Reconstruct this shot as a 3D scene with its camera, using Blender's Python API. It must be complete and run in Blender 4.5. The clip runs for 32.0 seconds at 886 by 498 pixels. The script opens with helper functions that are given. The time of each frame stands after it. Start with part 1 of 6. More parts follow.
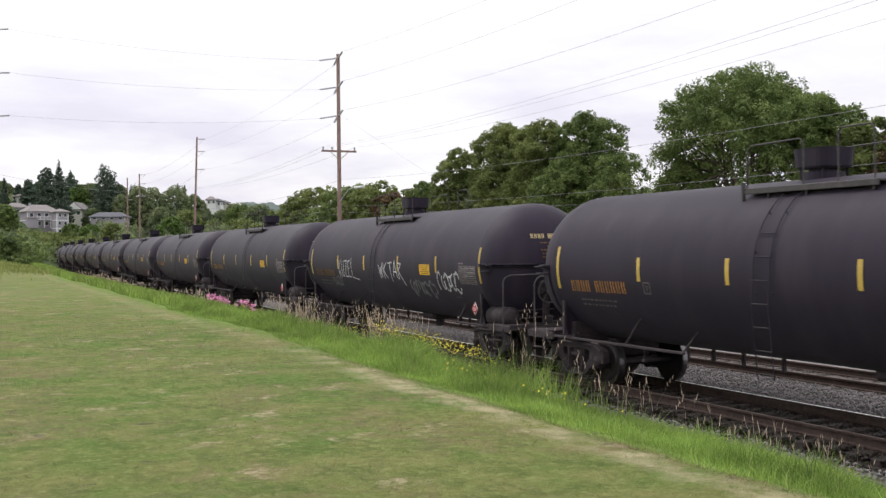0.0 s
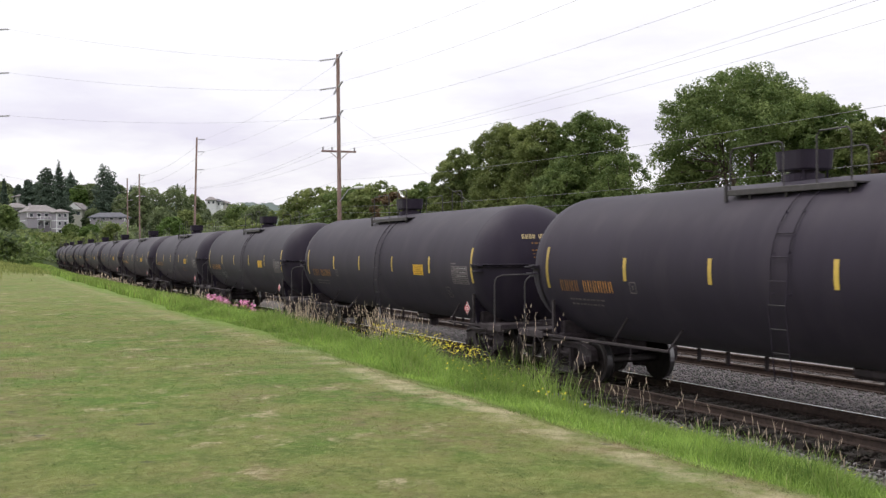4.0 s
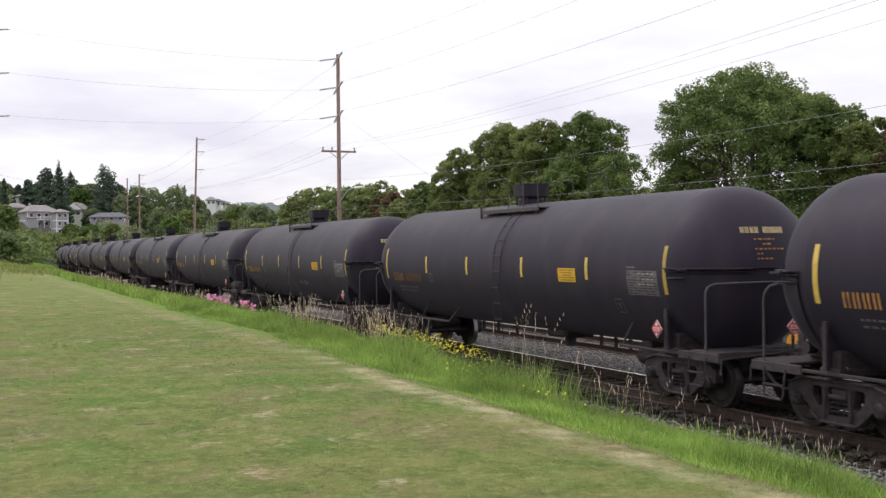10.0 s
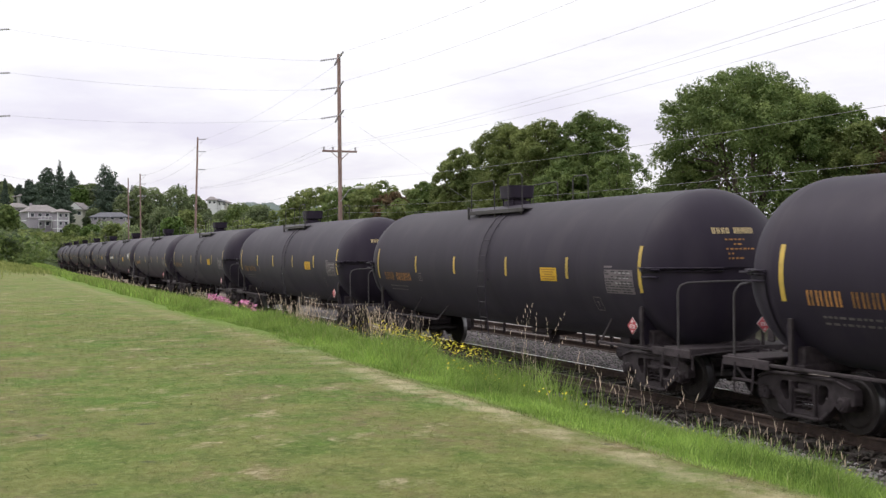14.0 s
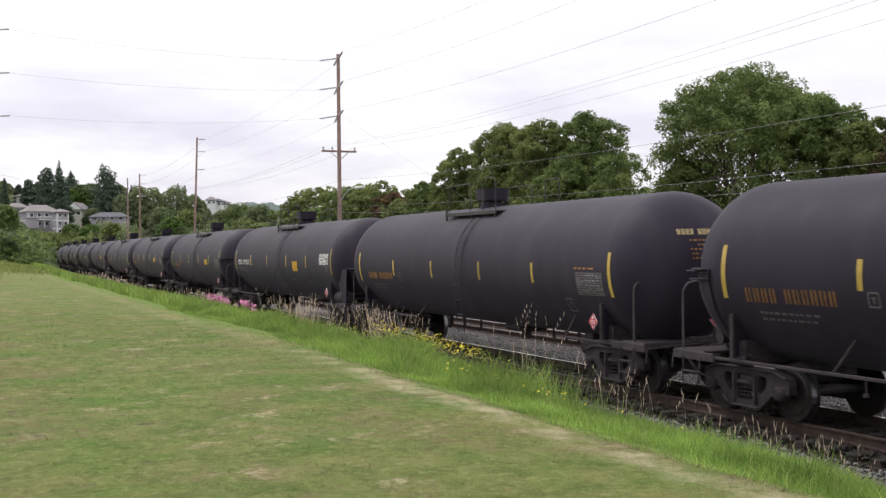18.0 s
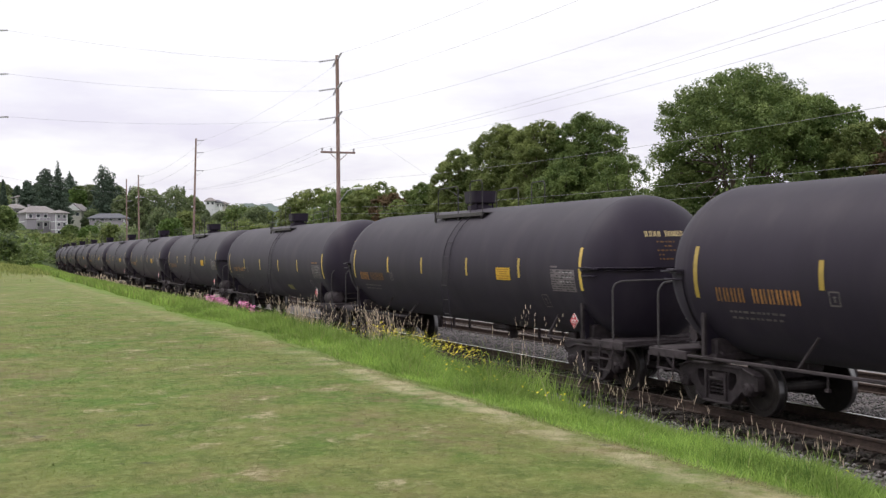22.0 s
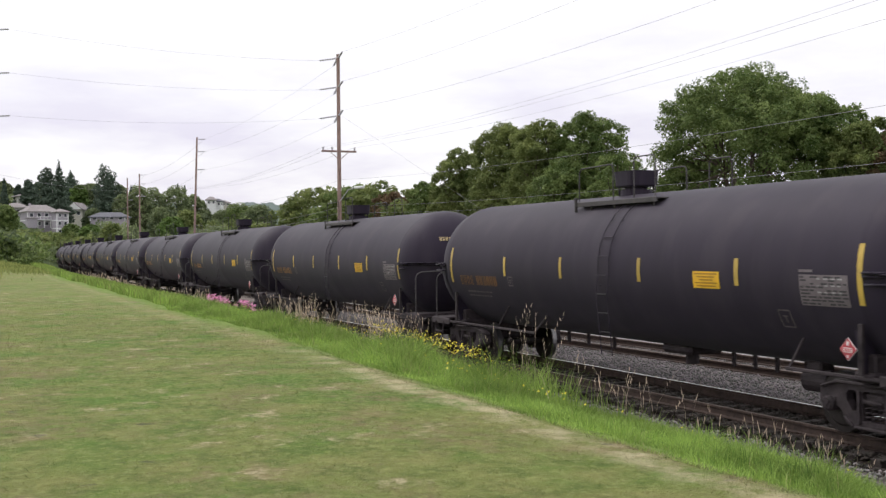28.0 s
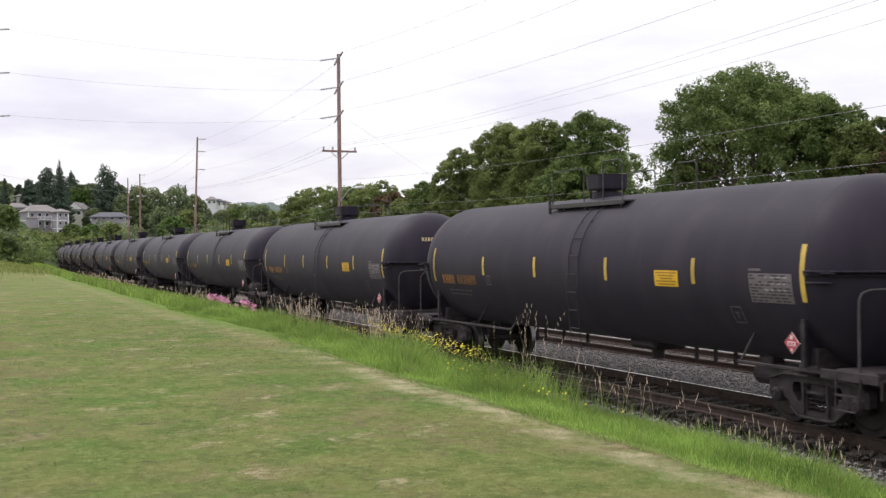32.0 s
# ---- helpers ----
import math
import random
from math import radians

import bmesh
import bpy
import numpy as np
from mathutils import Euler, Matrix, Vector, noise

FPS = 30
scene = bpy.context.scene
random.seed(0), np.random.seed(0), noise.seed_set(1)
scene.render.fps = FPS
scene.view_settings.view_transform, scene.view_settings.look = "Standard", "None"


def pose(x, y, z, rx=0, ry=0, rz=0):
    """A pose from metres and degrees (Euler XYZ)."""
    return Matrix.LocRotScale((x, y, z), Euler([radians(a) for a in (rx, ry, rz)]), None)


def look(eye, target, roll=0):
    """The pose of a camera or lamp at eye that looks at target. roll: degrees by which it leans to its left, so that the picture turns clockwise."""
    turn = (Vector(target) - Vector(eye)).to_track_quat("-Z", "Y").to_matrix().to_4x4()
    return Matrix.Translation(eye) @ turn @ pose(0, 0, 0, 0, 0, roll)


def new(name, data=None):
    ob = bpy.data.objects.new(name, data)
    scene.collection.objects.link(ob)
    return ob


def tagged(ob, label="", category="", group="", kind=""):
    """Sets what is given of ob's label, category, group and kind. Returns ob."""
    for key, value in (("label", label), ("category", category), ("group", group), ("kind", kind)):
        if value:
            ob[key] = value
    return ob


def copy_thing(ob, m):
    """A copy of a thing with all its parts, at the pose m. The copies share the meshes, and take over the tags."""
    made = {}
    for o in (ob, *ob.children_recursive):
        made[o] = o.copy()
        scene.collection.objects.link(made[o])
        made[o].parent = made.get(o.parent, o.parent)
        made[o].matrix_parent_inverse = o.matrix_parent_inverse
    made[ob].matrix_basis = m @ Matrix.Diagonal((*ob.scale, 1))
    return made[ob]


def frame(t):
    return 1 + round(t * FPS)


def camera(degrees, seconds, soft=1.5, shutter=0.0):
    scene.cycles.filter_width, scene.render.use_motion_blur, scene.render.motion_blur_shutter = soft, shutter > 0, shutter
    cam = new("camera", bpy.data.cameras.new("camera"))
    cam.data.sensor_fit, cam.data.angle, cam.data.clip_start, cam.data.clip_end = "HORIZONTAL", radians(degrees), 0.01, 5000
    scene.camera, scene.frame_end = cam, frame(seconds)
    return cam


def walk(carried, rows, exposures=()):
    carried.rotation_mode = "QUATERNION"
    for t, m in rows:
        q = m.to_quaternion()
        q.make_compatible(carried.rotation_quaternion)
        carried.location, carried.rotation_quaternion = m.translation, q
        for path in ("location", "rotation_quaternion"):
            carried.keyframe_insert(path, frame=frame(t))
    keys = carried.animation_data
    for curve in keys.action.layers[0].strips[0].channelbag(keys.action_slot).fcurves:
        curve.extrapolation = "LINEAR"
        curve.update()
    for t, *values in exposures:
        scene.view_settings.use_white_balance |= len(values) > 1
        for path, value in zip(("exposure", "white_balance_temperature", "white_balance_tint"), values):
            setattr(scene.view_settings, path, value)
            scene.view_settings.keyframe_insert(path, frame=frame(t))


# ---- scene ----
# Metres; x runs along the railway (the train goes towards +x), y across it away from the camera,
# z = 0 is the top of the rails. The camera stands on a lawn beside the line and only trembles a little.
EYE = (0.0, 0.0, 2.833)
LENS = 1960.0


def aim(dx, dy):
    """The camera's pose, swayed by a small angle (in 1960ths of a radian)."""
    yaw, tilt = 0.40964 - dx / LENS, 0.00033 + dy / LENS
    way = Vector((-math.cos(yaw) * math.cos(tilt), math.sin(yaw) * math.cos(tilt), math.sin(tilt)))
    return look(EYE, Vector(EYE) + way, -0.584)


cam = camera(43.603, 32.0, soft=1.35, shutter=0.1)
walk(cam, [
    (0, aim(0.25, -1.78)), (0.5, aim(0, -2.2)), (1, aim(0, -1.53)), (3.5, aim(0, -1.53)),
    (5.5, aim(0, 0)), (9.5, aim(0, 0)), (10, aim(0, -1.28)), (10.5, aim(-1.53, 0)),
    (11, aim(-1.53, 0)), (11.5, aim(-0.38, -0.13)), (12, aim(-0.25, -0.64)), (12.5, aim(0.76, -1.65)),
    (13, aim(1.4, -1.9)), (13.5, aim(1.52, -1.53)), (14, aim(1.52, -1.53)), (14.5, aim(0, 0)),
    (16.5, aim(0.63, -1.65)), (17, aim(0.63, -1.65)), (17.5, aim(0.51, -1.53)), (18, aim(0.51, -1.53)),
    (18.5, aim(0.26, -0.51)), (19, aim(0.12, -0.25)), (19.5, aim(0.26, -0.25)), (20, aim(0.38, -1.27)),
    (20.5, aim(1.01, -1.28)), (21, aim(-0.12, 0)), (21.5, aim(-1.02, 1.28)), (22, aim(-1.41, 0.38)),
    (22.5, aim(-0.38, -0.13)), (23, aim(-0.38, -0.13)), (23.5, aim(-0.38, -0.26)), (24, aim(-0.89, -0.13)),
    (24.5, aim(-0.38, -0.52)), (25, aim(0, -1.4)), (25.5, aim(0.77, -1.65)), (27.5, aim(0.88, -1.65)),
    (28, aim(0.25, -1.53)), (28.5, aim(0, -1.53)), (29, aim(0.12, -1.53)), (29.5, aim(-0.26, -0.12)),
    (30, aim(-1.53, 0.25)), (30.5, aim(-1.79, 1.14)), (31, aim(-0.38, 0.12)), (31.5, aim(1.02, -1.28)),
    (32, aim(1.02, -1.65)),
])

# ---- world, sun ----
SUN_UP, SUN_ROUND = radians(52), radians(240)
world = bpy.data.worlds.new("overcast_sky")
scene.world = world
world.use_nodes = True
wt = world.node_tree
for n in list(wt.nodes):
    wt.nodes.remove(n)


def wn(kind, **kw):
    n = wt.nodes.new(kind)
    for k, val in kw.items():
        n.inputs[k].default_value = val
    return n


w_out = wn("ShaderNodeOutputWorld")
w_coord = wn("ShaderNodeTexCoord")
sky = wn("ShaderNodeTexSky")
sky.sky_type, sky.sun_disc, sky.sun_elevation, sky.sun_rotation = "NISHITA", False, SUN_UP, SUN_ROUND
sky_bg = wn("ShaderNodeBackground", Strength=0.12)
wt.links.new(sky.outputs[0], sky_bg.inputs["Color"])
w_map = wn("ShaderNodeMapping", Scale=(2.2, 2.2, 9.0))
wt.links.new(w_coord.outputs["Generated"], w_map.inputs["Vector"])
w_noise = wn("ShaderNodeTexNoise", Scale=1.6, Detail=7.0, Roughness=0.55)
wt.links.new(w_map.outputs[0], w_noise.inputs["Vector"])
w_ramp = wn("ShaderNodeValToRGB")
w_ramp.color_ramp.elements[0].position, w_ramp.color_ramp.elements[0].color = 0.36, (0.84, 0.79, 0.95, 1)
w_ramp.color_ramp.elements[1].position, w_ramp.color_ramp.elements[1].color = 0.56, (1.12, 1.10, 1.13, 1)
wt.links.new(w_noise.outputs[0], w_ramp.inputs[0])
# the cloud cover is brighter overhead than near the horizon
w_sep = wn("ShaderNodeSeparateXYZ")
wt.links.new(w_coord.outputs["Generated"], w_sep.inputs[0])
w_up = wn("ShaderNodeMapRange")
for key, val in (("From Min", 0.06), ("From Max", 0.32), ("To Min", 0.0), ("To Max", 1.0)):
    w_up.inputs[key].default_value = val
wt.links.new(w_sep.outputs[2], w_up.inputs["Value"])
w_mix = wt.nodes.new("ShaderNodeMixRGB")
w_mix.inputs[2].default_value = (1.30, 1.29, 1.32, 1)
wt.links.new(w_up.outputs[0], w_mix.inputs[0])
wt.links.new(w_ramp.outputs[0], w_mix.inputs[1])
cloud_bg = wn("ShaderNodeBackground", Strength=0.92)
wt.links.new(w_mix.outputs[0], cloud_bg.inputs["Color"])
w_sum = wn("ShaderNodeMixShader")
w_sum.inputs[0].default_value = 0.93
wt.links.new(sky_bg.outputs[0], w_sum.inputs[1])
wt.links.new(cloud_bg.outputs[0], w_sum.inputs[2])
wt.links.new(w_sum.outputs[0], w_out.inputs[0])

sun_data = bpy.data.lights.new("sun", "SUN")
sun_data.energy, sun_data.angle, sun_data.color = 1.35, radians(14), (1.0, 0.97, 0.92)
sun = new("sun", sun_data)
sun.matrix_world = look((0, 0, 60), (28, 16, 18))
scene.view_settings.exposure = 0.0

# ---- materials ----


def material(name, colour, rough=0.8, metal=0.0, noise_scale=8.0, spread=0.25, bump=0.3, bump_scale=40.0, tint=None,
             stain=0.0, stain_colour=(0.1, 0.07, 0.05), stain_scale=0.8, vary=0.0, spec=0.5, island=0.0, stretch=(1, 1, 1),
             leaf=0.0):
    """A procedural surface: base colour mottled at two scales, an optional stain, bump, and variation from piece to piece."""
    m = bpy.data.materials.new(name)
    m.use_nodes = True
    t = m.node_tree
    b = t.nodes["Principled BSDF"]
    b.inputs["Roughness"].default_value, b.inputs["Metallic"].default_value = rough, metal
    b.inputs["Specular IOR Level"].default_value = spec
    co = t.nodes.new("ShaderNodeTexCoord")
    mp = t.nodes.new("ShaderNodeMapping")
    mp.inputs["Scale"].default_value = stretch
    t.links.new(co.outputs["Object"], mp.inputs[0])

    def noisy(scale, detail=4.0):
        n = t.nodes.new("ShaderNodeTexNoise")
        n.inputs["Scale"].default_value, n.inputs["Detail"].default_value = scale, detail
        t.links.new(mp.outputs[0], n.inputs["Vector"])
        return n.outputs[0]

    def mix(f, a, c, mode="MIX"):
        n = t.nodes.new("ShaderNodeMixRGB")
        n.blend_type = mode
        for sock, val in zip(n.inputs, (f, a, c)):
            if hasattr(val, "is_linked"):
                t.links.new(val, sock)
            else:
                sock.default_value = val
        return n.outputs[0]

    def ramp(f, lo, hi):
        n = t.nodes.new("ShaderNodeMapRange")
        n.inputs["From Min"].default_value, n.inputs["From Max"].default_value = lo, hi
        t.links.new(f, n.inputs["Value"])
        return n.outputs[0]

    dark = tuple(c * (1 - spread) for c in colour) + (1,)
    light = tuple(min(1, c * (1 + spread)) for c in (tint or colour)) + (1,)
    col = mix(ramp(noisy(noise_scale), 0.3, 0.7), dark, light)
    col = mix(ramp(noisy(noise_scale * 0.13, 3.0), 0.35, 0.65), col, mix(1.0, col, (1 + spread, 1 + spread, 1 + spread, 1), "MULTIPLY"))
    if stain:
        f = t.nodes.new("ShaderNodeMath")
        f.operation = "MULTIPLY"
        f.inputs[1].default_value = stain
        t.links.new(ramp(noisy(stain_scale, 6.0), 0.48, 0.7), f.inputs[0])
        col = mix(f.outputs[0], col, tuple(stain_colour) + (1,))
    if vary:
        info = t.nodes.new("ShaderNodeObjectInfo")
        col = mix(ramp(info.outputs["Random"], 0, 1), mix(1.0, col, (1 - vary,) * 3 + (1,), "MULTIPLY"), col)
    if island:
        geo = t.nodes.new("ShaderNodeNewGeometry")
        col = mix(geo.outputs["Random Per Island"], mix(1.0, col, (1 - island, 1 - island * 0.85, 1 - island, 1), "MULTIPLY"), col)
    t.links.new(col, b.inputs["Base Color"])
    if leaf:
        # thin leaves let part of the light through
        thin, both = t.nodes.new("ShaderNodeBsdfTranslucent"), t.nodes.new("ShaderNodeMixShader")
        both.inputs[0].default_value = leaf
        t.links.new(col, thin.inputs["Color"])
        t.links.new(b.outputs[0], both.inputs[1])
        t.links.new(thin.outputs[0], both.inputs[2])
        t.links.new(both.outputs[0], t.nodes["Material Output"].inputs["Surface"])
    if bump:
        bp = t.nodes.new("ShaderNodeBump")
        bp.inputs["Strength"].default_value, bp.inputs["Distance"].default_value = bump, 0.02
        t.links.new(noisy(bump_scale), bp.inputs["Height"])
        t.links.new(bp.outputs[0], b.inputs["Normal"])
    return m


M_TANK = material("tank_black_paint", (0.0270, 0.0207, 0.0350), 0.60, noise_scale=3, spread=0.07, bump=0.03, bump_scale=2, stain=0.45,
                  stain_colour=(0.054, 0.043, 0.056), stain_scale=1.6, vary=0.14, stretch=(1, 1, 0.22), spec=0.21)
M_TANK.node_tree.nodes["Principled BSDF"].inputs["Specular Tint"].default_value = (1.0, 0.92, 1.0, 1)
M_TANK.node_tree.nodes["Principled BSDF"].inputs["Sheen Weight"].default_value = 0.05
M_TRUCK = material("grimy_steel", (0.043, 0.0325, 0.037), 0.75, 0.2, noise_scale=9, spread=0.35, bump=0.3, vary=0.2)
M_WHEEL = material("worn_wheel_steel", (0.030, 0.024, 0.024), 0.5, 0.4, noise_scale=9, spread=0.3, bump=0.15, vary=0.2)
M_RUST = material("rusty_rail_steel", (0.058, 0.038, 0.032), 0.7, 0.35, noise_scale=14, spread=0.35, bump=0.35)
M_RAILTOP = material("polished_rail_top", (0.88, 0.88, 0.90), 0.32, 1.0, noise_scale=20, spread=0.08, bump=0.05)
# Dull top whose colour also holds the dark reflection of passing cars.
M_RAILTOP_D = material("dull_shaded_rail_top", (0.13, 0.095, 0.08), 0.6, 0.6, noise_scale=20, spread=0.2, bump=0.1)
# Tie wood is toned darker still for the shade under the cars.
M_TIE = material("weathered_tie_wood", (0.038, 0.029, 0.026), 0.9, noise_scale=6, spread=0.35, bump=0.6, bump_scale=25, vary=0.35, stretch=(6, 1, 6))
M_STONE = material("grey_ballast_stone", (0.205, 0.176, 0.190), 0.9, noise_scale=9, spread=0.3, bump=0.3, island=0.6)
M_YELLOW = material("yellow_reflective_tape", (0.66, 0.45, 0.09), 0.45, noise_scale=7, spread=0.1, bump=0.05, stain=0.35,
                    stain_colour=(0.4, 0.28, 0.08), stain_scale=6, vary=0.42)
M_LETTER = material("faded_yellow_lettering", (0.46, 0.21, 0.06), 0.6, noise_scale=9, spread=0.2, bump=0.0, stain=0.5, stain_colour=(0.12, 0.08, 0.04), stain_scale=5, vary=0.68)
M_WHITE = material("white_lettering", (0.72, 0.70, 0.70), 0.55, noise_scale=9, spread=0.12, bump=0.0)
M_PALE = material("pale_yellow_lettering", (0.62, 0.47, 0.24), 0.55, noise_scale=9, spread=0.12, bump=0.0)
M_CHART = material("grey_data_panel", (0.165, 0.136, 0.150), 0.6, noise_scale=12, spread=0.15, bump=0.0, vary=0.3)
M_INK = material("panel_ink", (0.05, 0.045, 0.05), 0.7, noise_scale=12, spread=0.1, bump=0.0)
M_RED = material("red_placard", (0.60, 0.085, 0.11), 0.45, noise_scale=9, spread=0.12, bump=0.0, vary=0.25)
M_ORANGE = material("orange_plastic", (0.75, 0.33, 0.04), 0.5, noise_scale=9, spread=0.12, bump=0.0)
M_POLE = material("weathered_pole_wood", (0.27, 0.185, 0.165), 0.9, noise_scale=5, spread=0.3, bump=0.4, stretch=(4, 4, 0.4))
M_WIRE = material("dull_wire", (0.40, 0.38, 0.43), 0.6, 0.3, noise_scale=9, spread=0.1, bump=0.0)
M_INSUL = material("grey_insulator", (0.46, 0.44, 0.49), 0.35, noise_scale=9, spread=0.1, bump=0.0)
M_BARK = material("grey_brown_bark", (0.10, 0.078, 0.06), 0.95, noise_scale=6, spread=0.3, bump=0.6, bump_scale=14, stretch=(2, 2, 0.5))
M_LEAF = material("maple_leaves", (0.140, 0.215, 0.066), 0.6, noise_scale=0.8, spread=0.3, bump=0.0, island=0.5, tint=(0.235, 0.28, 0.10), spec=0.25, leaf=0.4)
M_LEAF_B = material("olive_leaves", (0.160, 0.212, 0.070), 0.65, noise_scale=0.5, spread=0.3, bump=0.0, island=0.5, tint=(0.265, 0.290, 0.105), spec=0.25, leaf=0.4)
# Needles lightened and blued, so their colour carries the distance haze.
M_LEAF_D = material("haze_toned_needles", (0.120, 0.158, 0.118), 0.7, noise_scale=0.6, spread=0.3, bump=0.0, island=0.5, spec=0.25, leaf=0.2)
M_LEAF_R = material("reddish_leaves", (0.18, 0.115, 0.065), 0.7, noise_scale=0.6, spread=0.3, bump=0.0, island=0.6, spec=0.25, leaf=0.3)
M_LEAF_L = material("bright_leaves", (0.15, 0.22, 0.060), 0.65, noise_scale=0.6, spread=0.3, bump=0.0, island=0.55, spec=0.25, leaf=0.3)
# Paler, greyer leaves with the distance haze put into their colour.
M_LEAF_H = material("haze_toned_leaves", (0.170, 0.212, 0.120), 0.7, noise_scale=0.15, spread=0.35, bump=0.0, island=0.45, tint=(0.25, 0.285, 0.14), spec=0.25, leaf=0.4)

M_GRASS = material("tall_grass_blades", (0.225, 0.322, 0.074), 0.7, noise_scale=0.9, spread=0.35, bump=0.0, island=0.45, tint=(0.32, 0.43, 0.105), spec=0.25, leaf=0.35)
M_GRASS_D = material("deep_green_blades", (0.120, 0.225, 0.045), 0.7, noise_scale=0.9, spread=0.35, bump=0.0, island=0.45, tint=(0.20, 0.31, 0.07), spec=0.25, leaf=0.35)
M_ROUGH = material("rough_grass_blades", (0.22, 0.275, 0.075), 0.8, noise_scale=0.5, spread=0.3, bump=0.0, island=0.5, tint=(0.34, 0.34, 0.13), spec=0.2, leaf=0.25)
M_STRAW = material("dry_straw", (0.42, 0.37, 0.20), 0.9, noise_scale=4, spread=0.2, bump=0.0, island=0.4, spec=0.2, leaf=0.2)
M_SEED = material("tan_seed_heads", (0.72, 0.56, 0.45), 0.9, noise_scale=4, spread=0.2, bump=0.0, island=0.4, spec=0.2, leaf=0.45)
M_BUTTER = material("yellow_petals", (0.90, 0.74, 0.04), 0.6, noise_scale=9, spread=0.1, bump=0.0, island=0.2)
M_PINK = material("pink_petals", (0.78, 0.24, 0.50), 0.6, noise_scale=9, spread=0.15, bump=0.0, island=0.45)
M_SIDING = material("grey_siding", (0.36, 0.33, 0.37), 0.8, noise_scale=3, spread=0.08, bump=0.1)
M_CREAM = material("cream_siding", (0.52, 0.50, 0.44), 0.8, noise_scale=3, spread=0.08, bump=0.1)
M_TRIM = material("white_paint", (0.78, 0.78, 0.78), 0.7, noise_scale=3, spread=0.05, bump=0.0)
M_ROOF = material("grey_shingles", (0.25, 0.225, 0.225), 0.9, noise_scale=6, spread=0.18, bump=0.4)
M_ROOF_D = material("dark_shingles", (0.12, 0.12, 0.14), 0.9, noise_scale=6, spread=0.18, bump=0.4)
M_PANE = material("dark_glass", (0.04, 0.045, 0.055), 0.12, noise_scale=3, spread=0.05, bump=0.0)
M_KERB = material("pale_concrete", (0.62, 0.60, 0.60), 0.8, noise_scale=7, spread=0.12, bump=0.3)
M_SKIN = material("olive_notice", (0.22, 0.20, 0.07), 0.6, noise_scale=9, spread=0.15, bump=0.0)
M_SPRAY = material("white_spray_paint", (0.55, 0.54, 0.56), 0.7, noise_scale=11, spread=0.25, bump=0.0, stain=0.5, stain_colour=(0.12, 0.115, 0.125), stain_scale=7)
M_SPRAY_DIM = material("faded_spray_paint", (0.17, 0.165, 0.175), 0.7, noise_scale=11, spread=0.3, bump=0.0, stain=0.5, stain_colour=(0.05, 0.05, 0.055), stain_scale=7)
M_SPRAY_RUST = material("rusty_spray_paint", (0.13, 0.065, 0.045), 0.7, noise_scale=11, spread=0.3, bump=0.0)

# ---- mesh helpers ----


def mesh_object(name, verts, faces, mat, parent=None, smooth=False, label=""):
    me = bpy.data.meshes.new(name)
    me.from_pydata([tuple(v) for v in verts], [], faces)
    me.materials.append(mat)
    if smooth:
        me.shade_smooth()
    ob = new(name, me)
    ob.parent = parent
    if label:
        tagged(ob, label)
    return ob


def big_mesh(name, verts, quads, mat, parent=None):
    """Many quads at once, from numpy arrays."""
    me = bpy.data.meshes.new(name)
    n, f = len(verts), len(quads)
    k = quads.shape[1]
    me.vertices.add(n)
    me.vertices.foreach_set("co", np.asarray(verts, dtype=np.float32).ravel())
    me.loops.add(f * k)
    me.loops.foreach_set("vertex_index", np.asarray(quads, dtype=np.int32).ravel())
    me.polygons.add(f)
    me.polygons.foreach_set("loop_start", np.arange(f, dtype=np.int32) * k)
    me.materials.append(mat)
    me.update(calc_edges=True)
    ob = new(name, me)
    ob.parent = parent
    return ob


def part(name, bm, mat, parent, label="", smooth=False):
    me = bpy.data.meshes.new(name)
    bm.to_mesh(me)
    bm.free()
    me.materials.append(mat)
    if smooth:
        me.shade_smooth()
    ob = new(name, me)
    ob.parent = parent
    if label:
        tagged(ob, label)
    return ob


def add_box(bm, c, size, bevel=0.0, turn=None):
    m = Matrix.Translation(c) @ (turn or Matrix()) @ Matrix.Diagonal((*size, 1))
    r = bmesh.ops.create_cube(bm, size=1.0, matrix=m)
    if bevel:
        edges = list({e for v in r["verts"] for e in v.link_edges})
        bmesh.ops.bevel(bm, geom=edges, offset=bevel, segments=1, affect="EDGES")


def add_rod(bm, a, b, r, segs=8, r2=None, caps=True):
    a, b = Vector(a), Vector(b)
    d = b - a
    m = Matrix.Translation((a + b) / 2) @ d.to_track_quat("Z", "Y").to_matrix().to_4x4()
    bmesh.ops.create_cone(bm, cap_ends=caps, segments=segs, radius1=r, radius2=r if r2 is None else r2, depth=d.length, matrix=m)


def add_sweep(bm, pts, w, t=None, segs=6):
    """One unbroken tube (or, with t, a flat bar w by t) along the points."""
    pts = [Vector(p) for p in pts]
    rings = []
    side = None
    for i, p in enumerate(pts):
        d = (pts[min(i + 1, len(pts) - 1)] - pts[max(i - 1, 0)]).normalized()
        if side is None:
            side = Vector((1, 0, 0)) if t else d.orthogonal()
        side = (side - d * side.dot(d)).normalized()
        up = d.cross(side)
        if t:
            offs = [(w / 2, t / 2), (-w / 2, t / 2), (-w / 2, -t / 2), (w / 2, -t / 2)]
        else:
            offs = [(w * math.cos(2 * math.pi * k / segs), w * math.sin(2 * math.pi * k / segs)) for k in range(segs)]
        rings.append([bm.verts.new(p + side * a + up * b) for a, b in offs])
    n = len(rings[0])
    for ra, rb in zip(rings[:-1], rings[1:]):
        for j in range(n):
            bm.faces.new((ra[j], ra[(j + 1) % n], rb[(j + 1) % n], rb[j]))
    bm.faces.new(list(reversed(rings[0])))
    bm.faces.new(rings[-1])


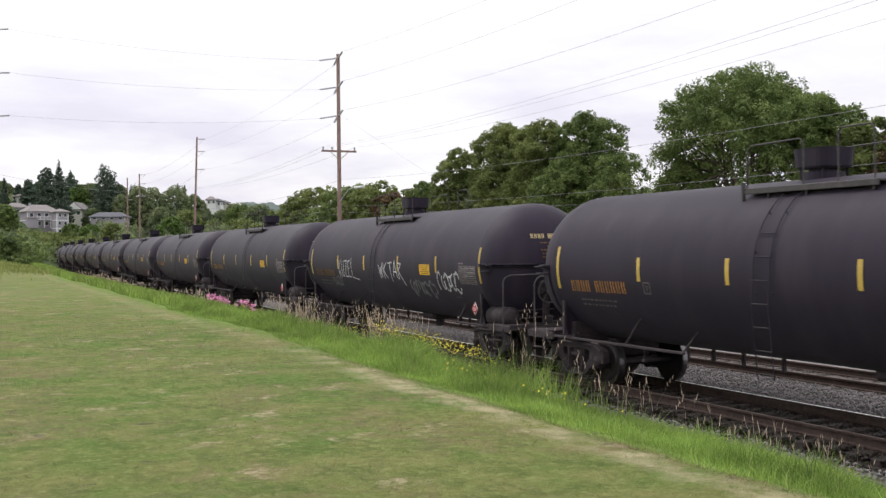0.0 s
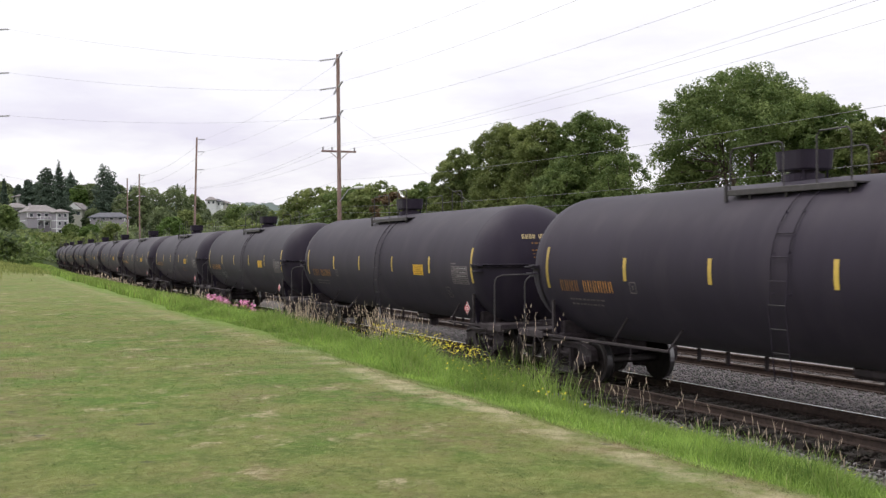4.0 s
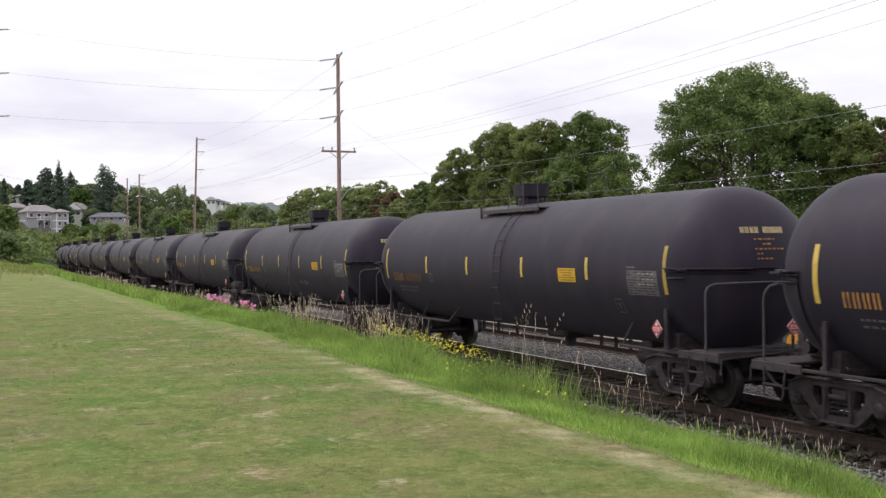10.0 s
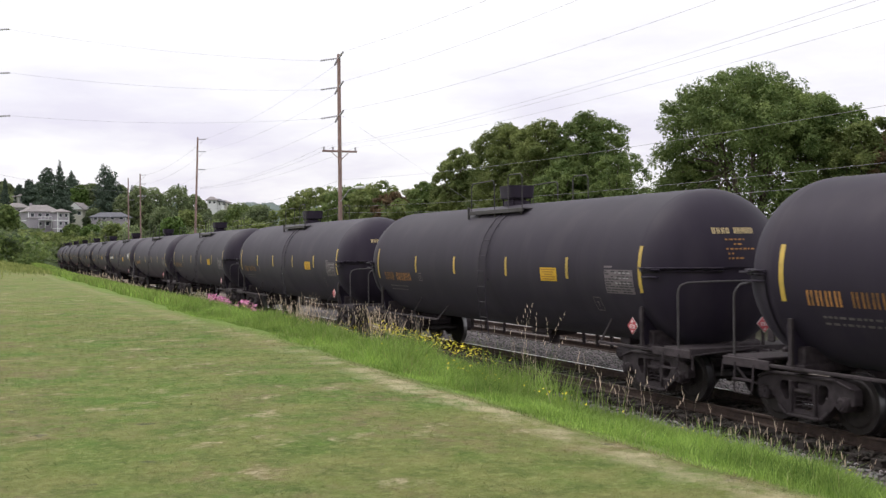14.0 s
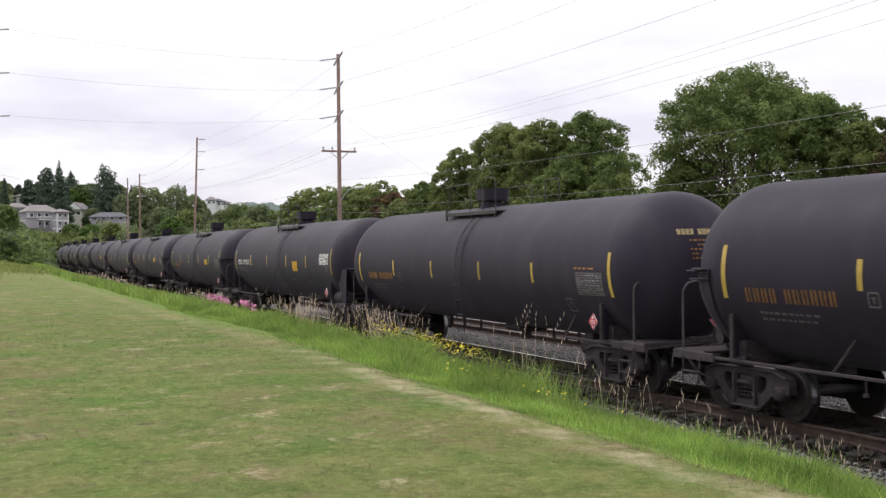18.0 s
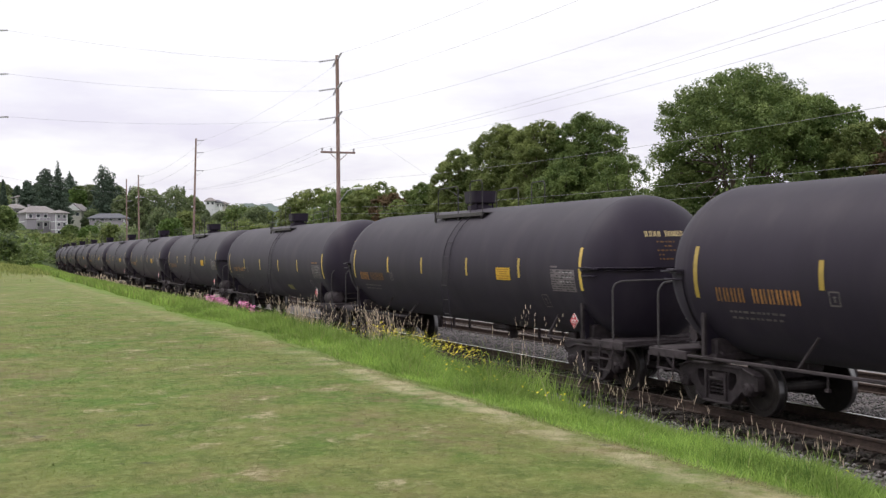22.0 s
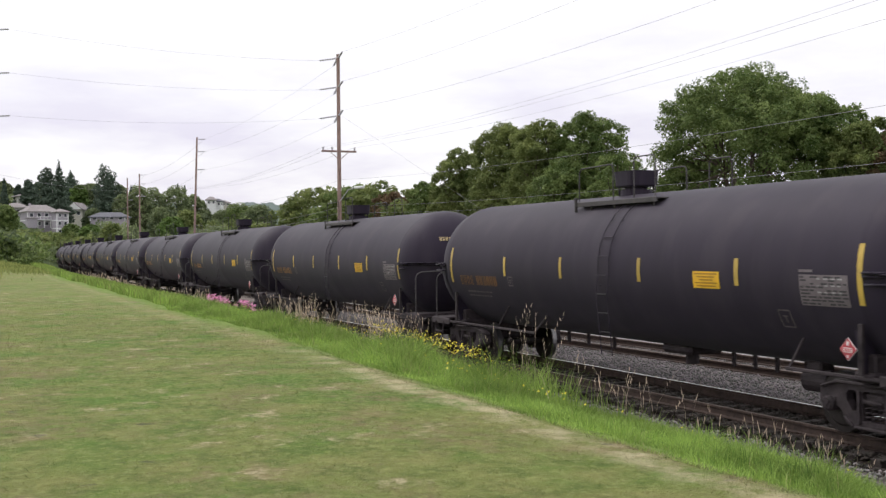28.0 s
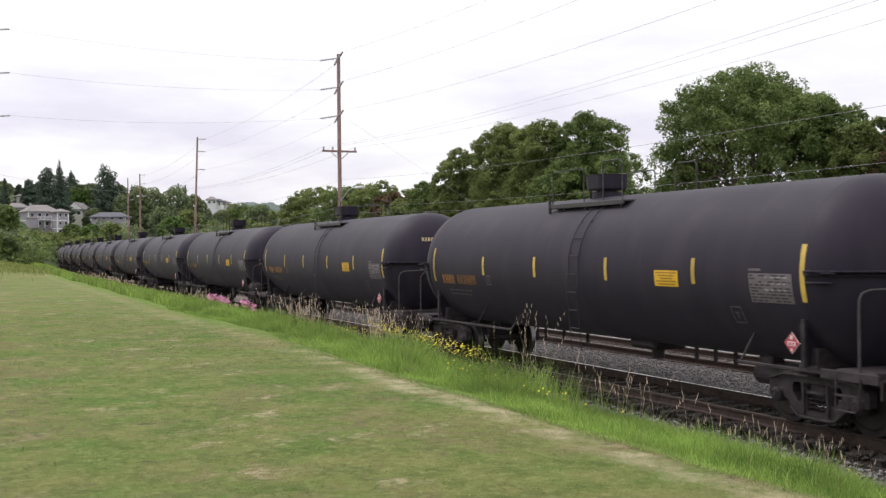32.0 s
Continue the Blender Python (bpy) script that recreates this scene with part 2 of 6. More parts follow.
def add_pipe(bm, pts, r, segs=6):
    add_sweep(bm, pts, r, None, segs)


def add_quad(bm, pts):
    bm.faces.new([bm.verts.new(p) for p in pts])


def box_part(name, c, size, mat, parent, bevel=0.0, label="", turn=None):
    bm = bmesh.new()
    add_box(bm, c, size, bevel, turn)
    return part(name, bm, mat, parent, label)


def empty(name, m=None):
    ob = new(name)
    ob.empty_display_size = 0.3
    if m is not None:
        ob.matrix_basis = m
    return ob


def smoothstep(a, b, x):
    t = np.clip((np.asarray(x, dtype=float) - a) / (b - a), 0, 1)
    return t * t * (3 - 2 * t)


# ---- the line of the railway ----
# straight beside the camera, a wide bend beyond, and a sharper one round the foot of the hill
TRACK_Y, CURVE_X, CURVE_K, SPACING = 13.011, -22.2, 0.000192, 4.749
BEND_S, BEND_K = -180.2, 0.00150
LINE_S = np.arange(-1100, 501, 1.0)
LINE_TH = CURVE_K * np.minimum(LINE_S - CURVE_X, 0) + BEND_K * np.minimum(LINE_S - BEND_S, 0)
zero = int(np.argmin(np.abs(LINE_S)))
LINE_X = np.concatenate([[0], np.cumsum((np.cos(LINE_TH[1:]) + np.cos(LINE_TH[:-1])) / 2)])
LINE_Y = np.concatenate([[0], np.cumsum((np.sin(LINE_TH[1:]) + np.sin(LINE_TH[:-1])) / 2)])
LINE_X, LINE_Y = LINE_X - LINE_X[zero], LINE_Y - LINE_Y[zero] + TRACK_Y


def line(s, across=0.0):
    """The place on the railway at s metres along, and its heading in radians."""
    x, y, th = (np.interp(s, LINE_S, v) for v in (LINE_X, LINE_Y, LINE_TH))
    return x - np.sin(th) * across, y + np.cos(th) * across, th


# The site drawing that places ground, plants, poles and houses is foreshortened along the line and slightly askew.
ALONG, SKEW, ACROSS_BY = 1.1858, -0.1834, 1.0406


def site(x, y):
    """From the site drawing to metres on the ground."""
    return ALONG * x + SKEW * y, ACROSS_BY * y


def place(s, v):
    """The ground at s along and v across on the site drawing, following the line's bend."""
    x, y, _ = line(ALONG * s + SKEW * v, ACROSS_BY * v - TRACK_Y)
    return x, y


def curve_y(x):
    """How far the line has bent away at x."""
    return np.interp(x, LINE_X, LINE_Y) - TRACK_Y


# ---- the ground ----


def ground_z(x, y):
    """Height of the ground: lawn, bank, railway bed, the flat beyond and the far hillside."""
    x, y = np.broadcast_arrays(np.asarray(x, dtype=float), np.asarray(y, dtype=float))
    v = (y - curve_y(np.maximum(x, -500))) / ACROSS_BY
    x, y = (x - SKEW * y / ACROSS_BY) / ALONG, y / ACROSS_BY
    lawn = 1.13 + 0.02 * np.sin(x * 0.35 + 1) + 0.015 * np.sin(y * 0.9 + x * 0.21) - 0.02 * np.clip(-v, 0, 30)
    near = 1 - smoothstep(11, 16.5, -x)
    bank = np.clip((v - 5.2) / 5.0, 0, 1) ** 1.7 * (1 - near) + np.clip((v - 5.05) / 5.0, 0, 1) ** 1.12 * near
    z = lawn * (1 - bank) + (-0.36) * bank
    z = z + 0.07 * smoothstep(10.2, 11.0, v) * (1 - smoothstep(18.0, 19.5, v))
    z = z + 0.10 * smoothstep(13.6, 14.3, v) * (1 - smoothstep(18.0, 19.5, v)) - 0.15 * smoothstep(18.6, 21, v)
    # the lawn rises again far along the line and turns into the hillside
    z = z + 1.1 * smoothstep(50, 110, -x) * (1 - smoothstep(-1, 7, v))
    clear = smoothstep(6, 34, np.abs(v - 14.5))
    hill = smoothstep(150, 330, -x) * (1 - 0.6 * smoothstep(45, 115, y)) * clear
    return z + 11.5 * hill * (1 + 0.08 * np.sin(y * 0.03 + 1.3)) + 7 * smoothstep(300, 380, -x) * clear


def ground_sheet():
    xs = np.concatenate([np.array([-3000, -1800, -1100, -750]), np.linspace(-680, -195, 40), np.linspace(-185, -52, 44), np.linspace(-50, 12, 125),
                         np.array([20, 40, 80, 200, 600, 1500, 3000])])
    ys = np.concatenate([np.array([-3000, -1500, -700, -300, -150, -80, -40, -20, -10, -5]), np.linspace(-2, 22, 98),
                         np.array([23, 26, 30, 36, 44, 55, 70, 90, 120, 160, 220, 300, 420, 700, 1500, 3000])])
    X, Y = np.meshgrid(xs, ys, indexing="ij")
    Z = ground_z(X, Y)
    far = (np.abs(X) > 780) | (np.abs(Y) > 680)
    Z = np.where(far & (X > -780), -0.5, Z)
    n, k = X.shape
    idx = np.arange(n * k).reshape(n, k)
    quads = np.stack([idx[:-1, :-1], idx[1:, :-1], idx[1:, 1:], idx[:-1, 1:]], -1).reshape(-1, 4)
    ob = big_mesh("ground", np.stack([X, Y, Z], -1).reshape(-1, 3), quads, M_GROUND)
    ob.data.shade_smooth()
    return tagged(ob, "mown lawn falling to a railway bed and a far wooded hillside", "ground", kind="structure")


def ground_material(piece=0.0):
    """Mown grass with straw-coloured patches, bare dry edge, gravel bed and rough grass, by place."""
    m = bpy.data.materials.new("lawn_and_earth")
    m.use_nodes = True
    t = m.node_tree
    b = t.nodes["Principled BSDF"]
    b.inputs["Roughness"].default_value, b.inputs["Specular IOR Level"].default_value = 0.9, 0.2
    geo = t.nodes.new("ShaderNodeNewGeometry")
    sep = t.nodes.new("ShaderNodeSeparateXYZ")
    t.links.new(geo.outputs["Position"], sep.inputs[0])

    def math_node(op, a, c):
        n = t.nodes.new("ShaderNodeMath")
        n.operation = op
        for sock, val in zip(n.inputs, (a, c)):
            if hasattr(val, "is_linked"):
                t.links.new(val, sock)
            else:
                sock.default_value = val
        return n.outputs[0]

    def noisy(scale, detail=5.0, stretch=None, rough=0.55):
        n = t.nodes.new("ShaderNodeTexNoise")
        n.inputs["Scale"].default_value, n.inputs["Detail"].default_value, n.inputs["Roughness"].default_value = scale, detail, rough
        src = geo.outputs["Position"]
        if stretch:
            mp = t.nodes.new("ShaderNodeMapping")
            mp.inputs["Scale"].default_value = stretch
            t.links.new(src, mp.inputs[0])
            src = mp.outputs[0]
        t.links.new(src, n.inputs["Vector"])
        return n.outputs[0]

    def ramp(f, lo, hi):
        n = t.nodes.new("ShaderNodeMapRange")
        n.inputs["From Min"].default_value, n.inputs["From Max"].default_value = lo, hi
        t.links.new(f, n.inputs["Value"])
        return n.outputs[0]

    def mix(f, a, c):
        n = t.nodes.new("ShaderNodeMixRGB")
        for sock, val in zip(n.inputs, (f, a, c)):
            if hasattr(val, "is_linked"):
                t.links.new(val, sock)
            else:
                sock.default_value = tuple(val) + (1,) if isinstance(val, tuple) else val
        return n.outputs[0]

    # distance across from the line of the railway, following its bend
    bend = math_node("MULTIPLY", math_node("POWER", math_node("MINIMUM", math_node("ADD", sep.outputs[0], -CURVE_X), 0.0), 2.0), CURVE_K / 2)
    across = math_node("DIVIDE", math_node("SUBTRACT", sep.outputs[1], bend), ACROSS_BY)
    wobble = math_node("MULTIPLY", math_node("SUBTRACT", noisy(0.9), 0.5), 0.7)
    edge = math_node("ADD", across, wobble)
    grass = mix(ramp(noisy(0.42, 4.0, None, 0.6), 0.42, 0.58), LAWN_A, LAWN_B)
    patchy = ramp(noisy(1.5, 6.0, None, 0.65), 0.44, 0.62)
    grass = mix(math_node("MULTIPLY", patchy, 0.60), grass, LAWN_C)
    tuft = ramp(noisy(3.2, 8.0, None, 0.70), 0.46, 0.64)
    grass = mix(math_node("MULTIPLY", tuft, 0.55), grass, LAWN_D)
    glint = ramp(noisy(9, 7.0, None, 0.75), 0.50, 0.66)
    grass = mix(math_node("MULTIPLY", glint, 0.42), grass, LAWN_E)
    brown = math_node("MULTIPLY", ramp(noisy(0.65, 6.0, None, 0.66), 0.46, 0.60), ramp(noisy(3.5, 7.0, None, 0.7), 0.40, 0.60))
    grass = mix(math_node("MULTIPLY", brown, 0.62), grass, LAWN_BARE)
    straw = math_node("MULTIPLY", ramp(noisy(1.3, 6.0, None, 0.68), 0.585, 0.66), ramp(noisy(11, 6.0, None, 0.7), 0.40, 0.58))
    grass = mix(math_node("MULTIPLY", straw, 0.8), grass, LAWN_STRAW)
    hole = ramp(noisy(2.6, 5.0, None, 0.6), 0.665, 0.71)
    grass = mix(math_node("MULTIPLY", hole, 0.7), grass, (0.070, 0.072, 0.045))
    # a dry, scalped strip along the edge of the mowing
    strip = math_node("MULTIPLY", ramp(edge, 4.5, 4.8), math_node("SUBTRACT", 1.0, ramp(edge, 4.95, 5.25)))
    strip = math_node("MULTIPLY", strip, math_node("SUBTRACT", 1.0, math_node("MULTIPLY", ramp(math_node("MULTIPLY", sep.outputs[0], -1.0), 13.5, 19.0), 0.7)))
    grass = mix(math_node("MULTIPLY", strip, math_node("MULTIPLY", ramp(noisy(1.6, 7.0, None, 0.7), 0.42, 0.60), 0.85)), grass, LAWN_STRAW)
    rough_grass = mix(ramp(noisy(1.4), 0.35, 0.65), (0.13, 0.21, 0.035), (0.19, 0.26, 0.06))
    col = mix(ramp(edge, 5.05, 5.4), grass, rough_grass)
    soil = mix(ramp(noisy(60, 4.0), 0.35, 0.65), (0.11, 0.095, 0.09), (0.24, 0.215, 0.21))
    earth = mix(ramp(noisy(1.2, 5.0), 0.35, 0.65), (0.21, 0.155, 0.12), (0.30, 0.235, 0.19))
    soil = mix(ramp(math_node("MULTIPLY", sep.outputs[0], -1.0), 56, 92), soil, earth)
    col = mix(ramp(edge, 8.75, 9.3), col, soil)
    # rusty bed of the used track; the shade under the cars is painted in
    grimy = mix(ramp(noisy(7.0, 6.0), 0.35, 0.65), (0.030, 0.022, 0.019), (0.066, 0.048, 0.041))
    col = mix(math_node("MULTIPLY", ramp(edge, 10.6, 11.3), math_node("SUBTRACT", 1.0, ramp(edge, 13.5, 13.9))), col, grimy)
    verge = mix(ramp(noisy(0.5), 0.35, 0.65), (0.055, 0.06, 0.045), (0.10, 0.09, 0.065))
    col = mix(ramp(edge, 19.6, 20.6), col, verge)
    wood = mix(ramp(noisy(0.05), 0.35, 0.65), (0.045, 0.075, 0.028), (0.085, 0.115, 0.04))
    col = mix(ramp(math_node("MULTIPLY", sep.outputs[0], -1.0), 170, 205), col, wood)
    if piece:
        # blade by blade lighter or darker
        tone = ramp(geo.outputs["Random Per Island"], 0.0, 1.0)
        light = t.nodes.new("ShaderNodeMixRGB")
        light.blend_type, light.inputs[0].default_value = "MULTIPLY", 1.0
        t.links.new(col, light.inputs[1])
        t.links.new(mix(tone, (1 - piece,) * 3, (1 + piece, 1 + piece, 1 + piece * 0.8)), light.inputs[2])
        col = light.outputs[0]
    t.links.new(col, b.inputs["Base Color"])
    bp = t.nodes.new("ShaderNodeBump")
    bp.inputs["Strength"].default_value, bp.inputs["Distance"].default_value = 0.7, 0.03
    t.links.new(noisy(70, 5.0, None, 0.7), bp.inputs["Height"])
    t.links.new(bp.outputs[0], b.inputs["Normal"])
    return m


LAWN_A, LAWN_B, LAWN_C, LAWN_D, LAWN_E = (0.112, 0.190, 0.033), (0.176, 0.206, 0.056), (0.245, 0.232, 0.085), (0.066, 0.100, 0.020), (0.38, 0.41, 0.155)
LAWN_STRAW, LAWN_BARE = (0.50, 0.43, 0.27), (0.225, 0.158, 0.095)
M_GROUND = ground_material()
M_BLADE = ground_material(0.60)
ground_sheet()

# ---- railway track ----
RAIL_PROFILE = [(-0.07, -0.18), (0.07, -0.18), (0.07, -0.165), (0.012, -0.145), (0.009, -0.05), (0.036, -0.037), (0.036, -0.006), (0.028, 0.0),
                (-0.028, 0.0), (-0.036, -0.006), (-0.036, -0.037), (-0.009, -0.05), (-0.012, -0.145), (-0.07, -0.165)]


def rail(offset, track, top):
    ss = np.concatenate([np.linspace(-900, -195, 70), np.linspace(-185, 40, 110), [120, 400]])
    verts, faces = [], []
    for s in ss:
        for a, z in RAIL_PROFILE:
            x, y, _ = line(s, offset + a)
            verts.append((float(x), float(y), z))
    n = len(RAIL_PROFILE)
    mats = []
    for i in range(len(ss) - 1):
        for j in range(n):
            k = (j + 1) % n
            faces.append((i * n + j, i * n + k, (i + 1) * n + k, (i + 1) * n + j))
            mats.append(1 if j == 7 else 0)
    ob = mesh_object("rail", verts, faces, M_RUST, track)
    ob.data.materials.append(top)
    ob.data.polygons.foreach_set("material_index", mats)
    return ob


def railway(offset, label, tops):
    track = tagged(empty("railway_track"), label, "railway track", "parallel railway tracks", "structure")
    rail(offset - 0.7175 - 0.036, track, tops[0])
    rail(offset + 0.7175 + 0.036, track, tops[1])
    bm = bmesh.new()
    add_box(bm, (0, 0, -0.265), (0.23, 2.6, 0.17), 0.012)
    tie = part("tie", bm, M_TIE, track)
    plate = bmesh.new()
    for sd in (-1, 1):
        add_box(plate, (0, sd * 0.753, -0.181), (0.19, 0.34, 0.012))
        for u in (-0.05, 0.05):
            for a in (-0.1, 0.1):
                add_box(plate, (u, sd * 0.753 + a, -0.165), (0.022, 0.03, 0.03))
    plate_mesh = part("tie_plate", plate, M_RUST, tie)
    rng = random.Random(3)
    i = 0
    s = 6.0
    rest = bmesh.new()
    while s > -200:
        x, y, th = line(s, offset + rng.uniform(-0.03, 0.03))
        m = Matrix.Translation((float(x), float(y), rng.uniform(-0.012, 0.006))) @ Matrix.Rotation(float(th) + rng.uniform(-0.012, 0.012), 4, "Z")
        if s > -60:
            if i == 0:
                tie.matrix_basis = m
            else:
                copy = tie.copy()
                scene.collection.objects.link(copy)
                copy.matrix_basis = m
                p = plate_mesh.copy()
                scene.collection.objects.link(p)
                p.parent = copy
        else:
            bmesh.ops.create_cube(rest, size=1.0, matrix=m @ Matrix.Translation((0, 0, -0.265)) @ Matrix.Diagonal((0.23, 2.6, 0.17, 1)))
        i += 1
        s -= 0.51
    tagged(part("far_ties", rest, M_TIE, track), kind="stuff")
    return track


# The near rail's dark top stands in for the cars it would reflect.
railway(0.0, "rusty steel rails on weathered ties in grey ballast", (M_RAILTOP_D, M_RAILTOP))
railway(SPACING, "empty second pair of rusty rails beside the train", (M_RAILTOP_D, M_RAILTOP_D))

# ---- tank cars ----
M_LADDER = material("ladder_black_paint", (0.030, 0.026, 0.030), 0.6, noise_scale=9, spread=0.2, bump=0.1, vary=0.2)
M_STEEL = material("dark_painted_steel", (0.060, 0.052, 0.056), 0.6, 0.1, noise_scale=9, spread=0.25, bump=0.15, vary=0.2)
M_TREAD = material("polished_wheel_tread", (0.21, 0.205, 0.21), 0.40, 1.0, noise_scale=9, spread=0.15, bump=0.05)
TANK_R, TANK_Z, SHELL, HEAD = 1.52, 2.402, 7.19, 1.17
TRUCK_U, AXLE_U = 6.95, 0.865
WHEEL_R = 0.457


def on_tank(u, h, out=0.0):
    """A place on the near side of the tank's shell, u along, h above its centre line, out of the surface."""
    a = math.asin(max(-1, min(1, h / TANK_R)))
    return (u, -math.cos(a) * (TANK_R + out), TANK_Z + math.sin(a) * (TANK_R + out))


def tank_patch(bm, u0, u1, h0, h1, out=0.006, rows=5):
    """A thin patch that hugs the shell."""
    grid = []
    for i in range(rows + 1):
        h = h0 + (h1 - h0) * i / rows
        grid.append([bm.verts.new(on_tank(u, h, out)) for u in (u0, u1)])
    for i in range(rows):
        bm.faces.new((grid[i][0], grid[i][1], grid[i + 1][1], grid[i + 1][0]))


def tank_mesh(half=SHELL, depth=HEAD):
    """Shell with rounded heads: a turned outline with faint weld rings."""
    outline = []
    for i in range(15):
        a = radians((0, 9, 18, 27, 36, 45, 54, 62, 69, 75, 80, 83.5, 86, 88, 90)[i])
        outline.append((-half - depth * math.cos(a), TANK_R * max(math.sin(a) ** 0.92, 0.0)))
    # a lapped seam, and the faint ring of a strap beside the ladder
    outline += [(-half + 0.03, TANK_R + 0.004), (-half + 0.10, TANK_R + 0.004), (-half + 0.13, TANK_R)]
    for f in (-0.66, -0.33):
        outline.append((f * half, TANK_R))
    left = list(outline)
    outline += [(0.08, TANK_R), (0.13, TANK_R + 0.004), (0.76, TANK_R + 0.004), (0.81, TANK_R)]
    outline += [(-u, r) for u, r in reversed(left)]
    segs = 64
    verts, faces = [], []
    for u, r in outline:
        for j in range(segs):
            a = 2 * math.pi * j / segs
            verts.append((u, r * math.cos(a), TANK_Z + r * math.sin(a)))
    for i in range(len(outline) - 1):
        for j in range(segs):
            k = (j + 1) % segs
            faces.append((i * segs + j, i * segs + k, (i + 1) * segs + k, (i + 1) * segs + j))
    return verts, faces


def wheelset(truck, u):
    bm = bmesh.new()
    add_rod(bm, (0, -0.99, 0), (0, 0.99, 0), 0.085, 10)
    for sd in (-1, 1):
        y = sd * 0.752
        add_rod(bm, (0, y - sd * 0.045, 0), (0, y + sd * 0.075, 0), WHEEL_R, 28)
        add_rod(bm, (0, y - sd * 0.07, 0), (0, y - sd * 0.045, 0), WHEEL_R + 0.028, 28)
        add_rod(bm, (0, y + sd * 0.07, 0), (0, y + sd * 0.09, 0), WHEEL_R - 0.075, 24, WHEEL_R - 0.12)
        add_rod(bm, (0, y + sd * 0.08, 0), (0, y + sd * 0.15, 0), 0.15, 12)
        for k in range(4):
            a = k * math.pi / 2 + 0.4
            add_rod(bm, (math.cos(a) * 0.25, y + sd * 0.07, math.sin(a) * 0.25), (math.cos(a) * 0.25, y + sd * 0.093, math.sin(a) * 0.25), 0.035, 8)
    ob = part("wheelset", bm, M_WHEEL, truck)
    ob.data.materials.append(M_TREAD)
    for f in ob.data.polygons:
        # the tread is rubbed bright
        if abs(f.normal.y) < 0.3 and all(abs(math.hypot(ob.data.vertices[i].co.x, ob.data.vertices[i].co.z) - WHEEL_R) < 0.005 for i in f.vertices):
            f.material_index = 1
    ob.location = (u, 0, WHEEL_R)
    return ob


def side_frame_mesh():
    """Cast truck side: flat top chord, pedestals over two journals, drooping bottom chord, two windows and a bolster pocket."""
    half = [(0.0, 0.815), (0.50, 0.815), (0.72, 0.79), (0.96, 0.745), (1.06, 0.69), (1.08, 0.62), (1.07, 0.46), (0.99, 0.44), (0.985, 0.56), (0.745, 0.56), (0.74, 0.44),
            (0.66, 0.40), (0.50, 0.24), (0.41, 0.155), (0.30, 0.15), (0.27, 0.19), (0.0, 0.19)]
    outer = half + [(-u, z) for u, z in reversed(half[1:-1])]
    window = [(0.31, 0.42), (0.33, 0.66), (0.37, 0.70), (0.50, 0.69), (0.54, 0.64), (0.53, 0.54), (0.42, 0.40), (0.35, 0.39)]
    pocket = [(-0.21, 0.60), (-0.22, 0.66), (-0.19, 0.70), (0.19, 0.70), (0.22, 0.66), (0.21, 0.60), (0.17, 0.585), (-0.17, 0.585)]
    nest = [(-0.20, 0.27), (-0.21, 0.52), (0.21, 0.52), (0.20, 0.27)]
    bm = bmesh.new()
    edges = []
    for loop in (outer, window, [(-u, z) for u, z in window], pocket, nest):
        vs = [bm.verts.new((u, -0.07, z)) for u, z in loop]
        edges += [bm.edges.new((vs[k], vs[(k + 1) % len(vs)])) for k in range(len(vs))]
    flat = bmesh.ops.triangle_fill(bm, use_beauty=True, edges=edges)
    faces = [g for g in flat["geom"] if isinstance(g, bmesh.types.BMFace)]
    back = bmesh.ops.extrude_face_region(bm, geom=faces)
    for g in back["geom"]:
        if isinstance(g, bmesh.types.BMVert):
            g.co.y += 0.15
    bmesh.ops.recalc_face_normals(bm, faces=bm.faces)
    # raised rims: along the top chord, down the slanting chords and beside the pocket
    for a, b, tall in (((-0.74, 0.80), (0.74, 0.80), 0.045), ((0.56, 0.30), (0.38, 0.165), 0.05), ((-0.56, 0.30), (-0.38, 0.165), 0.05), ((-0.36, 0.165), (0.36, 0.165), 0.045),
                       ((0.265, 0.22), (0.265, 0.70), 0.06), ((-0.265, 0.22), (-0.265, 0.70), 0.06), ((0.74, 0.79), (1.04, 0.70), 0.04), ((-0.74, 0.79), (-1.04, 0.70), 0.04)):
        p, q = Vector((a[0], -0.09, a[1])), Vector((b[0], -0.09, b[1]))
        d = q - p
        add_box(bm, (p + q) / 2, (d.length, 0.05, tall), 0.012, Matrix.Rotation(-math.atan2(d.z, d.x), 4, "Y"))
    for u in (-AXLE_U, AXLE_U):
        add_box(bm, (u, 0, 0.53), (0.26, 0.17, 0.09), 0.02)
        add_rod(bm, (u, 0.04, 0.457), (u, -0.12, 0.457), 0.118, 18)
        add_rod(bm, (u, -0.12, 0.457), (u, -0.155, 0.457), 0.112, 18, 0.085)
        add_rod(bm, (u, -0.155, 0.457), (u, -0.165, 0.457), 0.045, 8)
        for k in range(3):
            a = k * 2.094 + 0.5
            add_rod(bm, (u + 0.065 * math.cos(a), -0.15, 0.457 + 0.065 * math.sin(a)), (u + 0.065 * math.cos(a), -0.178, 0.457 + 0.065 * math.sin(a)), 0.018, 6)
    for u in (-0.13, 0.0, 0.13):
        # coil springs standing in the nest
        pts = [(u + 0.055 * math.cos(0.9 * k), -0.01 + 0.055 * math.sin(0.9 * k), 0.22 + 0.32 * k / 34) for k in range(35)]
        add_sweep(bm, pts, 0.013, None, 5)
    add_box(bm, (0, 0.0, 0.205), (0.52, 0.16, 0.03))
    add_box(bm, (0, 0.0, 0.555), (0.36, 0.19, 0.05), 0.012)
    add_box(bm, (0, 0.0, 0.64), (0.34, 0.10, 0.07), 0.02)
    return bm


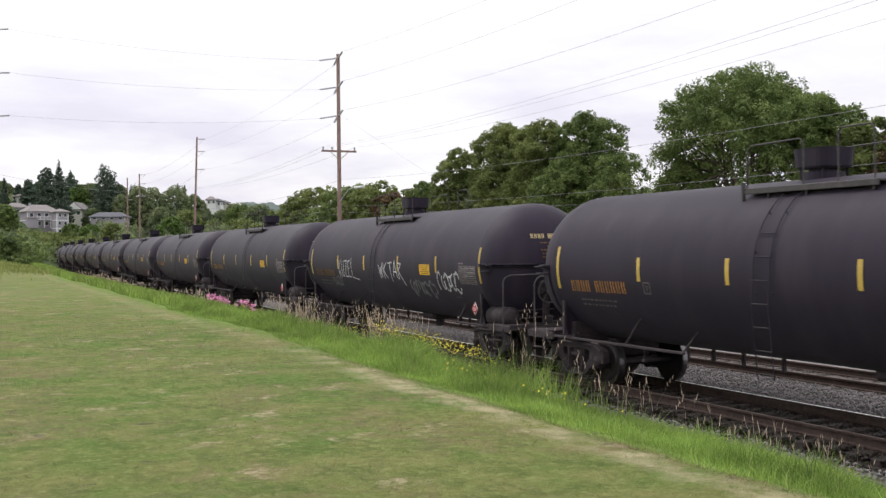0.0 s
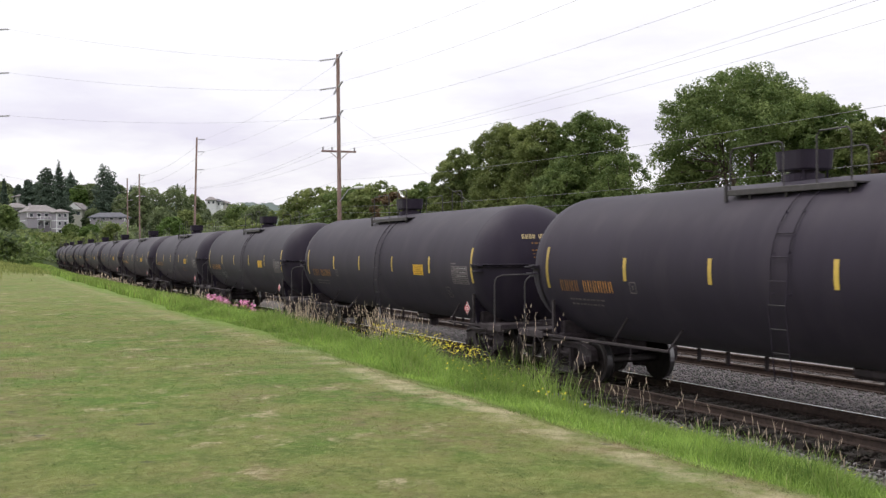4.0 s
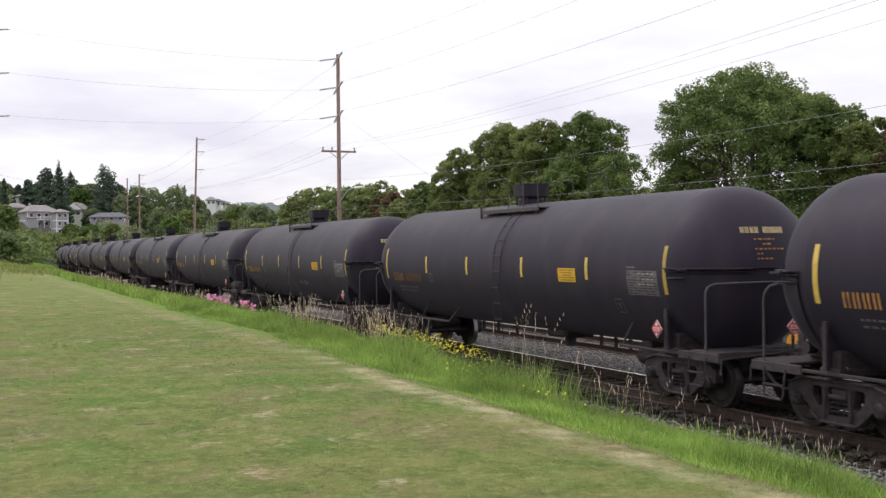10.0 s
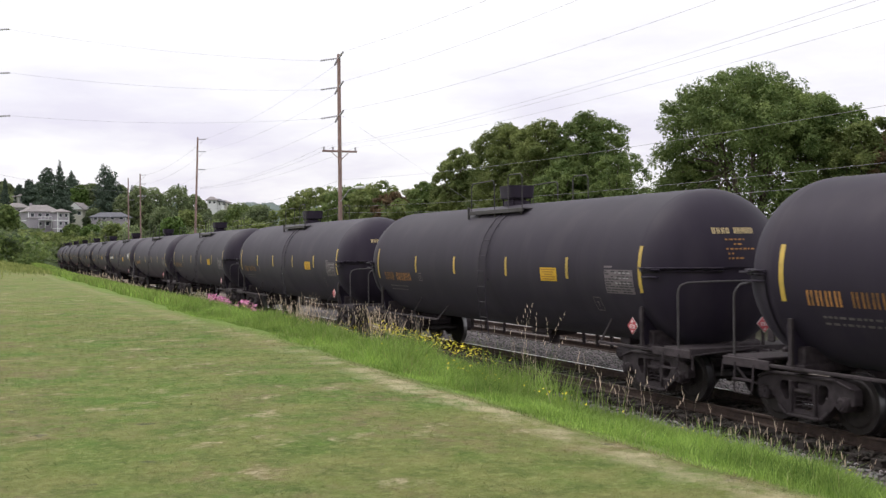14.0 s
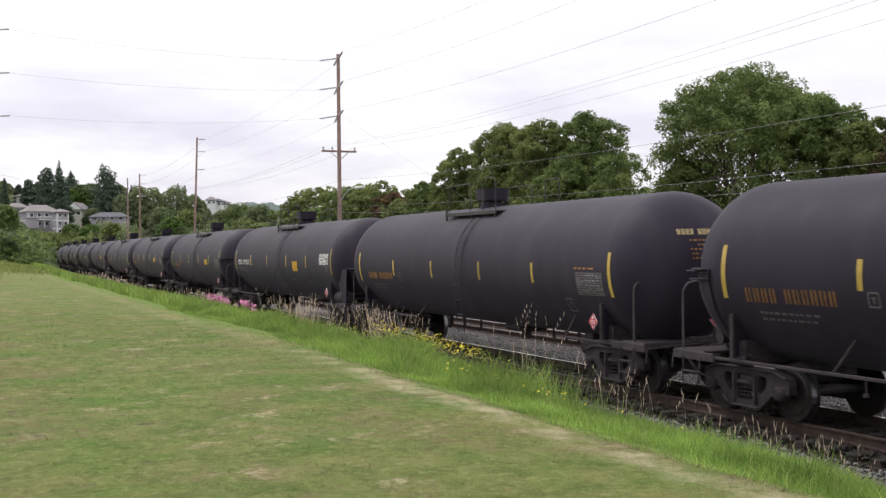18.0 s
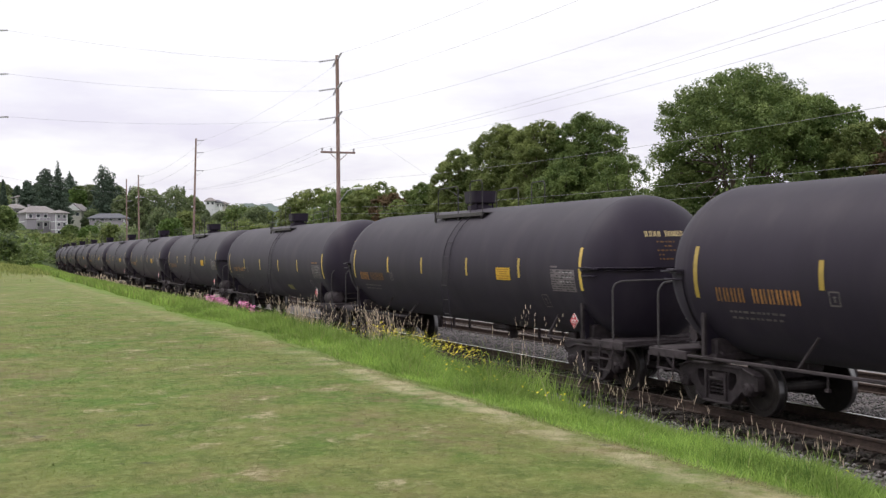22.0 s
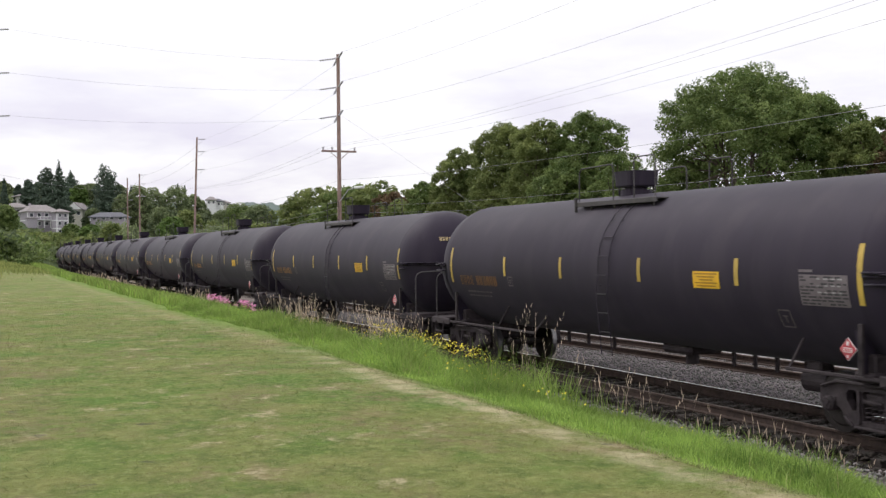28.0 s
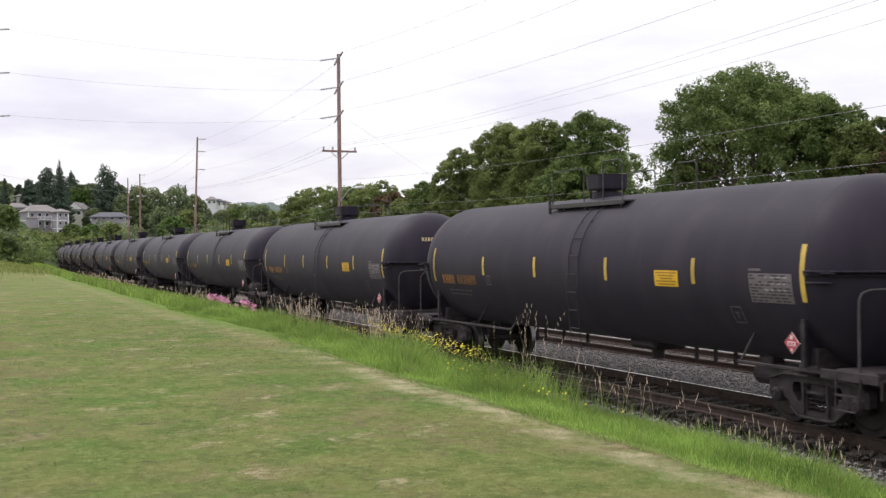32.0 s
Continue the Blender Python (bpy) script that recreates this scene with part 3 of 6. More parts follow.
def truck_assembly(car, u):
    truck = part("truck", truck_bolster(), M_TRUCK, car, "cast steel two-axle truck, grimy")
    truck.location = (u, 0, 0)
    for sd in (-1, 1):
        ob = part("side_frame", side_frame_mesh(), M_TRUCK, truck)
        ob.matrix_basis = Matrix.Translation((0, sd * 1.0, 0)) @ (Matrix() if sd < 0 else Matrix.Rotation(math.pi, 4, "Z"))
    for a in (-AXLE_U, AXLE_U):
        wheelset(truck, a)
    return truck


def truck_bolster():
    bm = bmesh.new()
    add_box(bm, (0, 0, 0.58), (0.36, 2.1, 0.22), 0.04)
    add_rod(bm, (0, 0, 0.66), (0, 0, 0.80), 0.2, 16)
    for sd in (-1, 1):
        add_box(bm, (sd * 0.42, 0, 0.42), (0.08, 1.7, 0.12), 0.01)
        for y in (-0.6, 0.6):
            add_box(bm, (sd * 0.40, y, 0.42), (0.1, 0.16, 0.26), 0.02)
    return bm


def coupler_mesh(sd):
    """Shank, knuckle head, sagging air hose and the uncoupling lever across the end."""
    bm = bmesh.new()
    add_box(bm, (sd * 8.42, 0, 0.84), (0.66, 0.14, 0.17), 0.02)
    add_box(bm, (sd * 8.82, 0.05, 0.84), (0.26, 0.24, 0.30), 0.05)
    add_box(bm, (sd * 8.88, -0.12, 0.84), (0.15, 0.11, 0.26), 0.04)
    add_rod(bm, (sd * 8.84, -0.10, 0.66), (sd * 8.84, -0.10, 1.02), 0.035, 8)
    add_pipe(bm, [(sd * 8.35, -0.34, 0.80), (sd * 8.50, -0.36, 0.66), (sd * 8.68, -0.35, 0.50), (sd * 8.85, -0.32, 0.42), (sd * 8.96, -0.30, 0.42)], 0.028)
    add_pipe(bm, [(sd * 8.72, -0.14, 1.02), (sd * 8.62, -0.30, 0.98), (sd * 8.56, -0.80, 0.95), (sd * 8.56, -1.36, 0.92), (sd * 8.57, -1.38, 0.66)], 0.017)
    return bm


SIDE_BARS = {1: (5.45, 8.50), -1: (-8.50, -2.70)}


def sill_mesh(sd):
    """Stub sill, body bolster and striker at one end, with the bars along both sides."""
    bm = bmesh.new()
    add_box(bm, (sd * 7.05, 0, 0.9), (2.7, 0.36, 0.32), 0.02)
    add_box(bm, (sd * 8.36, 0, 0.88), (0.12, 0.52, 0.44), 0.03)
    add_box(bm, (sd * TRUCK_U, 0, 0.93), (0.42, 2.5, 0.15), 0.03)
    for y in (-1, 1):
        add_box(bm, (sd * TRUCK_U, y * 0.85, 1.08), (0.34, 0.7, 0.36), 0.03)
        add_box(bm, (sd * 7.95, y * 1.37, 0.93), (1.15, 0.05, 0.15), 0.012)
    return bm


def side_bar_mesh(sd, y):
    """Slim bar along the car's lower side on two brackets; the rear one runs on towards the ladder."""
    bm = bmesh.new()
    u0, u1 = SIDE_BARS[sd]
    add_box(bm, ((u0 + u1) / 2, y * 1.36, 0.935), (u1 - u0, 0.045, 0.055), 0.01)
    if sd < 0:
        add_rod(bm, (-4.60, y * 1.36, 0.94), (-4.30, y * 1.20, 1.45), 0.022, 6)
        add_rod(bm, (-2.74, y * 1.36, 0.94), (-2.70, y * 1.05, 1.32), 0.022, 6)
        add_rod(bm, (-3.95, y * 1.36, 0.93), (-3.95, y * 1.36, 0.72), 0.014, 6)
        add_box(bm, (-3.95, y * 1.36, 0.70), (0.07, 0.05, 0.05))
    else:
        add_rod(bm, (5.52, y * 1.36, 0.94), (5.62, y * 1.15, 1.40), 0.022, 6)
    return bm


def saddle_mesh(u, y):
    """One bent plate that carries the tank on the bolster."""
    bm = bmesh.new()
    pts = [(0.35, 0.9), (1.28, 0.98), (1.40, 1.62), (1.28, 1.60), (0.9, 1.22), (0.35, 0.98)]
    f = bm.faces.new([bm.verts.new((u - 0.02, y * a, z)) for a, z in pts])
    r = bmesh.ops.extrude_face_region(bm, geom=[f])
    for g in r["geom"]:
        if isinstance(g, bmesh.types.BMVert):
            g.co.x += 0.05
    bmesh.ops.recalc_face_normals(bm, faces=bm.faces)
    return bm


def step_mesh(sd, y):
    """Bent strap that hangs under the deck's corner as a foothold, with a second tread."""
    bm = bmesh.new()
    add_pipe(bm, [(sd * 7.72, y * 1.40, 0.92), (sd * 7.74, y * 1.43, 0.50), (sd * 7.78, y * 1.44, 0.44), (sd * 8.14, y * 1.44, 0.44), (sd * 8.18, y * 1.43, 0.50), (sd * 8.20, y * 1.40, 0.92)], 0.016)
    add_box(bm, (sd * 7.96, y * 1.43, 0.66), (0.46, 0.05, 0.03))
    return bm


def deck_mesh(sd):
    bm = bmesh.new()
    add_box(bm, (sd * 8.06, 0, 1.0), (0.78, 2.70, 0.05), 0.012)
    for y in (-1.25, -0.62, 0.62, 1.25):
        add_box(bm, (sd * 8.06, y, 0.95), (0.74, 0.05, 0.07))
    add_box(bm, (sd * 8.46, 0, 0.98), (0.05, 2.74, 0.10), 0.01)
    return bm


def head_shield_mesh(sd):
    """Half-height plate that wraps the lower half of a head."""
    bm = bmesh.new()
    rows, cols = 9, 24
    grid = []
    for i in range(rows + 1):
        a = math.pi / 2 * i / rows
        u, r = SHELL + 0.08 + (HEAD - 0.03) * math.cos(a), (TANK_R + 0.035) * max(math.sin(a), 0.02)
        grid.append([bm.verts.new((sd * u, -r * math.cos(math.pi * j / cols), TANK_Z + 0.02 - r * math.sin(math.pi * j / cols))) for j in range(cols + 1)])
    for i in range(rows):
        for j in range(cols):
            bm.faces.new((grid[i][j], grid[i + 1][j], grid[i + 1][j + 1], grid[i][j + 1]))
    # flat ledge on its top edge
    top = []
    for i in range(rows + 1):
        a = math.pi / 2 * i / rows
        top.append((SHELL + 0.08 + (HEAD - 0.03) * math.cos(a), (TANK_R + 0.035) * max(math.sin(a), 0.02)))
    for (u0, r0), (u1, r1) in zip(top[:-1], top[1:]):
        for y in (-1, 1):
            add_quad(bm, [(sd * u0, y * r0, TANK_Z + 0.02), (sd * u1, y * r1, TANK_Z + 0.02), (sd * (u1 + 0.05), y * (r1 + 0.03), TANK_Z + 0.04), (sd * (u0 + 0.05), y * (r0 + 0.03), TANK_Z + 0.04)])
    for zz, wide in ((0.035, 0.10), (-0.02, 0.05)):
        ring = [(u, r) for u, r in top if r > 0.3]
        path = [(sd * u, -r - wide * 0.3, TANK_Z + zz) for u, r in ring] + [(sd * u, r + wide * 0.3, TANK_Z + zz) for u, r in reversed(ring)]
        path = [(p[0] + sd * wide * 0.4, p[1], p[2]) for p in path]
        for a, b in zip(path[:-1], path[1:]):
            d = (Vector(b) - Vector(a))
            add_box(bm, (Vector(a) + Vector(b)) / 2, (d.length + 0.03, wide, 0.03), 0.0, d.to_track_quat("X", "Z").to_matrix().to_4x4())
    add_box(bm, (sd * (SHELL + 0.36), -TANK_R - 0.03, TANK_Z + 0.01), (0.6, 0.05, 0.03))
    add_box(bm, (sd * (SHELL + 0.34), -TANK_R - 0.02, TANK_Z - 0.13), (0.5, 0.05, 0.03))
    bmesh.ops.recalc_face_normals(bm, faces=bm.faces)
    return bm


LADDER_U = (0.27, 0.66)


def ladder_thing(car):
    """Two bent stringers that follow the shell, and their rungs."""
    ladder = empty("ladder")
    ladder.parent = car
    for u in LADDER_U:
        bm = bmesh.new()
        pts = [(u, -math.cos(a) * (TANK_R + 0.04), TANK_Z + math.sin(a) * (TANK_R + 0.04)) for a in [radians(d) for d in (62, 54, 46, 38, 28, 18, 8, -4)]]
        pts += [(u, -1.60, 1.9), (u, -1.54, 1.3), (u, -1.48, 0.72)]
        add_sweep(bm, pts, 0.012, 0.016)
        for d in (38, 12, -12):
            a = radians(d)
            add_rod(bm, (u, -math.cos(a) * (TANK_R - 0.01), TANK_Z + math.sin(a) * (TANK_R - 0.01)), (u, -math.cos(a) * (TANK_R + 0.04), TANK_Z + math.sin(a) * (TANK_R + 0.04)), 0.014, 5)
        part("stringer", bm, M_TANK, ladder)
    for z in (0.80, 1.17, 1.54, 1.91, 2.28, 2.65, 3.02):
        h = z - TANK_Z
        y = -1.48 - 0.12 * min(1, (z - 0.8) / 1.1) if h < 0 else -math.sqrt((TANK_R + 0.04) ** 2 - h * h)
        bm = bmesh.new()
        add_rod(bm, (LADDER_U[0], y, z), (LADDER_U[1], y, z), 0.010, 6)
        part("rung", bm, M_LADDER if z < 2.2 else M_TANK, ladder)
    return ladder


PLAT_U, PLAT_Y, PLAT_Z = (-1.54, 1.44), 0.95, 3.73


def platform_mesh(y):
    """Channel-edged walkway along one side of the manway, with its brackets."""
    bm = bmesh.new()
    u0, u1 = PLAT_U
    mid = (u0 + u1) / 2
    add_box(bm, (mid, y * PLAT_Y, PLAT_Z), (u1 - u0, 0.05, 0.10), 0.008)
    add_box(bm, (mid, y * (PLAT_Y - 0.2), PLAT_Z + 0.03), (u1 - u0, 0.36, 0.025))
    add_box(bm, (u0, y * (PLAT_Y + 0.02), PLAT_Z), (0.05, 0.06, 0.30), 0.008)
    for u in (u0 + 0.6, mid, u1 - 0.1):
        add_rod(bm, (u, y * PLAT_Y, PLAT_Z), (u - 0.05, y * (PLAT_Y - 0.05), PLAT_Z - 0.22), 0.022, 6)
    return bm


def rails_mesh(y, which):
    """One bent pipe hand rail beside the manway."""
    bm = bmesh.new()
    u0, u1 = PLAT_U
    zt = PLAT_Z + 0.78
    if which == 0:
        add_pipe(bm, [(u0 + 1.37, y, PLAT_Z), (u0 + 1.37, y, zt - 0.1), (u0 + 1.34, y, zt - 0.03), (u0 + 1.27, y, zt), (u0 + 0.12, y, zt - 0.02), (u0 + 0.04, y, zt - 0.1), (u0 + 0.02, y, PLAT_Z)], 0.014)
    else:
        add_pipe(bm, [(0.59, y, PLAT_Z), (0.59, y, zt), (0.66, y, zt + 0.08), (1.25, y, zt + 0.08), (1.32, y, zt), (1.32, y, PLAT_Z)], 0.014)
    return bm


def bonnet_mesh():
    """Dark manway tray: a flared box on a neck."""
    bm = bmesh.new()
    c = -0.70
    add_rod(bm, (c, 0, 3.8), (c, 0, 4.02), 0.33, 20)
    add_rod(bm, (c, 0, 3.98), (c, 0, 4.16), 0.24, 16)
    for k in range(4):
        a = math.pi / 4 + k * math.pi / 2
        add_rod(bm, (c + 0.36 * math.cos(a), 0.36 * math.sin(a), 3.8), (c + 0.36 * math.cos(a), 0.36 * math.sin(a), 4.2), 0.02, 6)
    levels = [(4.08, 0.36, 0.33), (4.11, 0.39, 0.35), (4.38, 0.42, 0.37), (4.41, 0.425, 0.375), (4.41, 0.40, 0.35), (4.30, 0.395, 0.345)]
    rings = []
    for z, a, b in levels:
        rings.append([bm.verts.new((c + a * math.copysign(abs(math.cos(t)) ** 0.5, math.cos(t)), b * math.copysign(abs(math.sin(t)) ** 0.5, math.sin(t)), z)) for t in np.linspace(0, 2 * math.pi, 25)[:-1]])
    for ra, rb in zip(rings[:-1], rings[1:]):
        for j in range(24):
            bm.faces.new((ra[j], ra[(j + 1) % 24], rb[(j + 1) % 24], rb[j]))
    bm.faces.new(list(reversed(rings[0])))
    bm.faces.new(rings[-1])
    return bm


def end_rail_mesh(sd):
    bm = bmesh.new()
    u = 8.14 if sd > 0 else -8.25
    w = u + sd * 0.30
    add_pipe(bm, [(u, -1.36, 1.03), (u, -1.36, 1.98), (u, -1.345, 2.06), (u, -1.30, 2.13), (u + sd * 0.06, -1.20, 2.18), (w, -0.85, 2.20), (w, 0.85, 2.20), (u, 1.30, 2.13), (u, 1.36, 1.98), (u, 1.36, 1.03)], 0.021)
    return bm


def belly_parts(car):
    """Outlet with its skid under the belly, and two pipes on hangers."""
    bm = bmesh.new()
    add_box(bm, (1.2, 0, 0.86), (0.95, 0.80, 0.20), 0.06)
    add_rod(bm, (1.2, 0, 0.55), (1.2, 0, 0.95), 0.13, 12)
    part("bottom_outlet", bm, M_TRUCK, car)
    for hangers in ((-4.0, -3.1, -2.0), (2.15, 2.75, 3.35, 4.1, 4.6)):
        bm = bmesh.new()
        for u in hangers:
            add_box(bm, (u, 0.25, 0.74), (0.06, 0.06, 0.34))
        add_rod(bm, (hangers[0] - 0.2, 0.25, 0.86), (hangers[-1] + 0.2, 0.25, 0.86), 0.03, 6)
        part("heater_pipe", bm, M_TRUCK, car)
    bm = bmesh.new()
    add_rod(bm, (4.95, -0.45, 0.66), (5.50, -0.45, 0.66), 0.19, 16)
    add_box(bm, (5.2, -0.45, 0.88), (0.34, 0.30, 0.20), 0.03)
    add_rod(bm, (5.5, -0.45, 0.66), (6.0, -0.45, 0.62), 0.03, 6)
    part("brake_cylinder", bm, M_TRUCK, car, "", False)


def stripe(tank, u, h0, h1, width):
    bm = bmesh.new()
    tank_patch(bm, u - width / 2, u + width / 2, h0, h1, 0.007, 6)
    return part("reflective_stripe", bm, M_YELLOW, tank)


def side_bars(tank, u0, u1, h0, h1, groups, mat, label=""):
    """A line of painted characters on the shell, as plain upright bars in groups."""
    total = sum(groups) + 0.8 * (len(groups) - 1)
    step = (u1 - u0) / total
    u = u0
    for g in groups:
        bm = bmesh.new()
        for k in range(g):
            tank_patch(bm, u, u + step * 0.22, h0, h1, 0.008, 2)
            tank_patch(bm, u + step * 0.46, u + step * 0.66, h0, h1, 0.008, 2)
            u += step
        u += step * 0.8
        part("lettering", bm, mat, tank, label or "painted owner marks and car number")


def small_print(tank, u0, u1, h0, h1, rows, mat, seed):
    rng = random.Random(seed)
    bm = bmesh.new()
    for k in range(rows):
        h = h1 - (k + 0.5) * (h1 - h0) / rows
        u = u0
        while u < u1 - 0.05:
            w = rng.uniform(0.05, 0.14)
            tank_patch(bm, u, u + w, h - 0.018, h + 0.018, 0.008, 1)
            u += w + rng.uniform(0.03, 0.06)
        u1 -= rng.uniform(0, 0.2)
    return tagged(part("small_lettering", bm, mat, tank), kind="stuff")


HALF = {"plain": SHELL, "tall": 7.54, "skirt": 7.35}


def head_patch(bm, y0, y1, z0, z1, half=SHELL):
    pts = []
    for yy, zz in ((y0, z0), (y1, z0), (y1, z1), (y0, z1)):
        r = min(math.hypot(yy, zz - TANK_Z) / TANK_R, 0.995)
        pts.append((half + HEAD * math.cos(math.asin(r ** (1 / 0.92))) + 0.016, yy, zz))
    add_quad(bm, pts)


def head_marks(tank, mat, white=False, half=SHELL):
    """Owner marks and rows of small print on the upper half of the leading head, as bars."""
    y = -0.62
    for g in (4, 6):
        bm = bmesh.new()
        for k in range(g):
            head_patch(bm, y, y + 0.022, 3.05, 3.16, half)
            head_patch(bm, y + 0.036, y + 0.056, 3.05, 3.16, half)
            y += 0.085 if g == 4 else 0.072
        y += 0.07
        part("head_lettering", bm, mat, tank, "painted marks on the rounded end")
    if not white:
        bm = bmesh.new()
        rng = random.Random(8)
        for k, (a, b) in enumerate(((-0.42, 0.0), (-0.26, -0.06), (-0.42, 0.16), (-0.39, -0.22), (-0.39, -0.02))):
            z = 2.93 - k * 0.085
            yy = a
            while yy < b - 0.04:
                w = rng.uniform(0.03, 0.08)
                head_patch(bm, yy, yy + w, z, z + 0.03, half)
                yy += w + 0.035
        tagged(part("head_print", bm, M_LETTER, tank), kind="stuff")


def placard(car, u, y, z, facing):
    """Diamond placard on a holder."""
    bm = bmesh.new()
    turn = Matrix.Rotation(facing, 4, "Z") @ Matrix.Rotation(math.pi / 4, 4, "Y")
    add_box(bm, (u, y, z), (0.235, 0.012, 0.235), 0.0, turn)
    pl = part("placard", bm, M_WHITE, car, "red and white diamond warning placard")
    bm = bmesh.new()
    n = Vector((math.sin(facing), -math.cos(facing), 0)) * 0.009
    add_box(bm, Vector((u, y, z)) + n, (0.222, 0.006, 0.222), 0.0, turn)
    red = part("red_field", bm, M_RED, pl)
    bm = bmesh.new()
    t2 = Matrix.Rotation(facing, 4, "Z")
    add_box(bm, Vector((u, y, z - 0.01)) + n * 1.6, (0.17, 0.006, 0.07), 0.0, t2)
    part("number_band", bm, M_WHITE, pl)
    for k in range(4):
        bm = bmesh.new()
        add_box(bm, Vector((u, y, z - 0.01)) + n * 2.1 + t2 @ Vector((-0.054 + 0.036 * k, 0, 0)), (0.018, 0.006, 0.048), 0.0, t2)
        part("digit_bar", bm, M_RED, pl)
    bm = bmesh.new()
    add_box(bm, Vector((u, y, z + 0.085)) + n * 1.6, (0.05, 0.006, 0.055), 0.0, t2 @ Matrix.Rotation(0.5, 4, "Y"))
    part("flame_mark", bm, M_WHITE, pl)
    bm = bmesh.new()
    add_box(bm, Vector((u, y, z - 0.10)) + n * 1.6, (0.03, 0.006, 0.04), 0.0, t2)
    part("class_mark", bm, M_WHITE, pl)
    return pl


def build_car(style="plain"):
    """One tank car in its own space: x forward, near side -y, rails at z = 0."""
    car = empty("tank_car")
    v, f = tank_mesh(HALF[style])
    tank = mesh_object("tank", v, f, M_TANK, car, True, "black painted tank shell, dusty and streaked")
    for sd in (-1, 1):
        part("coupler", coupler_mesh(sd), M_TRUCK, car)
        part("stub_sill", sill_mesh(sd), M_TRUCK, car)
        for y in (-1, 1):
            part("saddle", saddle_mesh(sd * TRUCK_U, y), M_TANK, car)
            part("side_bar", side_bar_mesh(sd, y), M_TRUCK, car)
        part("end_deck", deck_mesh(sd), M_TRUCK, car)
        for y in (-1, 1):
            part("sill_step", step_mesh(sd, y), M_TRUCK, car)
        if style == "plain":
            part("head_shield", head_shield_mesh(sd), M_TANK, car, "", True)
        part("end_railing", end_rail_mesh(sd), M_STEEL, car)
        truck_assembly(car, sd * TRUCK_U)
    ladder_thing(car)
    for y in (-1, 1):
        part("top_platform", platform_mesh(y), M_STEEL, car)
    for which in (0, 1):
        for y in (-0.9, 0.9):
            part("hand_rail", rails_mesh(y, which), M_STEEL, car)
    part("manway_tray", bonnet_mesh(), M_TANK, car, "dark flared manway tray")
    belly_parts(car)
    low = -0.12 if style == "tall" else 0.0
    for u in {"tall": (-7.19, 7.52), "skirt": (-7.08, 7.36), "plain": (-6.91, 7.17)}[style]:
        stripe(tank, u, -0.43 + low, 0.44 + low, 0.105)
    for u in ((-3.89, -1.29, 1.65, 4.47) if style == "plain" else (-4.22, -1.39, 1.59, 4.34)):
        stripe(tank, u, -0.22 + low, 0.22 + low, 0.105)
    placard(car, 6.96, -1.54, 1.35, 0.0)
    for sd in (-1, 1):
        box_part("post", (sd * 6.95 + 0.13, -1.42, 1.35), (0.08, 0.05, 0.72), M_TRUCK, car)
    placard(car, 8.44, 0.30, 1.42, math.pi / 2)
    box_part("placard_holder", (8.40, 0.30, 1.2), (0.03, 0.05, 0.36), M_TRUCK, car)
    if style == "plain":
        side_bars(tank, -6.39, -4.33, -0.47, -0.24, (4, 6), M_LETTER)
        small_print(tank, -6.15, -4.85, -0.78, -0.58, 2, M_DIM, 4)
        frame_mark(tank, -3.66, -0.34, M_DIM, 0.10)
        notice_panel(tank, 3.31, 4.03, -0.285, 0.0, M_NOTICE)
        data_chart(tank, 5.94, 6.94, -0.47, -0.01)
        box = bmesh.new()
        tank_patch(box, 5.94, 6.23, 0.025, 0.065, 0.008, 1)
        part("panel_title", box, M_CHART, tank)
        frame_mark(tank, 5.47, -0.70, M_DIM, 0.13)
        head_marks(tank, M_PALE)
    elif style == "tall":
        side_bars(tank, -6.39, -4.35, -0.45, -0.26, (4, 6), M_LETTER)
        small_print(tank, -6.15, -4.97, -0.78, -0.58, 2, M_DIM, 4)
        frame_mark(tank, -3.78, -0.36, M_DIM, 0.10)
        data_chart(tank, 6.23, 7.24, -0.54, -0.08)
        small_print(tank, 6.2, 7.03, -0.05, 0.05, 1, M_LETTER, 5)
        frame_mark(tank, 5.73, -0.77, M_CHART, 0.13)
        head_marks(tank, M_PALE, False, HALF[style])
    else:
        side_bars(tank, -6.61, -4.45, -0.19, 0.03, (4, 6), M_WHITE, "white painted owner marks and car number")
        small_print(tank, -6.51, -4.97, -0.50, -0.30, 2, M_CHART, 4)
        frame_mark(tank, -3.93, -0.08, M_CHART, 0.11)
        notice_panel(tank, 2.5, 3.17, -0.36, 0.0, M_NOTICE)
        data_chart(tank, 6.05, 7.08, -0.10, 0.28, True)
        small_print(tank, 6.71, 7.13, -0.34, -0.14, 3, M_CHART, 6)
        small_print(tank, 3.92, 4.87, -0.80, -0.66, 2, M_DIM, 7)
        small_print(tank, 1.79, 2.5, -0.72, -0.66, 1, M_DIM, 9)
        head_marks(tank, M_WHITE, True, HALF[style])
        for y in (-1, 1):
            gusset = bmesh.new()
            f = gusset.faces.new([gusset.verts.new((u, y * 1.30, z)) for u, z in ((7.3, 2.05), (8.42, 2.2), (8.35, 1.02), (8.05, 1.02))])
            r = bmesh.ops.extrude_face_region(gusset, geom=[f])
            for g in r["geom"]:
                if isinstance(g, bmesh.types.BMVert):
                    g.co.y -= y * 0.04
            bmesh.ops.recalc_face_normals(gusset, faces=gusset.faces)
            part("end_gusset", gusset, M_TANK, car, "sloping steel plate beside the rounded end")
    return car, tank


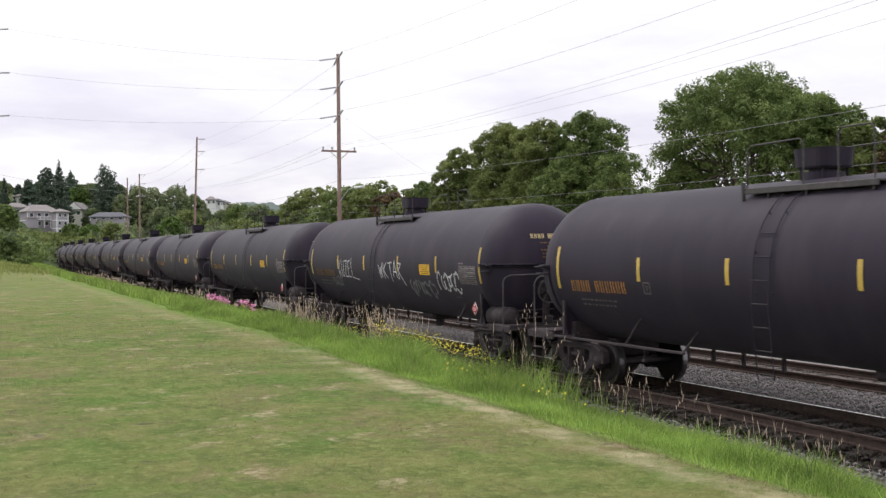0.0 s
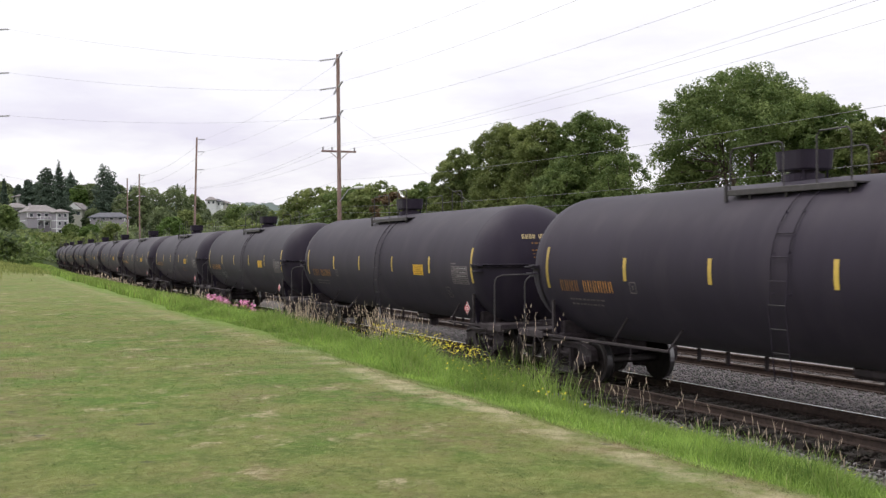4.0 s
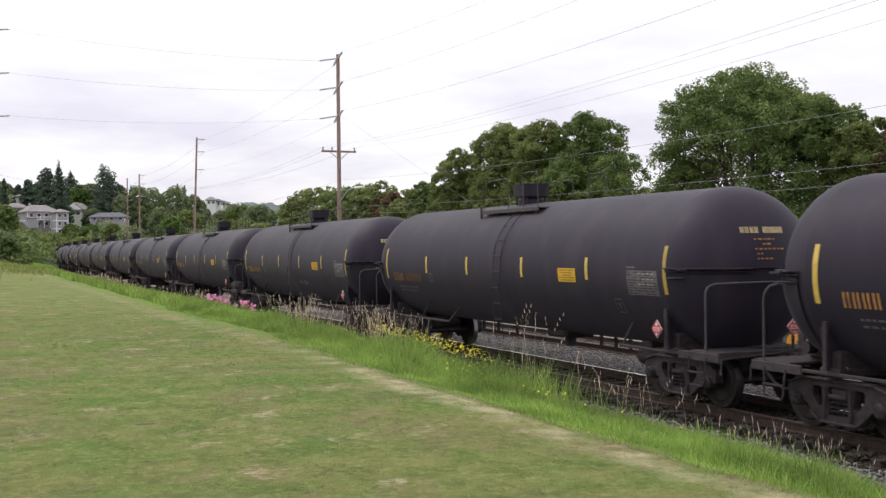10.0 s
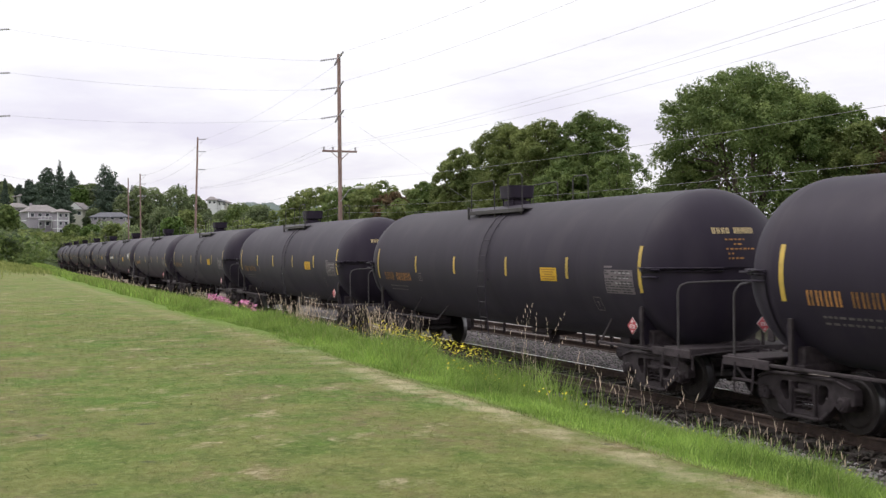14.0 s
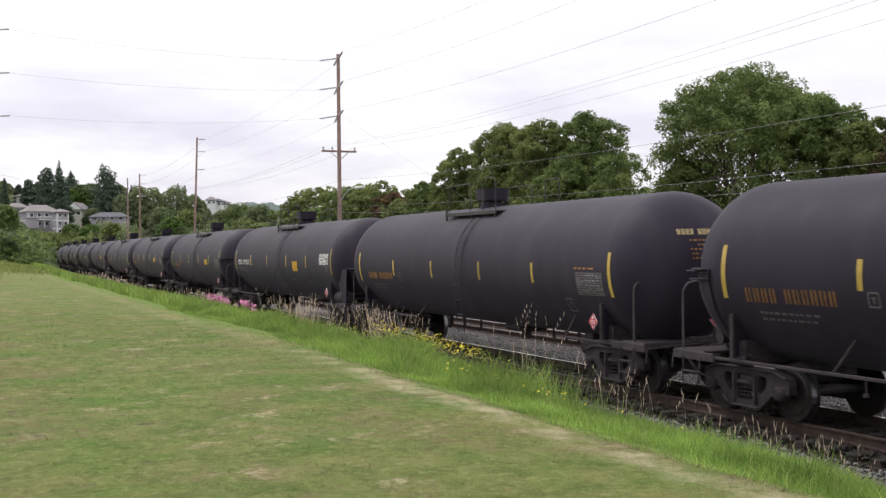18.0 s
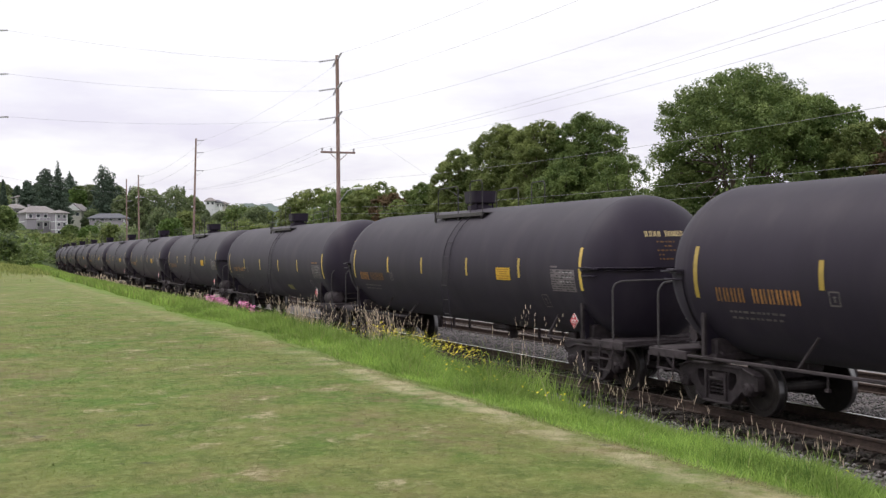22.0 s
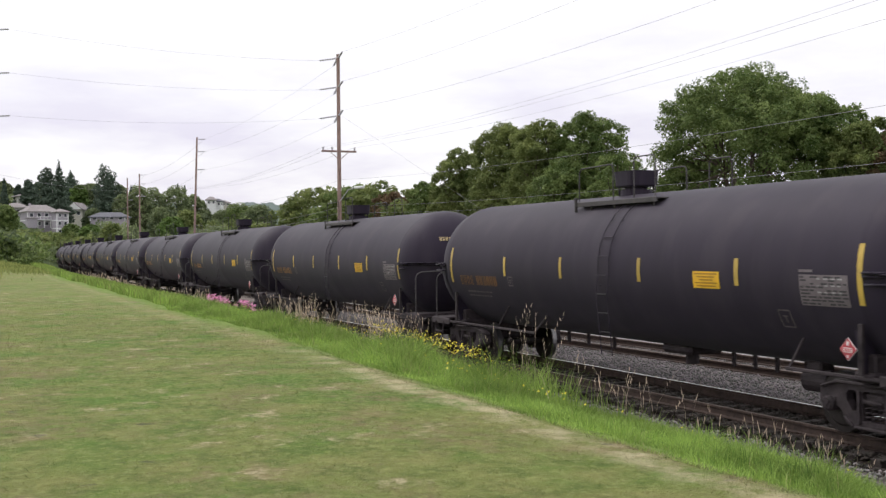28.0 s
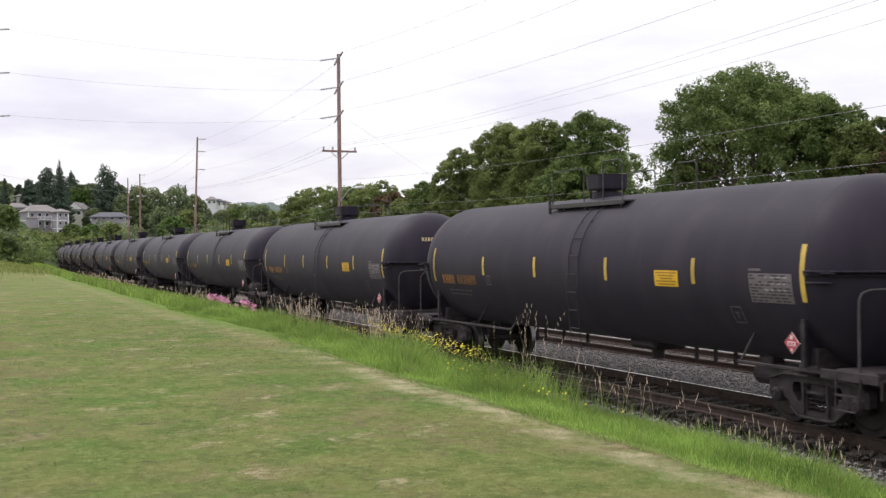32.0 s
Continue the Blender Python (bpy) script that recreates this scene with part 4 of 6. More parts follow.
M_NOTICE_INK = material("brown_notice_print", (0.40, 0.20, 0.02), 0.6, noise_scale=9, spread=0.2, bump=0.0)
M_LIGHTPRINT = material("pale_print", (0.34, 0.32, 0.33), 0.7, noise_scale=9, spread=0.3, bump=0.0)
M_DIM = material("dim_lettering", (0.10, 0.085, 0.085), 0.7, noise_scale=9, spread=0.3, bump=0.0)
M_NOTICE = material("yellow_notice", (0.80, 0.47, 0.03), 0.5, noise_scale=5, spread=0.12, bump=0.0, stain=0.3, stain_colour=(0.45, 0.27, 0.05), stain_scale=4, vary=0.25)


def notice_panel(tank, u0, u1, h0, h1, mat):
    bm = bmesh.new()
    tank_patch(bm, u0, u1, h0, h1, 0.007, 4)
    ob = part("notice_panel", bm, mat, tank, "yellow notice panel with lines of small print")
    bm = bmesh.new()
    for k in range(5):
        h = h1 - (k + 0.8) * (h1 - h0) / 5.6
        inset = (0.05, 0.12, 0.18, 0.06, 0.1)[k]
        tank_patch(bm, u0 + inset, u1 - inset, h - 0.012, h + 0.012, 0.011, 1)
    tagged(part("print", bm, M_NOTICE_INK, ob), kind="stuff")
    return ob


def data_chart(tank, u0, u1, h0, h1, bright=False):
    bm = bmesh.new()
    tank_patch(bm, u0, u1, h0, h1, 0.007, 6)
    ob = part("data_panel", bm, M_WHITE if bright else M_CHART, tank, "weathered grey test data panel with rows of print")
    rng = random.Random(int(u0 * 100))
    bm = bmesh.new()
    n = 9
    for k in range(n):
        h = h1 - (k + 0.7) * (h1 - h0) / (n + 0.4)
        u = u0 + 0.03
        while u < u1 - 0.08:
            w = rng.uniform(0.06, 0.2)
            if rng.random() < 0.72:
                tank_patch(bm, u, min(u + w, u1 - 0.02), h - 0.014, h + 0.012, 0.011, 1)
            u += w + rng.uniform(0.02, 0.05)
    tagged(part("print", bm, M_INK, ob), kind="stuff")
    if not bright:
        bm = bmesh.new()
        for k in (1, 3, 5):
            h = h1 - (k + 0.2) * (h1 - h0) / (n + 0.4)
            for u in (0.38, 0.52, 0.66, 0.80):
                w = (u1 - u0) * rng.uniform(0.05, 0.10)
                tank_patch(bm, u0 + (u1 - u0) * u, u0 + (u1 - u0) * u + w, h - 0.012, h + 0.010, 0.012, 1)
        tagged(part("test_dates", bm, M_LIGHTPRINT, ob), kind="stuff")
    return ob


def frame_mark(tank, u, h, mat, size=0.22, slant=0.0):
    bm = bmesh.new()
    for a in (-1, 1):
        tank_patch(bm, u + a * size - 0.012, u + a * size + 0.012, h - size, h + size, 0.008, 3)
        tank_patch(bm, u - size, u + size, h + a * size - 0.012, h + a * size + 0.012, 0.008, 1)
    tank_patch(bm, u - size * 0.4, u + size * 0.4, h + size * 0.2, h + size * 0.38, 0.008, 1)
    tank_patch(bm, u - 0.015, u + 0.015, h - size * 0.5, h + size * 0.2, 0.008, 2)
    return part("stencil_box", bm, mat, tank)


def scrawl(tank, u, h, width, height, strokes, seed, mat, thick=0.022):
    """Looping spray-paint scribble, unreadable."""
    rng = random.Random(seed)
    bm = bmesh.new()
    for k in range(strokes):
        cu = u + width * (k + 0.5) / strokes
        pts = []
        turn, r1, r2 = rng.uniform(0, 6.28), width / strokes * rng.uniform(0.35, 0.75), height * rng.uniform(0.3, 0.6)
        for i in range(rng.randint(6, 11)):
            a = turn + i * rng.uniform(0.5, 0.8)
            pts.append((cu + math.cos(a) * r1 + rng.uniform(-0.02, 0.02), h + math.sin(a) * r2 + rng.uniform(-0.03, 0.03)))
        for (a, b), (c, d) in zip(pts[:-1], pts[1:]):
            dx, dy = c - a, d - b
            L = math.hypot(dx, dy) or 1
            nx, ny = -dy / L * thick, dx / L * thick
            q = [on_tank(a + nx, b + ny, 0.009), on_tank(a - nx, b - ny, 0.009), on_tank(c - nx, d - ny, 0.009), on_tank(c + nx, d + ny, 0.009)]
            add_quad(bm, q)
    return part("graffiti", bm, mat, tank, "sprayed scribble")


STROKES = {
    "K": (((0.0, 0.95), (0.15, 0.0)), ((0.9, 1.0), (0.1, 0.5), (0.95, 0.02))), "U": (((0.0, 0.95), (0.1, 0.15), (0.6, 0.05), (0.85, 0.95)),),
    "Z": (((0.0, 0.9), (0.9, 0.95), (0.05, 0.08), (1.0, 0.1)),), "E": (((0.9, 0.95), (0.15, 0.9), (0.1, 0.05), (0.95, 0.1)), ((0.12, 0.5), (0.7, 0.55))),
    "L": (((0.2, 1.1), (0.25, 0.05), (2.6, -0.06)),), "W": (((0.0, 0.8), (0.35, 0.0), (0.5, 0.7), (0.75, 0.05), (0.95, 0.95)),),
    "T": (((0.0, 0.92), (1.05, 0.98)), ((0.5, 0.95), (0.75, -0.15))), "A": (((0.0, 0.1), (0.45, 1.1), (0.95, 0.0)), ((0.1, 0.45), (0.9, 0.4))),
    "R": (((0.1, 0.0), (0.1, 0.95), (0.8, 0.9), (0.15, 0.5), (1.35, -0.35)),)}


def spray_word(tank, box, mat, thick, word):
    """Letters sprayed on the shell in quick strokes, in a box u0, u1, h0, h1."""
    u0, u1, h0, h1 = box
    step = (u1 - u0) / len(word)
    for n, letter in enumerate(word):
        bm = bmesh.new()
        for stroke in STROKES[letter]:
            pts = [(u0 + step * (n + 0.82 * a), h0 + (h1 - h0) * b) for a, b in stroke]
            for (a, b), (c, d) in zip(pts[:-1], pts[1:]):
                L = math.hypot(c - a, d - b)
                nx, ny = -(d - b) / L * thick, (c - a) / L * thick
                k = max(1, int(L / 0.15))
                for m in range(k):
                    p, q = m / k, (m + 1) / k
                    add_quad(bm, [on_tank(a + (c - a) * f + e * nx, b + (d - b) * f + e * ny, 0.009) for f, e in ((p, 1), (p, -1), (q, -1), (q, 1))])
        part("graffiti_letter", bm, mat, tank, "sprayed white letter")


def reservoir(car):
    bm = bmesh.new()
    add_rod(bm, (7.12, -1.08, 1.17), (8.06, -1.08, 1.17), 0.25, 24)
    for u, s in ((7.12, -1), (8.06, 1)):
        add_rod(bm, (u, -1.08, 1.17), (u + s * 0.07, -1.08, 1.17), 0.245, 24, 0.14)
    for u in (7.4, 7.85):
        add_rod(bm, (u - 0.02, -1.08, 1.17), (u + 0.02, -1.08, 1.17), 0.256, 24)
        add_box(bm, (u, -1.08, 1.0), (0.06, 0.3, 0.1))
    part("air_reservoir", bm, M_TRUCK, car, "grimy cylindrical air reservoir", True)
    # pipes from the reservoir, and the hand brake with its wheel at the end of the deck
    for z in (1.14, 1.32):
        bm = bmesh.new()
        add_pipe(bm, [(8.05, -0.98, z), (8.25, -0.85, z + 0.03), (8.34, -0.40, z + 0.05), (8.34, -0.10, z + 0.04)], 0.018)
        part("air_pipe", bm, M_TRUCK, car)
    bm = bmesh.new()
    add_box(bm, (8.38, -0.35, 1.45), (0.08, 0.16, 0.95), 0.015)
    add_box(bm, (8.36, -0.35, 1.88), (0.20, 0.30, 0.34), 0.05)
    add_box(bm, (8.36, -0.30, 1.12), (0.16, 0.24, 0.22), 0.03)
    brake = part("hand_brake", bm, M_TRUCK, car)
    bm = bmesh.new()
    add_pipe(bm, [(8.52, -0.35 + 0.27 * math.cos(k * math.pi / 12), 1.80 + 0.27 * math.sin(k * math.pi / 12)) for k in range(25)], 0.020)
    for k in range(5):
        a = k * 2 * math.pi / 5 + 0.3
        add_rod(bm, (8.50, -0.35, 1.80), (8.52, -0.35 + 0.27 * math.cos(a), 1.80 + 0.27 * math.sin(a)), 0.012, 5)
    add_rod(bm, (8.44, -0.35, 1.80), (8.54, -0.35, 1.80), 0.04, 8)
    part("brake_wheel", bm, M_STEEL, brake)


def valve_box(car, sd):
    bm = bmesh.new()
    add_box(bm, (sd * 7.90, -0.50, 1.20), (0.34, 0.30, 0.34), 0.05)
    add_box(bm, (sd * 7.70, -0.62, 1.36), (0.16, 0.20, 0.22), 0.03)
    add_rod(bm, (sd * 7.90, -0.66, 1.22), (sd * 7.90, -0.84, 1.22), 0.1, 12)
    add_pipe(bm, [(sd * 7.7, -0.45, 1.12), (sd * 7.35, -0.85, 1.05), (sd * 6.6, -1.2, 1.02)], 0.022)
    add_pipe(bm, [(sd * 8.0, -0.5, 1.36), (sd * 8.15, -0.5, 1.42), (sd * 8.3, -0.35, 1.30), (sd * 8.36, -0.3, 1.0)], 0.018)
    part("brake_valve", bm, M_TRUCK, car)


# centre of each car at t = 0, metres along the line
CENTRES = [4.44, -13.51, -31.45, -49.36, -67.35, -85.28, -103.16, -121.01, -139.07, -156.96, -174.94, -192.90, -210.85, -229.04,
           -247.24, -265.19, -282.79, -300.79, -318.71, -336.64, -354.28, -372.20, -390.12, -408.00, -425.91, -443.80, -461.86]
while len(CENTRES) < 49:
    CENTRES.append(CENTRES[-1] - 17.93)

TRAIN = []


def make_train():
    """The whole train: plain cars, two of another build, and one with sloping end plates."""
    bases = {style: build_car(style)[0] for style in ("plain", "tall", "skirt")}
    used = set()
    styles = {15: "tall", 16: "skirt", 19: "tall"}
    labels = {"plain": "black railway tank car with yellow stripes and notice panel, rolling", "tall": "black railway tank car with low yellow stripes, rolling",
              "skirt": "black railway tank car with white lettering and sloping end plates"}
    for i in range(len(CENTRES)):
        style = styles.get(i, "plain")
        car = copy_thing(bases[style], Matrix()) if style in used else bases[style]
        used.add(style)
        tagged(car, labels[style], "tank car", "tank cars of the train")
        TRAIN.append(car)


def tank_of(i):
    return next(o for o in TRAIN[i].children if o.name.startswith("tank"))


make_train()
for i in (1, 2):
    next(o for o in TRAIN[i].children if o.name.startswith("ladder") and not o.data).location.x = -0.86
for i in (0, 2, 3, 4, 11, 16, 19, 20, 27, 31, 36):
    reservoir(TRAIN[i])
for i in (1, 5, 6, 7, 8, 9, 10, 12, 13, 14, 17, 18, 21, 22, 23, 24, 25, 26, 28):
    valve_box(TRAIN[i], -1)
for i in range(0, 30):
    box_part("bracket", (-8.30, -0.55, 1.32), (0.18, 0.05, 0.22), M_TRUCK, TRAIN[i], 0.02)
# sprayed scribbles that the weather has not yet taken off
spray_word(tank_of(2), (-3.83, -2.25, -0.50, 0.10), M_SPRAY, 0.020, "KUZEL")
spray_word(tank_of(2), (0.06, 2.05, -0.45, 0.05), M_SPRAY, 0.020, "WKTAR")
scrawl(tank_of(2), -4.75, -0.62, 0.95, 0.30, 5, 19, M_SPRAY_DIM, 0.020)
scrawl(tank_of(2), 2.45, -0.66, 1.75, 0.42, 9, 13, M_SPRAY_DIM, 0.034)
scrawl(tank_of(2), 4.50, -0.44, 1.35, 0.52, 6, 14, M_SPRAY, 0.026)
scrawl(tank_of(6), -4.38, -0.70, 0.89, 0.34, 5, 15, M_SPRAY_DIM, 0.016)
scrawl(tank_of(7), -3.43, -0.78, 1.9, 0.24, 7, 16, M_SPRAY_DIM, 0.012)
scrawl(tank_of(7), 2.38, -0.58, 1.3, 0.28, 5, 17, M_SPRAY_RUST, 0.016)
scrawl(tank_of(10), 1.14, -0.77, 1.19, 0.14, 7, 18, M_SPRAY_DIM, 0.012)
bm = bmesh.new()
tank_patch(bm, 2.03, 2.73, -1.06, -0.87, 0.008, 3)
part("notice_panel", bm, M_SKIN, tank_of(19), "faded olive notice panel")

# ---- poles and wires ----


def insulator(bm, a, b, r=0.09):
    a, b = Vector(a), Vector(b)
    n = 7
    for k in range(n):
        p, q = a.lerp(b, k / n), a.lerp(b, (k + 0.6) / n)
        add_rod(bm, p, q, r, 8, r * 0.7)
    add_rod(bm, a, b, r * 0.35, 6)


POLES = {"first": (-67.45, 22.11, 15.3), "second": (-117.16, 22.22, 14.8), "third": (-166.06, 23.83, 14.2), "near": (-16.3, 21.85, 15.6), "across": (-69.68, 1.79, 16.3)}
LEVELS = (15.02, 13.17, 11.34)
SECOND, THIRD, ACROSS = (14.6, 13.3, 11.4), (14.0, 12.7, 10.9), (15.88, 13.33, 10.82)


def pole_thing(x, y, top, lean=(0.0, 0.0), dead_end=False, arm=None, lamp=False, label="", levels=LEVELS):
    base = float(ground_z(x, y)) - 0.3
    pole = empty("utility_pole", Matrix.Translation((x, y, base)) @ Euler((lean[0], lean[1], 0)).to_matrix().to_4x4())
    up = -base
    bm = bmesh.new()
    add_rod(bm, (0, 0, 0), (0, 0, top + up), 0.15 if dead_end else 0.14, 14, 0.11 if dead_end else 0.09)
    part("shaft", bm, M_POLE, pole)
    for z in levels:
        if z > top:
            continue
        ways = [((-0.05, -0.12, 0), (-0.9, -0.75, -0.05))] if not dead_end else [((-0.1, -0.12, 0.02), (-0.35, -1.15, -0.15)), ((0.12, 0, 0.05), (0.95, -0.02, 0.28)), ((-0.12, 0, 0.02), (-0.95, 0.02, -0.30))]
        if not dead_end:
            ways = [((0.0, 0.12, 0), (0.1, 0.85, 0.06))]
        for a, b in ways:
            bm = bmesh.new()
            insulator(bm, (a[0], a[1], z + up + a[2]), (b[0], b[1], z + up + b[2]), 0.068)
            part("insulator", bm, M_INSUL, pole)
    if arm:
        bm = bmesh.new()
        add_box(bm, (0, 0, arm + up), (0.12, 2.3, 0.12), 0.01)
        part("crossarm", bm, M_POLE, pole)
        for y in (-1, 1):
            bm = bmesh.new()
            add_rod(bm, (0.08, y * 0.62, arm + up - 0.03), (0.12, y * 0.1, arm + up - 0.5), 0.022, 5)
            part("brace", bm, M_POLE, pole)
        for y in (-1.05, -0.45, 1.05):
            bm = bmesh.new()
            add_rod(bm, (0, y, arm + up + 0.06), (0, y, arm + up + 0.26), 0.05, 8, 0.07)
            part("insulator", bm, M_INSUL, pole)
    if lamp:
        bm = bmesh.new()
        add_pipe(bm, [(0.1, 0, 5.9 + up), (0.7, 0.35, 6.6 + up), (1.3, 0.6, 6.75 + up)], 0.03)
        part("lamp_arm", bm, M_INSUL, pole)
        bm = bmesh.new()
        add_box(bm, (1.7, 0.75, 6.72 + up), (0.8, 0.3, 0.16), 0.05, Matrix.Rotation(0.35, 4, "Z"))
        part("lamp_head", bm, M_TRIM, pole)
    return tagged(pole, label or "tall weathered wooden utility pole with grey insulators", "utility pole", "utility poles along the line")


pole_thing(*POLES["first"], lean=(0, 0.0), dead_end=True, arm=9.1, lamp=True, label="wooden utility pole with crossarm, insulators and street lamp")
pole_thing(*POLES["second"], levels=SECOND, lean=(-0.035, 0.0), label="weathered wooden utility pole, leaning slightly")
pole_thing(*POLES["third"], levels=THIRD)
pole_thing(-188.22, 25.08, 15.0, label="slim grey utility pole beside the line")
pole_thing(*POLES["near"], dead_end=True, arm=9.55)
pole_thing(*POLES["across"], levels=ACROSS)


def wire(a, b, sag, r=0.006, n=20):
    """One hanging wire between two places."""
    a, b = Vector(a), Vector(b)
    bm = bmesh.new()
    pts = []
    for k in range(n + 1):
        f = k / n
        p = a.lerp(b, f)
        p.z -= sag * 4 * f * (1 - f)
        pts.append(p)
    add_sweep(bm, pts, r, None, 4)
    ob = part("overhead_wire", bm, M_WIRE, None)
    return tagged(ob, "thin dark overhead wire strung between utility poles", "wire", "overhead wires")


def at_pole(name, z, across=0.0, along=0.0):
    x, y, _ = POLES[name]
    return (x + along, y + across, z)


for z, z2, z3, za in zip(LEVELS, SECOND, THIRD, ACROSS):
    wire(at_pole("first", z + 0.28, -0.02, 0.95), at_pole("near", z - (1.1 if z > 15 else 0.5), 0, -0.9), 0.6)
    wire(at_pole("first", z - 0.30, 0.02, -0.95), at_pole("second", z2 + 0.05, 1.35, 0.1), 0.5)
    wire(at_pole("second", z2 + 0.05, 1.35, 0.1), at_pole("third", z3 + 0.05, 0.85, 0.1), 0.6, 0.010)
    wire(at_pole("third", z3 + 0.05, 0.85, 0.1), (-218.12, 26.54, z3), 0.6, 0.012)
    wire(at_pole("first", z - 0.15, -1.15, -0.35), at_pole("across", za + 0.05, 0.85, 0.1), 0.35)
for y in (-1.05, -0.45, 1.05):
    wire(at_pole("first", 9.37, y), at_pole("near", 9.22 - 0.1 * (y > 0), y), 0.55, 0.005)
    wire(at_pole("first", 9.37, y), at_pole("second", 9.4, y * 0.6), 0.6, 0.007)
for z, zn, sag in ((7.3, 6.5, 0.4), (5.6, 5.0, 0.3), (5.2, 4.5, 0.3)):
    wire(at_pole("first", z, 0.15), at_pole("near", zn, 0.15), sag, 0.0065)
    wire(at_pole("first", z, 0.15), at_pole("second", z, 0.1), 0.6, 0.008)
wire((-188.2, 24.97, 12.8), (-103.62, -4.16, 11.4), 0.8, 0.012)
# stay wires from the first pole down to the ground
wire(at_pole("first", 11.5), (-50.75, 32.26, 0.0), 0.05, 0.005)

# ---- trees ----


def leaf_cards(rng, L, count, size, pick):
    d = rng.normal(size=(count, 3))
    d /= np.linalg.norm(d, axis=1)[:, None]
    r = rng.uniform(0.45, 1.0, count) ** 0.6 * (1 + 0.12 * np.sin(d[:, 0] * 9 + pick) * np.cos(d[:, 2] * 8 + d[:, 1] * 7))
    p = L[:, :3] + d * L[:, 3:] * r[:, None]
    n = d * 0.8 + rng.normal(size=(count, 3)) * 0.7 + np.array([0, 0, 0.75])
    n /= np.linalg.norm(n, axis=1)[:, None]
    a = np.cross(n, rng.normal(size=(count, 3)))
    a /= np.linalg.norm(a, axis=1)[:, None] + 1e-9
    b = np.cross(n, a)
    s = size * rng.uniform(0.6, 1.3, count)[:, None]
    return np.stack([p - a * s * 0.9, p - b * s * 0.55 + n * s * 0.15, p + a * s, p + b * s * 0.55 + n * s * 0.15], 1).reshape(-1, 3)


def leaf_cloud(rng, lobes, count, size, sub=0):
    """Leaves spread through the outer part of rounded lobes (cx, cy, cz, rx, ry, rz)."""
    if sub:
        # each lobe breaks up into small clumps on its outside, larger at the top
        small = []
        for cx, cy, cz, rx, ry, rz in lobes:
            for _ in range(sub):
                d = rng.normal(size=3) + np.array([0, 0, 0.35])
                d /= np.linalg.norm(d)
                k = rng.uniform(0.28, 0.55)
                small.append((cx + d[0] * rx * 0.85, cy + d[1] * ry * 0.85, cz + d[2] * rz * 0.85, rx * k, ry * k, rz * k * 0.75))
        lobes = small
    vol = np.array([l[3] * l[4] * l[5] for l in lobes]) ** 0.67
    pick = rng.choice(len(lobes), count, p=vol / vol.sum())
    return leaf_cards(rng, np.array(lobes)[pick], count, size, pick), np.arange(count * 4).reshape(-1, 4)


def tree(x, y, height, width, seed, leaves=9000, size=0.26, mat=None, trunk=0.28, low=0.3, label="", lobes=26, kind="broadleaf", z0=None, under=1.7, sub=0):
    rng = np.random.default_rng(seed)
    z0 = float(ground_z(x, y)) if z0 is None else z0
    thing = empty("tree", Matrix.Translation((x, y, z0 - 0.1)))
    fork = height * low
    lobe_list, limb_ends = [], []
    for i in range(lobes):
        if kind == "conifer":
            f = (i + 0.5) / lobes
            r = width / 2 * (1 - f) ** 0.8 * rng.uniform(0.75, 1.1)
            a = i * 2.4
            lobe_list.append((math.cos(a) * r * 0.45, math.sin(a) * r * 0.45, height * (0.10 + 0.88 * f), max(r * 0.75, 0.25), max(r * 0.75, 0.25), height / lobes * 1.6))
        elif kind == "poplar":
            f = (i + 0.5) / lobes
            r = width / 2 * math.sin(math.pi * min(1, 0.18 + 0.78 * f)) ** 0.6 * rng.uniform(0.7, 1.05)
            a = i * 2.4
            lobe_list.append((math.cos(a) * r * 0.5, math.sin(a) * r * 0.5, height * (0.08 + 0.84 * f), r * 0.6, r * 0.6, height / lobes * 1.9))
        else:
            a, e = i * 2.39996 + seed, math.acos(1 - under * (i + 0.5) / lobes)
            rr = rng.uniform(0.60, 0.80)
            cz = fork + (height - fork) * (0.46 + 0.40 * math.cos(e))
            lr = width * rng.uniform(0.10, 0.17)
            q = (math.cos(a) * math.sin(e) * width / 2 * rr, math.sin(a) * math.sin(e) * width / 2 * rr, cz)
            lobe_list.append((*q, lr, lr, lr * rng.uniform(0.7, 0.95)))
            limb_ends.append(q)
    v, f = leaf_cloud(rng, lobe_list, leaves, size, sub)
    big_mesh("crown", v, f, mat or M_LEAF, thing)
    bm = bmesh.new()
    if kind == "broadleaf":
        add_rod(bm, (0, 0, 0), (0, 0, fork), trunk, 10, trunk * 0.75)
        main = []
        for k in range(6):
            a = k * 2 * math.pi / 6 + seed
            end = (math.cos(a) * width * 0.16, math.sin(a) * width * 0.16, fork + (height - fork) * (0.25 + 0.05 * (k % 3)))
            add_rod(bm, (0, 0, fork * 0.92), end, trunk * 0.5, 7, trunk * 0.28)
            main.append(Vector(end))
        for q in limb_ends:
            near = min(main, key=lambda m: (m - Vector(q)).length)
            add_rod(bm, near, q, trunk * 0.22, 5, trunk * 0.06)
    else:
        add_rod(bm, (0, 0, 0), (0, 0, height * 0.95), trunk, 8, 0.04)
    part("trunk", bm, M_BARK, thing)
    return tagged(thing, label or "leafy green maple with a dense rounded crown", "tree", "trees")


